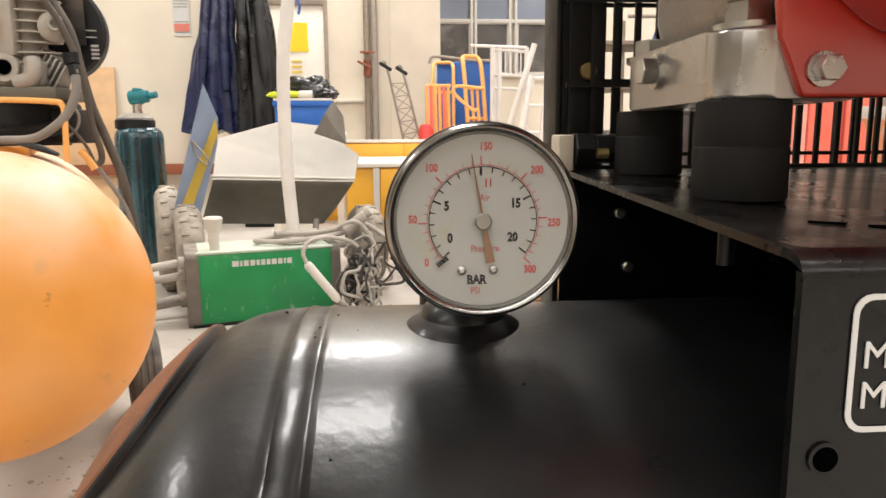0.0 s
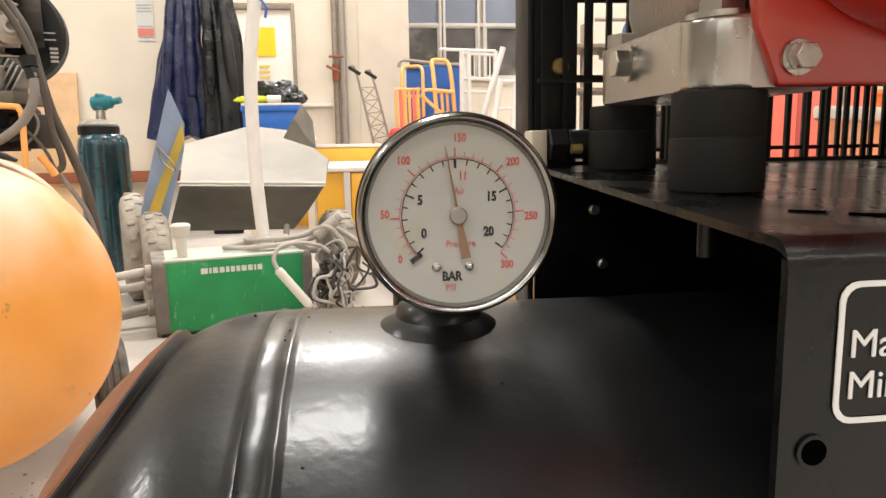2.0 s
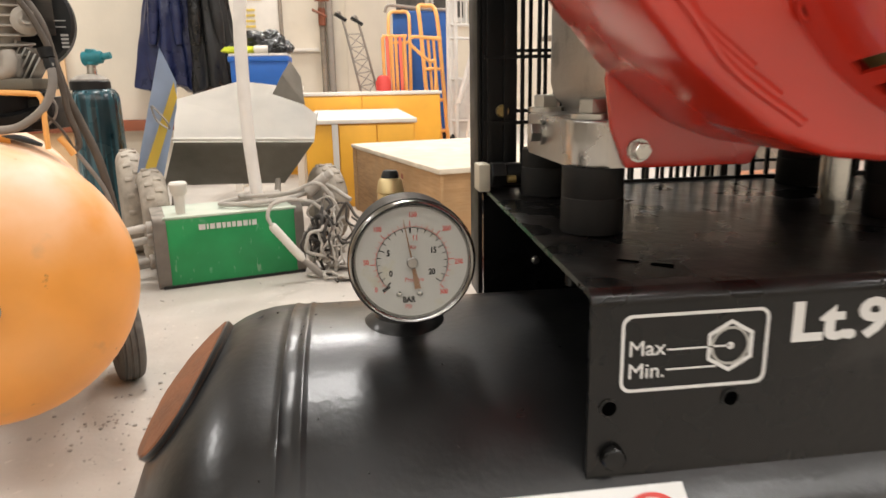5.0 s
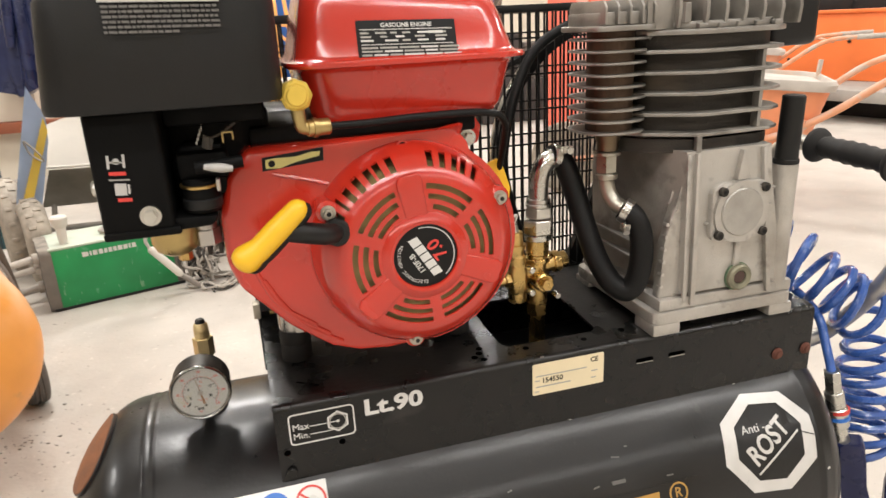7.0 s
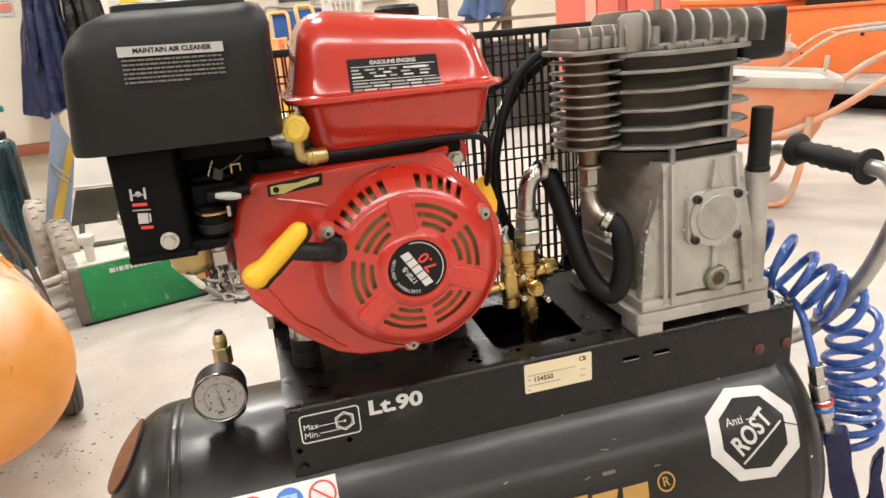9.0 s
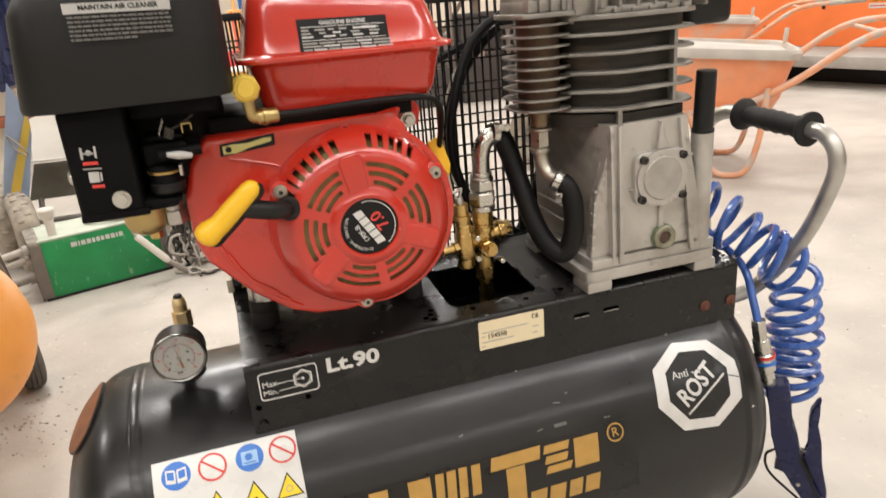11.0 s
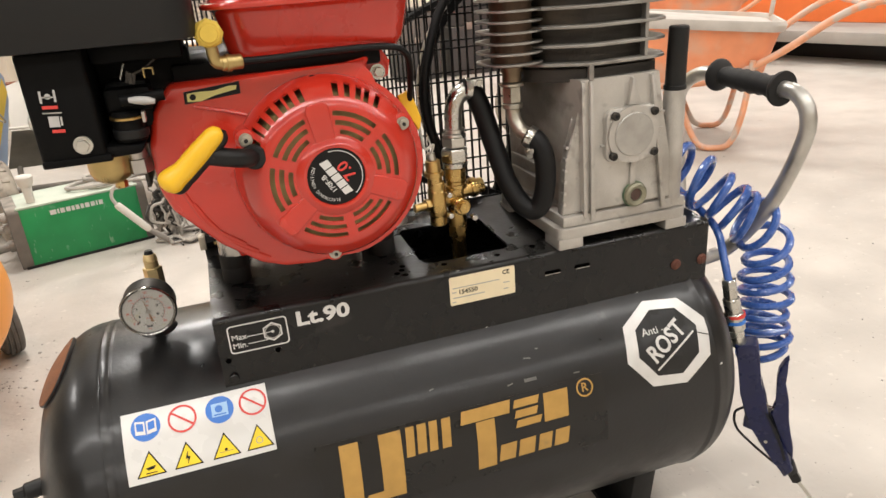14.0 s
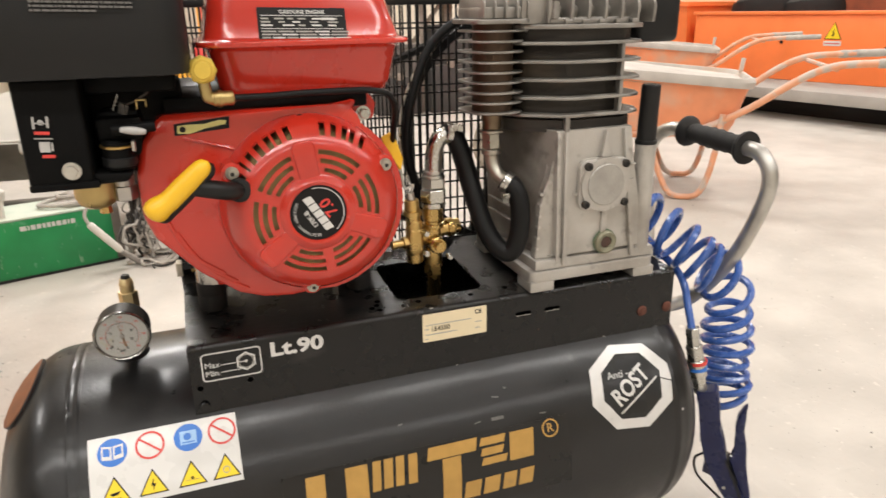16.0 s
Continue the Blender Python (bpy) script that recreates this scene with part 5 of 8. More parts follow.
part("red_bolt", join(hexnut((0.053, 0.080, 0.5735), (0.053, 0.074, 0.5735), 0.0050), cyl((0.053, 0.088, 0.5735), (0.053, 0.080, 0.5735), 0.0064, seg=20)), M_STEEL, eng)
crank = part("crankcase", join(box(0.04, 0.25, 0.08, 0.225, 0.59, 0.70, 0.02, 3), box(-0.035, 0.08, 0.11, 0.19, 0.67, 0.775, 0.015, 3), cyl((0.165, 0.22, 0.69), (0.165, 0.31, 0.69), 0.014)), M_ALU, eng, "cast aluminium crankcase with fins")
for k in range(9):
    part("cooling_fin", box(-0.045 + 0.012 * k, -0.040 + 0.012 * k, 0.105, 0.195, 0.665, 0.78, 0.001), M_ALUD, crank)
part("muffler_side", box(0.02, 0.26, 0.12, 0.235, 0.76, 0.815, 0.01), M_BLACKM, eng)

part("drain_bolt", join(cyl((0.203, 0.12, 0.535), (0.203, 0.12, 0.568), 0.010, seg=16), hexnut((0.203, 0.12, 0.522), (0.203, 0.12, 0.536), 0.0085)), M_STEEL, feet)

# red lower tab of the housing
part("housing_tab", prism([(0.034, 0.612), (0.038, 0.585), (0.047, 0.5635), (0.12, 0.5635), (0.14, 0.60), (0.10, 0.63), (0.04, 0.64)], front(0, 0.088, 0), 0.006, 0.002), M_RED, eng, "red lower tab of the blower housing")
# blower housing
outl = [(0.010, 0.797), (-0.012, 0.77), (-0.021, 0.735), (-0.021, 0.69), (-0.012, 0.664), (0.03, 0.617), (0.068, 0.588), (0.095, 0.578), (0.13, 0.5745)]
for a in range(-80, 66, 8):
    outl.append((RC[0] + 0.003 + 0.108 * math.cos(radians(a)), RC[1] + 0.108 * math.sin(radians(a)) - 0.003))
outl += [(0.222, 0.803), (0.19, 0.798)]
shroud = part("blower_housing", prism(outl, front(0, 0.085, 0), 0.103, 0.007, 3), M_RED, eng, "glossy red blower housing")
part("housing_lip", prism([(x * 1.0, z) for x, z in [(0.228, 0.768), (0.252, 0.772), (0.256, 0.79), (0.246, 0.806), (0.222, 0.806)]], front(0, 0.06, 0), 0.022, 0.003), M_RED, shroud)
part("housing_bolt", join(hexnut((0.239, 0.036, 0.779), (0.239, 0.028, 0.779), 0.006), cyl((0.239, 0.038, 0.779), (0.239, 0.0355, 0.779), 0.009, seg=20)), M_STEEL, shroud)
for k in range(3):
    part("pressed_rib", tube(spline([(0.0 + 0.010 * k, -0.018, 0.690 - 0.02 * k), (0.02 + 0.012 * k, -0.0185, 0.645 - 0.014 * k), (0.055 + 0.012 * k, -0.018, 0.615 - 0.011 * k)]), 0.0022, 8), M_RED, shroud)
part("pressed_rib", tube(spline([(0.03, -0.018, 0.772), (0.06, -0.0185, 0.764), (0.08, -0.018, 0.757)]), 0.0022, 8), M_RED, shroud)

# starter cover: turned shell with real slots between its ribs
radii = [0.0305, 0.033, 0.040, 0.0452, 0.0502, 0.0545, 0.0597, 0.0640, 0.0692, 0.076, 0.081, 0.0835, 0.0925, 0.0965, 0.1015, 0.1025]
depth = [0.0475, 0.048, 0.0485, 0.0485, 0.0485, 0.0485, 0.048, 0.0475, 0.0472, 0.0465, 0.043, 0.041, 0.032, 0.026, 0.010, 0.0]
NA = 180
slot_cells = {3: 0, 5: 1, 7: 2}
ribs = [99, 219, -21]
thin = [159, 39, -81]


def angdiff(a, b):
    return abs((a - b + 180) % 360 - 180)


def in_slot(ri, a):
    r = (radii[ri] + radii[ri + 1]) / 2
    if ri in slot_cells:
        grow = {3: 1.25, 5: 1.0, 7: 0.85}[ri]
        return all(angdiff(a, q) > 15 * grow + (3 if ri == 3 else 0) for q in ribs) and all(angdiff(a, q) > 5.2 * grow for q in thin)
    if ri in (11, 12):
        for c0, c1 in ((50, 88), (104, 154)):
            if c0 < a % 360 < c1:
                return ((a - c0) % 7.4) < 3.6
    if ri == 13:
        return 226 < a % 360 < 268 and ((a - 226) % 7.4) < 3.6
    return False


bm = bmesh.new()
V = [[bm.verts.new((r * math.cos(2 * math.pi * k / NA), r * math.sin(2 * math.pi * k / NA), d)) for k in range(NA)] for r, d in zip(radii, depth)]
for ri in range(len(radii) - 1):
    for k in range(NA):
        a = 360 * (k + 0.5) / NA
        if in_slot(ri, a):
            continue
        j = (k + 1) % NA
        bm.faces.new((V[ri][k], V[ri + 1][k], V[ri + 1][j], V[ri][j]))
for v in [v for v in bm.verts if not v.link_faces]:
    bm.verts.remove(v)
bmesh.ops.recalc_face_normals(bm, faces=bm.faces)
bmesh.ops.solidify(bm, geom=bm.faces[:], thickness=0.0022)
m_cover = front(RC[0], -0.018, RC[1])
cover = part("starter_cover", moved(bm, m_cover), M_RED, eng, "glossy red slotted recoil starter cover", angle=30)
part("fan_wheel", lathe([(0, 0.038), (0.03, 0.040), (0.072, 0.038), (0.084, 0.026), (0.092, 0.0)][::-1], (RC[0], -0.018, RC[1]), (0, -1, 0), 40), M_OLIVE, cover, "dull metal fan screen behind the slots")
for q in ribs:
    a = radians(q)
    c, s = math.cos(a), math.sin(a)
    pts = [(0.034, -0.0105), (0.034, 0.0105), (0.074, 0.0125), (0.080, 0.009), (0.080, -0.009), (0.074, -0.0125)]
    part("rib", prism([(u * c - v * s, u * s + v * c) for u, v in pts], m_cover @ Matrix.Translation((0, 0, 0.046)), 0.0040, 0.0019, 4), M_RED, cover)
part("hub_ring", moved(lathe([(0.0305, 0.046), (0.0315, 0.0515), (0.0345, 0.0525), (0.040, 0.0505), (0.0435, 0.0475)], (0, 0, 0), (0, 0, 1), 64), m_cover), M_RED, cover)
bface = -0.018 - 0.0490
badge = part("badge", prism(circle_pts(0.0312, 56), front(RC[0], -0.018 - 0.046, RC[1]), 0.003), M_BLKP, cover, "round black badge with white and red print")
BT = 122


def badge_m(x, y):
    return front(RC[0], bface - 0.0002, RC[1], BT) @ Matrix.Translation((x, y, 0))


part("lettering", lettering("7.0", 0.0175, badge_m(-0.0125, -0.0125), 0.0003, bold=0.0003, squeeze=1.0), M_REDP, eng)
part("logo_block", prism([(-0.0235, -0.0045), (0.0205, -0.0045), (0.0225, 0.0050), (-0.0215, 0.0050)], badge_m(0, 0.0005), 0.0003), M_WHITE, eng)
for k in range(4):
    part("logo_gap", prism([(-0.0006, -0.0047), (0.0005, -0.0047), (0.0015, 0.0052), (0.0004, 0.0052)], badge_m(-0.0145 + 0.0088 * k, 0.0005) @ Matrix.Translation((0, 0, 0.0001)), 0.0003), M_BLKP, eng)
part("lettering", lettering("170F-B", 0.0078, badge_m(-0.0125, 0.0105), 0.0003, bold=0.0001), M_WHITE, eng)
words = "ELECTRONIC IGNITION"
for k, ch in enumerate(words):
    if ch != " ":
        a = 148 - 116 * k / (len(words) - 1)
        part("lettering", lettering(ch, 0.0047, badge_m(0.0255 * math.cos(radians(a)), 0.0255 * math.sin(radians(a))) @ Matrix.Rotation(radians(a - 90), 4, "Z"), 0.0003, "CENTER"), M_WHITE, eng)
bm = bmesh.new()
o = [(bm.verts.new((0.0285 * math.cos(radians(a)), 0.0285 * math.sin(radians(a)), 0.0003)), bm.verts.new((0.0275 * math.cos(radians(a)), 0.0275 * math.sin(radians(a)), 0.0003))) for a in range(190, 341, 5)]
for a, b in zip(o, o[1:]):
    bm.faces.new((a[0], a[1], b[1], b[0]))
part("badge_arc", moved(bm, badge_m(0, 0)), M_WHITE, eng)
# cover bolts and small holes
for bx, bz, by in ((0.074, 0.737, -0.052), (0.240, 0.733, -0.056), (0.149, 0.5965, -0.050)):
    part("cover_lug", cyl((bx, -0.016, bz), (bx, by + 0.003, bz), 0.0105, seg=24, bev=0.003), M_RED, cover)
    part("cover_bolt", join(cyl((bx, by + 0.004, bz), (bx, by + 0.001, bz), 0.0070, seg=24), hexnut((bx, by + 0.002, bz), (bx, by - 0.004, bz), 0.0048)), M_DULLZ, cover)
    part("bolt_mark", cyl((bx, by - 0.0038, bz), (bx, by - 0.0044, bz), 0.0022, seg=14), M_BLACKM, cover)
for hx, hz in ((0.1525, 0.7875), (0.075, 0.637)):
    part("pin_hole", prism(circle_pts(0.0042, 18), front(hx, -0.0275 if hz > 0.7 else -0.021, hz), 0.0012), M_HOLE, cover)
    part("pin_hole_rim", ring(0.0058, 0.0042, front(hx, -0.0272 if hz > 0.7 else -0.0207, hz), 0.0014, 20), M_RED, cover)

# recoil handle: yellow and black T-grip, on its guide
part("handle_guide", join(cyl((0.083, -0.02, 0.715), (0.079, -0.064, 0.721), 0.0145, 0.0125, 24, 0.002), tube(spline([(0.081, -0.052, 0.7195), (0.070, -0.068, 0.7225), (0.052, -0.076, 0.728), (0.026, -0.077, 0.735)]), 0.0095, 16)), M_BLACKP, eng, "black plastic handle stem")
ga, gb = Vector((-0.008, -0.084, 0.7060)), Vector((0.0515, -0.084, 0.7585))
hg, hr = [], []
for k in range(33):
    s = k / 32
    lift = 0.0028 * max(0.0, 1 - (s / 0.30) ** 2)                 # the lower end flares to its upper side
    hg.append(ga.lerp(gb, s) + Vector((-0.66, 0, 0.75)) * lift)
    r = 0.0104 + 0.0022 * math.exp(-((s - 0.13) / 0.10) ** 2) - 0.0016 * max(0.0, s - 0.6) / 0.4
    r *= min(1.0, 0.5 + 0.5 * math.sqrt(max(0.0, 1 - (1 - min(1, s / 0.09)) ** 2))) * math.sqrt(max(0.01, 1 - max(0.0, (s - 0.86) / 0.14) ** 2))
    hr.append(r)
part("yellow_grip", tube(hg, hr, 22), M_YEL, eng, "yellow plastic grip of the starter handle")
part("grip_back", tube([p + Vector((0.0045, 0.008, -0.0045)) for p in hg], [r * 0.95 for r in hr], 18), M_BLACKP, eng)

# tool pictogram on the housing
part("pictogram_label", prism([(0, 0), (0.056, 0.008), (0.056, 0.0205), (0, 0.0125)], front(0.022, -0.0182, 0.775, -3), 0.0004), M_BLKP, shroud, "black label with a yellow-green tool pictogram")
part("pictogram", prism([(0.003, 0.0025), (0.016, 0.0025), (0.030, 0.0075), (0.052, 0.0125), (0.053, 0.0165), (0.045, 0.0165), (0.030, 0.0125), (0.012, 0.0120), (0.003, 0.0105)], front(0.022, -0.0187, 0.775, -3), 0.0004), mat("pale_yellow_print", (0.6, 0.55, 0.2), 0.5, 0, 0.1, 60, 0), eng)
part("pictogram_mark", prism(circle_pts(0.0032, 12, 0.0085, 0.0070), front(0.022, -0.0192, 0.775, -3), 0.0003), M_BLKP, eng)

# fuel tank: lofted rounded shape with a seam flange
def fuel_loop(inset, z):
    ix = inset if inset < 0.012 else 0.012 + (inset - 0.012) * (0.55 if z > 0.87 else 0.8)
    w, d = 0.232 - 2 * ix, 0.205 - 2 * inset
    out = []
    for x, y in rrect(w, d, max(0.008, 0.034 - inset * 0.25), 6, 0.1690, 0.0615):
        zz = z
        if z > 0.872:
            zz = z - max(0, x - 0.15) * 0.20 * (z - 0.872) / 0.09
        out.append((x, y, zz))
    return out


FL = [(0.034, 0.808), (0.027, 0.812), (0.022, 0.822), (0.013, 0.858), (0.009, 0.8625), (0.001, 0.8635), (0.0, 0.866), (0.001, 0.8685), (0.008, 0.8695), (0.0105, 0.873), (0.018, 0.895), (0.025, 0.915), (0.033, 0.932), (0.045, 0.943), (0.062, 0.9495), (0.085, 0.9515)]
ft = part("fuel_tank", loft([fuel_loop(i, z) for i, z in FL]), M_RED, eng, "glossy red pressed steel fuel tank with a seam flange", angle=50)
part("fuel_cap", lathe([(0.0, 0.0), (0.026, 0.0), (0.026, 0.012), (0.022, 0.016), (0, 0.017)], (0.20, 0.10, 0.938), (0, 0, 1), 32), M_BLACKP, ft)
tilt = math.degrees(math.atan2(0.018 - 0.0105, 0.895 - 0.873))
lm = Matrix.Translation((0.164, -0.0268, 0.8840)) @ Matrix.Rotation(radians(-tilt), 4, "X") @ FRONT
part("rating_label", prism(rrect(0.0925, 0.0355, 0.001, 2), lm @ Matrix.Rotation(radians(-1.5), 4, "Z"), 0.0008), M_BLKP, ft, "black rating label with silver print")


def lab_m(x, y):
    return lm @ Matrix.Rotation(radians(-1.5), 4, "Z") @ Matrix.Translation((x, y, 0.0009))


part("lettering", lettering("GASOLINE ENGINE", 0.0056, lab_m(0, 0.0130), 0.0002, "CENTER", bold=0.0001), M_WHITE, eng)
rnd = random.Random(3)
for k, yy in enumerate((0.0092, 0.0060, 0.0025, -0.001, -0.0045, -0.0075, -0.0107, -0.0140)):
    if k in (0, 4):
        part("print_line", prism([(-0.043, -0.0003), (0.043, -0.0003), (0.043, 0.0003), (-0.043, 0.0003)], lab_m(0, yy), 0.0002), M_WHITE, eng)
        continue
    x = -0.043
    while x < 0.036:
        w = rnd.uniform(0.006, 0.013) if k < 4 else rnd.uniform(0.008, 0.02)
        part("print_bar", prism([(0, -0.0008), (w, -0.0008), (w, 0.0008), (0, 0.0008)], lab_m(x, yy), 0.0002), M_WHITE if rnd.random() < 0.5 else M_GREY, eng)
        x += w + (rnd.uniform(0.003, 0.011) if k < 4 else 0.0018)
part("print_bar", prism([(0, -0.0012), (0.014, -0.0012), (0.014, 0.0012), (0, 0.0012)], lab_m(0.02, 0.006), 0.00025), M_WHITE, eng)

# fuel pipe, stop tap and black tube under the tank
tap = part("fuel_elbow", join(cyl((0.064, -0.040, 0.8135), (0.085, -0.036, 0.8135), 0.0075, seg=18, bev=0.001), cyl((0.069, -0.039, 0.8135), (0.073, -0.038, 0.8135), 0.0088, seg=18), tube(spline([(0.066, -0.040, 0.8135), (0.060, -0.041, 0.816), (0.058, -0.042, 0.826), (0.0575, -0.042, 0.845)]), 0.0062, 12)), M_YELB, eng, "yellow zinc-plated elbow fitting")
part("fuel_tap", join(cyl((0.0575, -0.030, 0.843), (0.0575, -0.050, 0.843), 0.0142, seg=8, bev=0.003), cyl((0.0575, -0.050, 0.843), (0.0575, -0.053, 0.843), 0.009, seg=16, bev=0.001)), mat("yellow_zinc_knob", (0.78, 0.56, 0.10), 0.35, 0.5, 0.12, 60, 0.05), eng, "yellow hexagonal knob")
part("black_pipe", tube(spline([(0.082, -0.036, 0.8135), (0.12, -0.034, 0.813), (0.17, -0.030, 0.814), (0.235, -0.022, 0.812), (0.262, -0.010, 0.802), (0.274, 0.02, 0.77), (0.279, 0.07, 0.70), (0.290, 0.10, 0.64)]), 0.0036, 12), M_HOSE, eng, "black fuel pipe")
# black block added to fill the shaded gap between fuel tank and housing
part("dark_gap_fill", box(0.015, 0.235, -0.004, 0.16, 0.793, 0.813, 0.003), M_BLACK_SHADED, eng)

# air cleaner: rounded black plastic box on a ribbed housing
def air_loop(inset, z, sh=0.0):
    w, d = 0.188 - 2 * inset, 0.20 - 2 * inset
    return [(x + sh, y, z) for x, y in rrect(w, d, max(0.010, 0.030 - inset * 0.3), 7, -0.041, 0.030)]


AL = [(0.008, 0.8405), (0.001, 0.8415), (0.0, 0.846), (0.0025, 0.90), (0.004, 0.925), (0.008, 0.942), (0.015, 0.953), (0.026, 0.9605), (0.045, 0.9635), (0.07, 0.9645)]
airbox = part("air_cleaner_cover", loft([air_loop(i, z, -0.006 * (0.95 - z) / 0.11 + (i * 0.55 if z > 0.93 else 0.0)) for i, z in AL]), M_BLACKP, eng, "black grained plastic air cleaner cover", angle=50)
part("cover_ridge", loft([air_loop(0.034, 0.960, 0.012), air_loop(0.035, 0.967, 0.012), air_loop(0.040, 0.969, 0.012)]), M_BLACKP, airbox)
al = Matrix.Translation((-0.0385, -0.0695, 0.9155)) @ Matrix.Rotation(radians(-3), 4, "X") @ FRONT @ Matrix.Rotation(radians(-1.5), 4, "Z")
part("label_header", prism([(-0.0435, 0.0065), (0.0435, 0.0065), (0.0435, 0.0150), (-0.0435, 0.0150)], al, 0.0008), M_HEADER, airbox, "silver header of a printed label")
part("lettering", lettering("MAINTAIN AIR CLEANER", 0.0058, al @ Matrix.Translation((0.001, 0.011, 0.0009)), 0.0002, "CENTER", bold=0.00022), M_BLKP, eng)
rnd = random.Random(5)
for k in range(6):
    x = -0.0415
    end = 0.0425 if k < 5 else 0.012
    while x < end - 0.002:
        w = min(rnd.uniform(0.0020, 0.0070), end - x)
        part("print_bar", prism([(0, -0.0009), (w, -0.0009), (w, 0.0009), (0, 0.0009)], al @ Matrix.Translation((x, 0.0035 - 0.0037 * k, 0)), 0.0007), M_DIMP, eng)
        x += w + 0.0009
housing = part("air_cleaner_base", box(-0.114, -0.056, -0.050, 0.06, 0.736, 0.842, 0.005, 3), M_BLACK_SHADED, eng, "black plastic air cleaner base with control symbols")
part("base_shelf", box(-0.056, 0.030, -0.022, 0.09, 0.822, 0.842, 0.004), M_BLACK_SHADED, eng)
part("base_lip", box(-0.114, -0.052, -0.052, -0.044, 0.7345, 0.742, 0.002), M_BLACK_SHADED, eng)
# dark wall added to close the shaded space beside the base
part("cavity_shade_back", box(-0.058, 0.034, 0.012, 0.07, 0.735, 0.83, 0.004), M_BLACK_SHADED, eng)
part("base_tray", prism([(-0.058, 0.736), (-0.026, 0.737), (-0.020, 0.746), (-0.058, 0.748)], front(0, 0.02, 0), 0.066, 0.003), M_BLACK_SHADED, eng)
# the carburettor takes the shaded black, and its band goes dark with it
carb = part("carburettor", join(box(-0.050, -0.008, -0.018, 0.05, 0.756, 0.806, 0.008), box(-0.050, -0.006, -0.034, 0.0, 0.776, 0.800, 0.005), cyl((-0.033, -0.030, 0.748), (-0.033, -0.030, 0.778), 0.0155, 0.0145, 28, 0.002), cyl((-0.034, -0.046, 0.789), (0.006, -0.044, 0.791), 0.0055, seg=14)), M_BLACK_SHADED, eng, "carburettor darkened for the shade it sits in, with bare metal rings")
part("throat_ring", lathe([(0.0150, 0.0), (0.0168, 0.0006), (0.0168, 0.0026), (0.0150, 0.0032)], (-0.033, -0.030, 0.7705), (0.02, -0.05, 1), 36), M_BRASS, carb, "thin brass ring")
part("throat_band", lathe([(0.0156, 0.0), (0.0170, 0.001), (0.0170, 0.0085), (0.0156, 0.0095)], (-0.0325, -0.030, 0.7520), (0.02, -0.05, 1), 36), M_BLACKM, carb, "worn metal band, darkened with the carburettor")
for lx in (-0.0172,):
    part("throat_lug", box(lx - 0.0018, lx + 0.0018, -0.042, -0.030, 0.766, 0.777, 0.0012), M_ALUS, carb)
part("lever", tube(spline([(-0.026, -0.050, 0.790), (-0.014, -0.052, 0.7885), (-0.003, -0.051, 0.7865)]), [0.0025 + 0.0016 * math.sin(math.pi * k / 16) for k in range(17)], 12), M_HEADER, eng, "pale grey throttle lever")
part("linkage", join(prism([(-0.026, 0.806), (-0.018, 0.803), (-0.015, 0.812), (-0.023, 0.817)], front(0, -0.044, 0), 0.003, 0.0008), box(-0.0225, -0.0185, -0.049, -0.044, 0.804, 0.815, 0.001), tube(spline([(-0.02, -0.044, 0.812), (-0.008, -0.042, 0.8165), (0.004, -0.04, 0.824)]), 0.0010, 6)), M_ALUD, carb)
part("governor_bracket", join(box(-0.0085, -0.0070, -0.048, -0.040, 0.8085, 0.8175, 0.0005), box(0.0000, 0.0013, -0.048, -0.040, 0.8105, 0.8175, 0.0005), box(-0.0085, 0.0013, -0.048, -0.041, 0.8165, 0.8178, 0.0004)), M_YELB, carb, "small yellow zinc bracket")
part("spring", tube([(-0.030 + 0.0016 * q / 6 + 0.0, -0.046 + 0.0018 * math.sin(q), 0.8085 + 0.0018 * math.cos(q) + 0.0006 * q) for q in range(0, 26)], 0.0005, 5), M_STEEL, carb)
part("choke_screw", join(cyl((-0.0745, -0.049, 0.7535), (-0.0745, -0.053, 0.7535), 0.0086, seg=24), hexnut((-0.0745, -0.052, 0.7535), (-0.0745, -0.060, 0.7535), 0.0062)), M_STEEL, eng, "bright flanged bolt")
part("side_screw", cyl((-0.113, -0.02, 0.775), (-0.121, -0.02, 0.775), 0.007, seg=14, bev=0.001), M_STEEL, eng)
for x0, z0, w, h, material in ((-0.101, 0.796, 0.0020, 0.011, M_HEADER), (-0.089, 0.796, 0.0020, 0.011, M_HEADER), (-0.099, 0.8005, 0.010, 0.0012, M_HEADER), (-0.1005, 0.7905, 0.013, 0.003, M_REDP), (-0.1015, 0.7862, 0.016, 0.0012, M_GREY), (-0.0985, 0.7735, 0.009, 0.010, M_HEADER), (-0.0885, 0.774, 0.0016, 0.008, M_HEADER), (-0.0975, 0.768, 0.011, 0.003, M_REDP)):
    part("control_symbol", prism([(0, 0), (w, 0), (w, h), (0, h)], front(x0, -0.0502, z0, -4), 0.0004), material, eng)
part("symbol_dot", prism(circle_pts(0.0026, 14), front(-0.0935, -0.0502, 0.8015), 0.0004), M_HEADER, eng)
part("float_bowl", lathe([(0.0, 0.0), (0.010, 0.001), (0.018, 0.006), (0.0215, 0.014), (0.022, 0.036), (0.024, 0.038), (0.024, 0.044), (0.0, 0.044)], (-0.064, 0.004, 0.7005), (0, 0, 1), 32), M_YELB, eng, "yellow zinc-plated float bowl")
part("bowl_nut", hexnut((-0.058, 0.004, 0.6945), (-0.058, 0.004, 0.702), 0.0065), M_BRASS, eng)
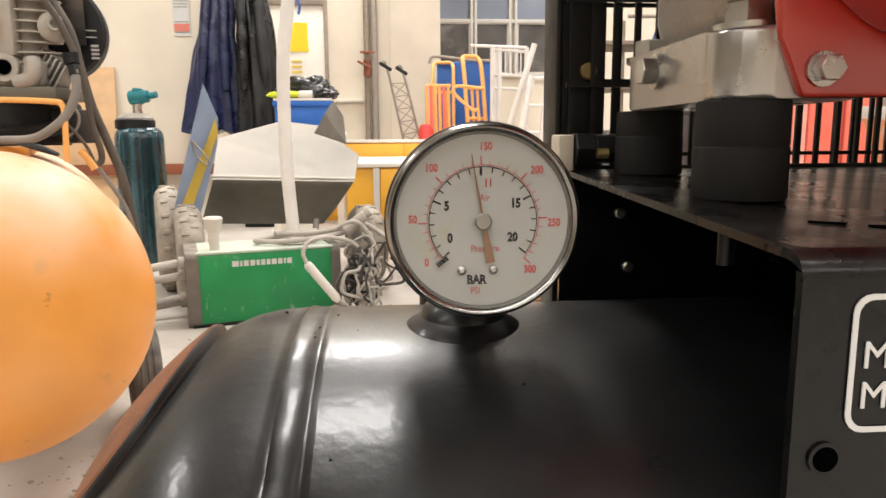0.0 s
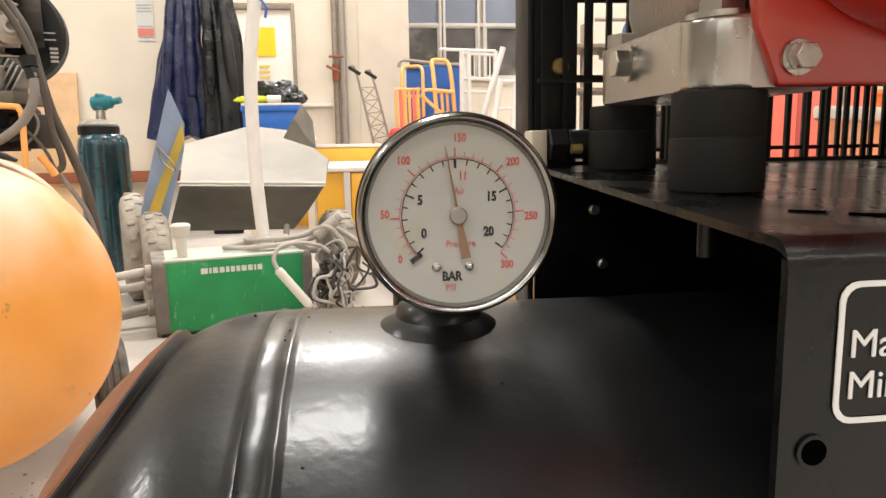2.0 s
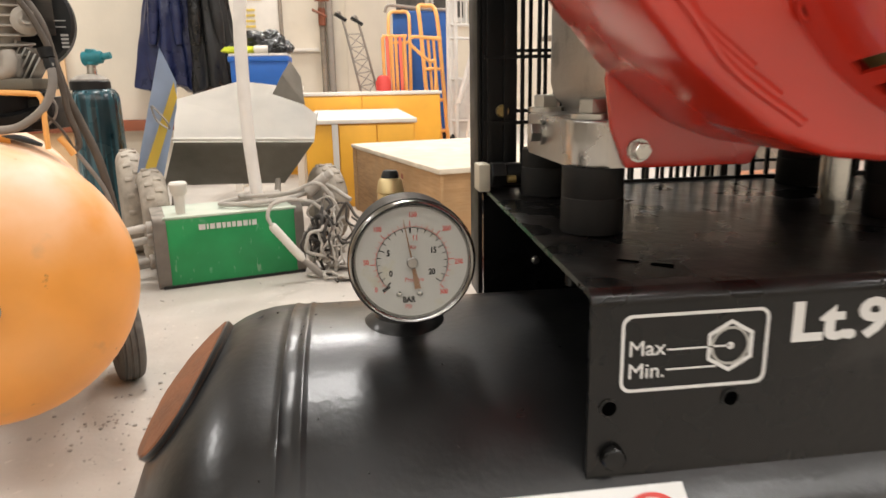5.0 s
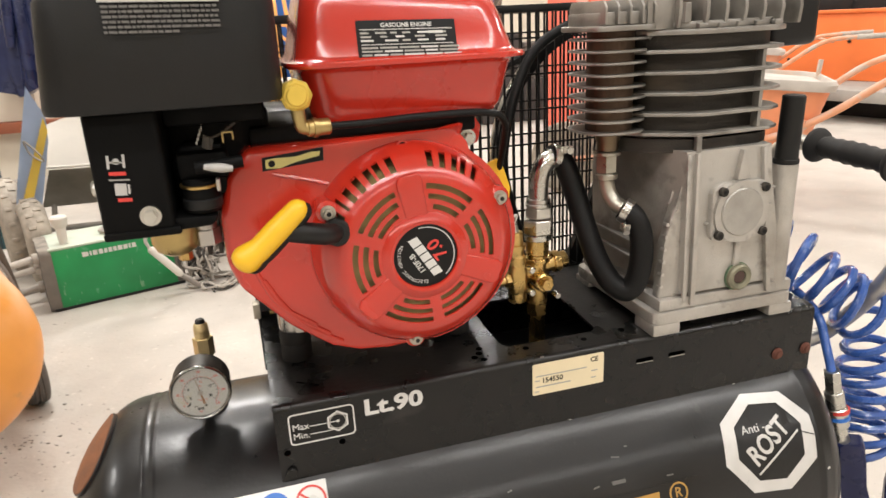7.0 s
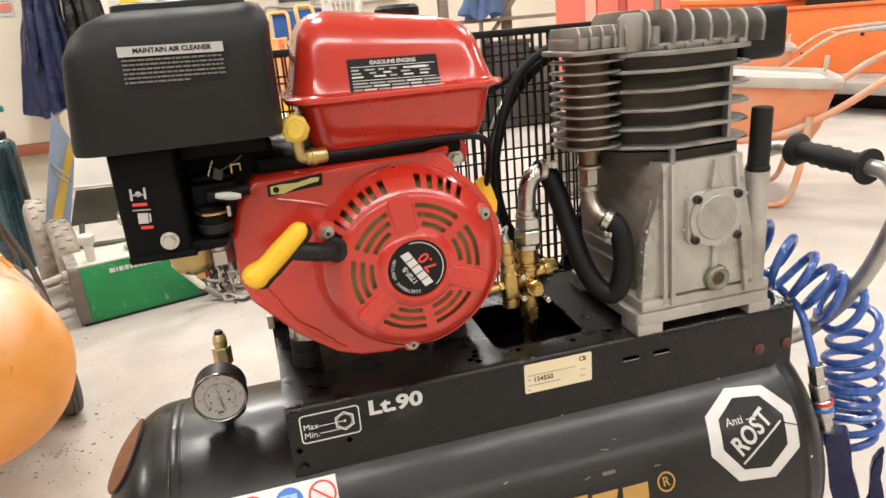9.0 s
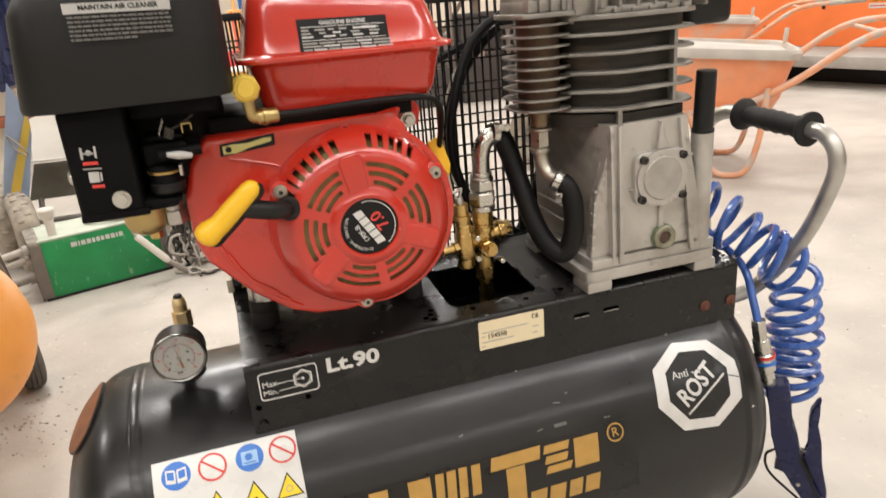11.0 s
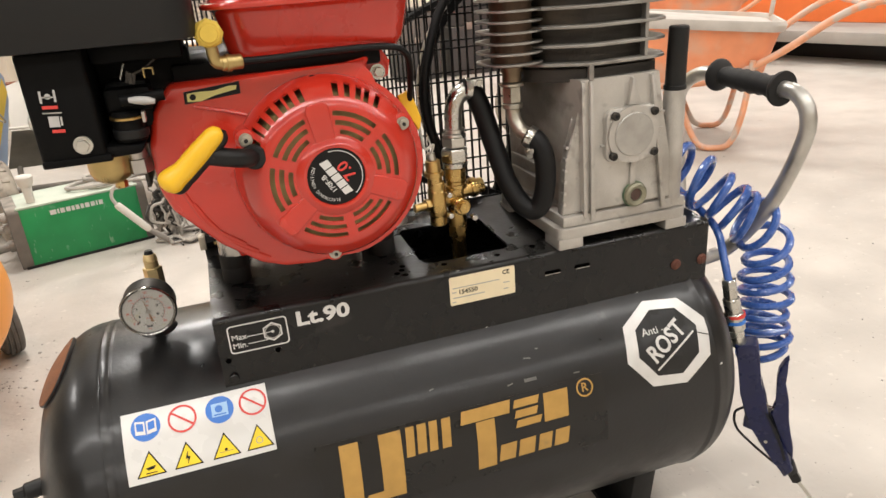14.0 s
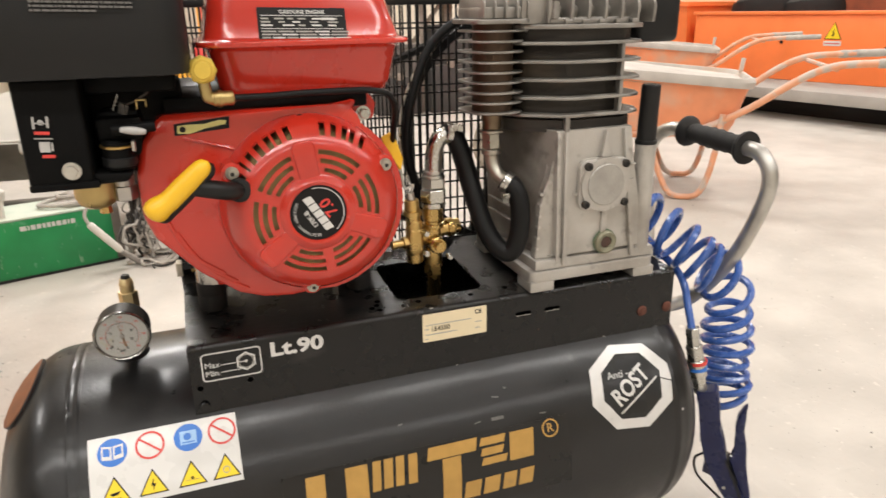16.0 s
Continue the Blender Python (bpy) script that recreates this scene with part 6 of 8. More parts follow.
part("drain_fitting", join(cyl((-0.036, 0.002, 0.745), (-0.036, 0.002, 0.711), 0.0105, seg=18, bev=0.002), hexnut((-0.036, 0.002, 0.724), (-0.036, 0.002, 0.708), 0.0128)), M_ALUS, eng, "pale metal drain fitting")
# yellow switch paddle beside the starter cover
part("yellow_paddle", prism([(-0.009, 0.02), (0.004, 0.024), (0.010, 0.012), (0.015, -0.012), (0.012, -0.024), (0.008, -0.027), (0.005, -0.012), (-0.004, -0.006)], front(0.2725, 0.045, 0.728, 6), 0.006, 0.0015), M_YEL, eng, "yellow plastic paddle")
part("paddle_arm", box(0.255, 0.272, 0.040, 0.05, 0.715, 0.725, 0.002), M_BLACKP, eng)

# ---- compressor pump ----
pump = thing("compressor_pump", 0.555, 0.09, DECK, "two-cylinder cast metal compressor pump bolted on the deck", "pump")
base = part("pump_base", join(prism(rrect(0.205, 0.205, 0.014, 4, 0.556, 0.098), Matrix.Translation((0, 0, 0.5345)), 0.0165, 0.003),
                              *[box(x0, x1, y0, y1, DECK, 0.536, 0.003) for x0, x1 in ((0.454, 0.492), (0.622, 0.658)) for y0, y1 in ((-0.004, 0.04), (0.16, 0.20))]), M_ALU, pump, "cast aluminium base flange")
case = bmesh.new()
lv = [(0.550, 0.480, 0.648, 0.006), (0.570, 0.483, 0.645, 0.006), (0.5705, 0.493, 0.641, 0.0), (0.60, 0.492, 0.632, 0.0), (0.70, 0.489, 0.610, 0.0), (0.744, 0.488, 0.603, 0.0)]
loops = []
for z, xa, xb, y0 in lv:
    bulge = 0.050 * math.sin(math.pi * min(1, max(0, (z - 0.53) / 0.24)))
    loops.append([(xa, y0, z), (xb, y0, z), (xb + 0.004, y0 + 0.02, z), (xb + 0.004, 0.17, z), (xb - 0.02, 0.195, z), (xa, 0.195, z), (xa - 0.015 - bulge * 0.3, 0.17, z), (xa - 0.012 - bulge * 0.3, 0.12, z), (xa - 0.006, 0.04, z)])
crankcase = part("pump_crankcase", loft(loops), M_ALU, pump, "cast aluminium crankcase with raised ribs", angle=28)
part("case_plinth", box(0.462, 0.655, -0.0015, 0.19, 0.551, 0.5665, 0.003), M_ALU, crankcase)
for xa, xb in ((0.5005, 0.505), (0.590, 0.616)):
    part("case_rib", prism([(xa - 0.002, 0.742), (xa + 0.003, 0.742), (xb + 0.004, 0.556), (xb - 0.003, 0.556)], front(0, 0.002, 0), 0.008, 0.001), M_ALU, crankcase)
part("case_flare", prism([(0.503, 0.738), (0.497, 0.738), (0.491, 0.704), (0.482, 0.680), (0.474, 0.660), (0.4695, 0.635), (0.467, 0.600), (0.464, 0.566), (0.503, 0.566)], front(0, 0.020, 0), 0.014, 0.004, 3), M_ALU, crankcase)
part("case_rib", prism([(0.488, 0.742), (0.493, 0.742), (0.499, 0.56), (0.493, 0.56)], front(0, 0.002, 0), 0.005, 0.001), M_ALU, crankcase)
for z in (0.60, 0.62):
    part("side_rib", box(0.462, 0.48, 0.06, 0.165, z, z + 0.003, 0.001), M_ALU, crankcase)
part("case_spike", prism([(0.5545, 0.706), (0.558, 0.726), (0.560, 0.741), (0.5625, 0.741), (0.566, 0.726), (0.5735, 0.706)], front(0, 0.002, 0), 0.009, 0.0015), M_ALU, crankcase)
for k in range(7):
    part("casting_pip", cyl((0.4672 + 0.0008 * k + (0.012 if k == 6 else 0), 0.012, 0.582 + 0.0155 * k), (0.4672 + 0.0008 * k + (0.012 if k == 6 else 0), 0.004, 0.582 + 0.0155 * k), 0.0022, seg=8), M_ALUS, crankcase)
for x0, x1, z0, z1 in ((0.517, 0.531, 0.655, 0.658), (0.603, 0.612, 0.668, 0.671), (0.605, 0.6125, 0.690, 0.693)):
    part("casting_rib", box(x0, x1, -0.004, 0.002, z0, z1, 0.001), M_ALU, crankcase)
cap = part("bearing_cap", join(prism(rrect(0.078, 0.072, 0.014, 4, 0.5605, 0.6685), front(0, 0.003, 0), 0.011, 0.003), prism([(x, z) for x, z in circle_pts(0.0375, 40, 0.5605, 0.6685)], front(0, 0.002, 0), 0.014, 0.002)), M_ALU, crankcase, "square bearing cap with a round boss")
part("cap_disc", cyl((0.5605, -0.0105, 0.6685), (0.5605, -0.0140, 0.6685), 0.0290, seg=40, bev=0.0012), mat("worn_cap", (0.40, 0.385, 0.355), 0.48, 0.65, 0.2, 40, 0.4, 300), crankcase)
for bx, bz in ((0.532, 0.6955), (0.590, 0.6955), (0.5915, 0.6415), (0.530, 0.643)):
    part("cap_screw", join(cyl((bx, -0.009, bz), (bx, -0.0155, bz), 0.0055, seg=16, bev=0.0008)), M_ALUD, crankcase)
    part("screw_socket", prism(circle_pts(0.0026, 6), front(bx, -0.0155, bz), 0.0004), M_BLKP, crankcase)
part("oil_channel", box(0.562, 0.571, -0.004, 0.003, 0.595, 0.635, 0.002), M_ALU, crankcase)
part("oil_sight_glass", lathe([(0.0, 0.003), (0.008, 0.003), (0.009, 0.007), (0.014, 0.009), (0.0165, 0.007), (0.017, 0.0)][::-1], (0.5705, 0.0, 0.5825), (0, -1, 0), 32), mat("sight_ring", (0.25, 0.24, 0.17), 0.45, 0.6, 0.2, 60, 0.1), crankcase, "dull green-ringed oil sight glass")
part("sight_gasket", lathe([(0.0165, 0.0), (0.0180, 0.001), (0.0180, 0.0025), (0.0165, 0.003)], (0.5705, 0.0005, 0.5825), (0, -1, 0), 32), mat("green_gasket", (0.075, 0.13, 0.07), 0.6, 0, 0.1, 60, 0), crankcase)
part("sight_centre", cyl((0.5705, -0.002, 0.5825), (0.5705, -0.0055, 0.5825), 0.0078, seg=24), mat("dark_oil", (0.05, 0.02, 0.012), 0.1, 0, 0.2, 60, 0), crankcase)
rod = part("breather_tube", tube([(0.637, 0.012, 0.556), (0.6355, 0.010, 0.64), (0.634, 0.008, 0.716)], 0.0148, 24), M_ALU, pump, "upright cast tube with a black breather")
part("breather", join(cyl((0.634, 0.008, 0.7155), (0.634, 0.008, 0.722), 0.0150, seg=24, bev=0.001), cyl((0.634, 0.008, 0.720), (0.6345, 0.006, 0.797), 0.0134, 0.0130, 24, 0.0015)), M_BLACKP, rod, "black plastic breather")

# large cylinder: five broad fins round a dark barrel
FO = [(0.432, 0.065), (0.452, 0.035), (0.497, 0.001), (0.512, -0.003), (0.598, 0.001), (0.618, 0.012), (0.632, 0.04), (0.634, 0.14), (0.612, 0.172), (0.47, 0.172), (0.438, 0.14)]


def scaled(pts, k, cx=0.535, cy=0.088):
    return [(cx + (x - cx) * k, cy + (y - cy) * k) for x, y in pts]


# dark barrel: its iron colour also carries the shade between the fins
cylb = part("barrel", prism(scaled(FO, 0.80), Matrix.Translation((0, 0, 0.742)), 0.135), M_ALUD, pump, "finned cast cylinder, its dark iron deepened for the shaded gaps")
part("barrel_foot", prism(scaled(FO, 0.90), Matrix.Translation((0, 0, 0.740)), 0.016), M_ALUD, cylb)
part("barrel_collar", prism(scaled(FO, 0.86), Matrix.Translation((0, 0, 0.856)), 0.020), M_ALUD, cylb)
for k, z in enumerate((0.7605, 0.783, 0.806, 0.829, 0.852)):
    part("fin", prism(FO, Matrix.Translation((0, 0, z)), 0.0042, 0.0012, 2), M_FIN, cylb)
part("fin_web", box(0.582, 0.5865, 0.003, 0.014, 0.765, 0.852), M_FIN, cylb)
part("flange_seam", box(0.5, 0.507, -0.001, 0.006, 0.742, 0.762, 0.001), M_FIN, cylb)
# cylinder head with upright fins
head = part("cylinder_head", join(prism(scaled(FO, 1.0), Matrix.Translation((0, 0, 0.8715)), 0.006, 0.0015), prism(scaled(FO, 0.90), Matrix.Translation((0, 0, 0.8775)), 0.008, 0.002), box(0.448, 0.625, 0.03, 0.15, 0.880, 0.900, 0.006)), M_FIN, pump, "cast cylinder head with upright fins")
for k in range(7):
    x = 0.480 + 0.0245 * k
    y0 = 0.006 if k else 0.02
    zt = 0.925 - 0.0015 * k
    pts = [(y0, 0.878), (y0 - 0.002, 0.895)] + [(y0 + 0.018 - 0.020 * math.cos(radians(q)), zt - 0.020 + 0.020 * math.sin(radians(q))) for q in range(0, 91, 15)] + [(0.145, zt), (0.158, zt - 0.006), (0.164, zt - 0.018), (0.164, 0.878)]
    part("head_fin", prism(pts, Matrix(((0, 0, 1, x), (1, 0, 0, 0), (0, 1, 0, 0), (0, 0, 0, 1))), 0.0042, 0.0012), M_FIN, head)
part("head_fin", prism([(0.446, 0.878), (0.446, 0.916), (0.452, 0.922), (0.476, 0.922), (0.484, 0.914), (0.484, 0.878)], front(0, 0.030, 0), 0.004, 0.001), M_FIN, head)
part("head_bolt", hexnut((0.490, 0.022, 0.884), (0.490, 0.022, 0.905), 0.007), M_FIN, head)
for k in range(5):
    part("fin_foot", box(0.497 + 0.0245 * k, 0.508 + 0.0245 * k, 0.004, 0.012, 0.8775, 0.883, 0.001), M_FIN, head)
# small high-pressure cylinder with round fins
sc = (0.4225, 0.062)
small = part("small_cylinder", cyl((sc[0], sc[1], 0.764), (sc[0], sc[1], 0.885), 0.027, seg=32), mat("browned_iron", (0.085, 0.055, 0.036), 0.5, 0.6, 0.35, 25, 0.3, 300), pump, "small finned high-pressure cylinder")
sf = rrect(0.076, 0.090, 0.030, 7, sc[0], sc[1] + 0.008)
for k in range(9):
    part("fin", prism(sf, Matrix.Translation((0, 0, 0.7665 + 0.0128 * k)), 0.0026, 0.0008), M_FIN, small)
sh_ = part("small_head", join(prism(rrect(0.080, 0.095, 0.014, 4, sc[0], sc[1] + 0.008), Matrix.Translation((0, 0, 0.8790)), 0.006, 0.0015), prism(rrect(0.062, 0.085, 0.008, 3, sc[0], sc[1] + 0.008), Matrix.Translation((0, 0, 0.885)), 0.014, 0.002)), M_FIN, pump, "small cast head with fins")
for k in range(5):
    x = sc[0] - 0.030 + 0.015 * k
    pts = [(0.022, 0.886), (0.022, 0.904), (0.028, 0.911), (0.10, 0.911), (0.106, 0.904), (0.106, 0.886)]
    part("head_fin", prism(pts, Matrix(((0, 0, 1, x), (1, 0, 0, 0), (0, 1, 0, 0), (0, 0, 0, 1))), 0.003, 0.0008), M_FIN, sh_)
part("link_pipe", tube(spline([(0.46, 0.05, 0.872), (0.475, 0.04, 0.89), (0.49, 0.045, 0.90)]), 0.008, 12), M_FIN, pump)
part("air_filter", join(box(0.655, 0.728, 0.075, 0.15, 0.848, 0.917, 0.010, 3), box(0.63, 0.66, 0.09, 0.14, 0.862, 0.90, 0.004)), M_BLACKP, pump, "black rounded air filter")
part("hose_up", tube(spline([(0.36, 0.175, 0.60), (0.34, 0.19, 0.70), (0.355, 0.20, 0.78), (0.39, 0.21, 0.85), (0.44, 0.205, 0.885), (0.50, 0.20, 0.895)]), 0.0068, 12), M_HOSE, pump)


# ---- orange compressor beside it ----
oc_ = thing("orange_compressor", -0.80, 1.05, 0.0, "dusty orange workshop compressor with pump and wheels", "air compressor")
OA = Vector((-0.573, 0.623, 0.337))                 # middle of the near domed end
OD = Vector((-0.42, 0.907, 0.0)).normalized()       # along the tank, away
OS = Vector((OD.y, -OD.x, 0))                       # to its side
OR_ = 0.202
pr = [(0.0, 0.0)]
for k in range(1, 13):
    a = radians(90 * k / 12)
    pr.append((OR_ * math.sin(a) ** 0.85, 0.125 * (1 - math.cos(a))))
pr += [(OR_, 0.16), (OR_ + 0.002, 0.165), (OR_, 0.17), (OR_, 0.92)]
for k in range(11, -1, -1):
    a = radians(90 * k / 12)
    pr.append((OR_ * math.sin(a) ** 0.85, 0.92 + 0.11 * math.cos(a)))
part("tank", lathe(pr, OA, OD, 64), M_ORTANK, oc_, "orange painted tank, dusty on top")
part("end_plug", join(cyl(OA + OD * 0.012, OA - OD * 0.006, 0.0165, seg=24, bev=0.002), hexnut(OA - OD * 0.005, OA - OD * 0.016, 0.0105)), M_STEEL, oc_, "zinc-plated end plug")


def oloc(s, side, z):
    """A place beside the orange tank: along it, to its side, and up."""
    p = OA + OD * s + OS * side
    return Vector((p.x, p.y, z))


for side in (-0.215, 0.215):
    c = oloc(0.52, side * 0.98, 0.098)
    wh = part("wheel", lathe([(0.055, -0.022), (0.080, -0.027), (0.091, -0.023), (0.0955, -0.017), (0.0935, -0.0155), (0.0935, -0.0135), (0.0968, -0.012), (0.0972, -0.006), (0.0945, -0.0045), (0.0945, -0.0015), (0.0978, 0.0), (0.0976, 0.006), (0.0945, 0.0075), (0.0945, 0.010), (0.0965, 0.0115), (0.0955, 0.017), (0.091, 0.023), (0.080, 0.027), (0.055, 0.022), (0.05, 0.0), (0.055, -0.022)], c, OS, 48), M_DUSTYRUB, oc_, "dusty grey grooved rubber wheel")
    part("wheel_disc", lathe([(0, -0.012), (0.05, -0.016), (0.057, -0.02), (0.057, 0.02), (0.05, 0.016), (0, 0.012)], c, OS, 28), M_DUSTGREY, wh)
part("axle", cyl(oloc(0.52, -0.22, 0.098), oloc(0.52, 0.22, 0.098), 0.009, seg=14), M_DUSTGREY, oc_)
for s in (0.52, 0.90):
    part("leg", moved(box(-0.012, 0.012, -0.15, 0.15, 0.095 if s < 0.6 else 0.0, 0.19, 0.003), Matrix.Translation(Vector((*oloc(s, 0, 0)[:2], 0))) @ Matrix.Rotation(math.atan2(OD.y, OD.x), 4, "Z")), M_DUSTGREY, oc_)
# saddle plate, bracket, motor and pump
om = Matrix.Translation(Vector((*oloc(0, 0, 0)[:2], 0))) @ Matrix.Rotation(math.atan2(OD.y, OD.x), 4, "Z")
part("saddle", moved(box(0.26, 0.80, -0.06, 0.13, 0.528, 0.545, 0.003), om), M_ORTANK, oc_)
part("bracket", join(tube(spline([(-0.72, 0.875, 0.605), (-0.648, 0.862, 0.609), (-0.575, 0.860, 0.606), (-0.566, 0.860, 0.602), (-0.563, 0.860, 0.592), (-0.564, 0.860, 0.560), (-0.565, 0.860, 0.522)], 5), 0.0042, 10), tube([(-0.556, 0.885, 0.538), (-0.546, 0.887, 0.524), (-0.540, 0.890, 0.510)], 0.0055, 10)), M_OTUBE, oc_, "orange bent bar bracket")
# motor and belt cover behind the pump
motor = part("motor", join(lathe([(0, 0), (0.05, 0.0), (0.062, 0.012), (0.065, 0.03), (0.065, 0.19), (0.055, 0.21), (0, 0.21)], (-0.70, 1.04, 0.655), OD, 28), box(-0.735, -0.580, 0.935, 1.02, 0.548, 0.600, 0.004)), M_BLACKM, oc_, "black motor under the belt cover")
for k in range(6):
    part("motor_fin", moved(box(-0.0016, 0.0016, -0.020, 0.020, -0.022, 0.022, 0.0006), Matrix.Translation((-0.624 + 0.0075 * k, 0.94 - 0.003 * k, 0.668 - 0.0052 * k)) @ Matrix.Rotation(radians(32), 4, "Y")), M_FIN, motor)
cover = part("belt_cover", lathe([(0, 0.0), (0.070, 0.0), (0.077, 0.003), (0.079, 0.008), (0.079, 0.040), (0.074, 0.046), (0, 0.046)], (-0.640, 1.03, 0.722), (0.25, -1, 0.04), 56), M_BLACKP, oc_, "round black plastic belt cover")
part("cover_panel", moved(box(-0.016, 0.016, -0.004, 0.0, -0.040, 0.045, 0.003), Matrix.Translation((-0.590, 0.978, 0.738)) @ Matrix.Rotation(radians(14), 4, "Z")), M_ALUD, cover, "grey square panel")
for k in range(4):
    part("cover_slot", moved(box(-0.0055, 0.0055, -0.003, 0.0, -0.0017, 0.0017), Matrix.Translation((-0.5655, 0.990, 0.699 - 0.0062 * k)) @ Matrix.Rotation(radians(14), 4, "Z")), M_HEADER, cover)
for k in range(2):
    part("cover_mark", moved(box(-0.010, 0.006, -0.003, 0.0, -0.0008, 0.0008), Matrix.Translation((-0.567, 0.988, 0.722 - 0.010 * k)) @ Matrix.Rotation(radians(14), 4, "Z")), M_HEADER, cover)
# finned pump cylinder with its head, crankcase and bearing cap
M_PUMPG = mat("dusty_pump_casting", (0.36, 0.325, 0.28), 0.62, 0.35, 0.2, 24, 0.35, 260, dust=0.5, dust_col=(0.44, 0.40, 0.34), dust_lo=0.0)
pump2 = part("pump_barrel", join(cyl((-0.640, 0.935, 0.628), (-0.632, 0.935, 0.80), 0.024, seg=28), box(-0.672, -0.637, 0.890, 0.960, 0.672, 0.80, 0.006)), M_PUMPG, oc_, "dusty grey cast pump cylinder")
for k in range(9):
    z = 0.668 + 0.0148 * k
    part("pump_fin", lathe([(0.018, -0.0012), (0.0405, -0.0020), (0.0425, -0.0004), (0.0420, 0.0014), (0.018, 0.0026)], (-0.638 + 0.0006 * k, 0.940, z), (0.03, -0.10, 1), 36), M_PUMPG, pump2)
part("head_flange", join(lathe([(0, 0), (0.020, 0), (0.0225, 0.003), (0.0225, 0.012), (0.014, 0.020), (0, 0.020)], (-0.596, 0.928, 0.716), (0.5, -1, 0.1), 28), lathe([(0.006, 0), (0.010, 0), (0.010, 0.004), (0.006, 0.004)], (-0.587, 0.908, 0.719), (0.5, -1, 0.1), 20)), M_PUMPG, oc_, "round cast flange")
crk = part("crankcase", join(box(-0.69, -0.606, 0.90, 0.99, 0.628, 0.668, 0.010, 3), tube(spline([(-0.618, 0.897, 0.668), (-0.615, 0.893, 0.655), (-0.620, 0.892, 0.640), (-0.640, 0.893, 0.634)]), 0.0115, 16)), M_PUMPG, oc_, "dusty cast crankcase")
part("bearing_cap", lathe([(0, 0.0), (0.010, 0.0), (0.0115, 0.004), (0.0195, 0.004), (0.0215, 0.001), (0.0215, -0.02), (0, -0.02)], (-0.655, 0.893, 0.656), (0.1, -1, 0.05), 32), M_PUMPG, crk)
part("bearing_hole", cyl((-0.6545, 0.893, 0.656), (-0.654, 0.886, 0.6563), 0.0098, seg=24), M_HOLE, crk)
part("base_plate", box(-0.70, -0.583, 0.885, 0.99, 0.612, 0.629, 0.003), mat("olive_plate", (0.14, 0.125, 0.095), 0.7, 0.2, 0.2, 30, 0.2, dust=0.2), oc_, "olive-grey base plate")
part("label_box", join(box(-0.72, -0.668, 0.880, 0.93, 0.672, 0.80, 0.004)), M_PUMPG, oc_)
part("yellow_tag", box(-0.668, -0.655, 0.8765, 0.8795, 0.703, 0.735), M_YEL, oc_, "yellow label")
# black support ring between plate and tank
part("support_ring", join(lathe([(0.085, 0), (0.100, 0.0), (0.102, 0.006), (0.100, 0.020), (0.085, 0.020), (0.085, 0)], (-0.690, 0.965, 0.578), (0.05, -0.3, 1), 48), cyl((-0.690, 0.965, 0.545), (-0.690, 0.965, 0.608), 0.080, seg=36)), M_BLACKM, oc_, "black ring under the pump plate")
# black wedge laid on the tank for the slot's shadow under the saddle
part("saddle_slot_shadow", tube(spline([(-0.600, 0.80, 0.5475), (-0.575, 0.80, 0.543), (-0.548, 0.80, 0.533)]), [0.001 + 0.004 * math.sin(math.pi * min(1.0, k / 18)) for k in range(17)], 8), M_BLACKM, oc_)
# hoses and wires
part("outlet_pipe", tube(spline([(-0.70, 0.875, 0.550), (-0.654, 0.862, 0.553), (-0.608, 0.858, 0.555), (-0.575, 0.858, 0.573), (-0.556, 0.860, 0.594), (-0.545, 0.862, 0.622), (-0.546, 0.866, 0.650)]), 0.0062, 14), M_DUSTGREY, oc_, "grey bent outlet pipe")
part("pipe_nut", join(hexnut((-0.546, 0.866, 0.642), (-0.549, 0.868, 0.658), 0.0085), cyl((-0.549, 0.868, 0.658), (-0.552, 0.870, 0.672), 0.010, 0.012, 18)), M_BLACKM, oc_)
part("hose", tube(spline([(-0.625, 0.94, 0.800), (-0.607, 0.93, 0.773), (-0.591, 0.925, 0.747), (-0.571, 0.92, 0.709), (-0.560, 0.92, 0.652), (-0.551, 0.925, 0.602), (-0.535, 0.93, 0.551), (-0.518, 0.93, 0.499), (-0.508, 0.93, 0.442), (-0.500, 0.935, 0.36)]), 0.0066, 14), M_BRHOSE, oc_, "dusty brown-grey hose")
part("hose", tube(spline([(-0.615, 0.90, 0.80), (-0.593, 0.90, 0.750), (-0.577, 0.905, 0.718), (-0.559, 0.91, 0.664), (-0.551, 0.91, 0.617), (-0.547, 0.91, 0.576), (-0.538, 0.91, 0.540), (-0.538, 0.91, 0.522), (-0.546, 0.905, 0.516), (-0.553, 0.90, 0.522)]), 0.0048, 12), M_BRHOSE, oc_)
part("hose", tube(spline([(-0.552, 0.92, 0.517), (-0.532, 0.92, 0.487), (-0.510, 0.92, 0.445), (-0.498, 0.925, 0.38)]), 0.0036, 10), M_DUSTGREY, oc_)
part("wire", tube(spline([(-0.574, 0.88, 0.578), (-0.558, 0.88, 0.562), (-0.546, 0.885, 0.541), (-0.540, 0.89, 0.520)]), 0.0024, 8), M_BRHOSE, oc_)
part("wire", tube(spline([(-0.562, 0.88, 0.605), (-0.552, 0.88, 0.588), (-0.556, 0.88, 0.570), (-0.572, 0.885, 0.556)]), 0.0020, 8), M_DUSTGREY, oc_)

# ---- green welding machine ----
WA = Vector((-0.698, 1.858, 0.0))
WX = Vector((0.956, 0.292, 0)).normalized()
wm = Matrix.Translation(WA) @ Matrix.Rotation(math.atan2(WX.y, WX.x), 4, "Z")
weld = thing("welding_machine", -0.52, 2.0, 0.0, "green steel welding machine with dusty top, on the floor", "welder")
WL, WD, WH = 0.445, 0.225, 0.226
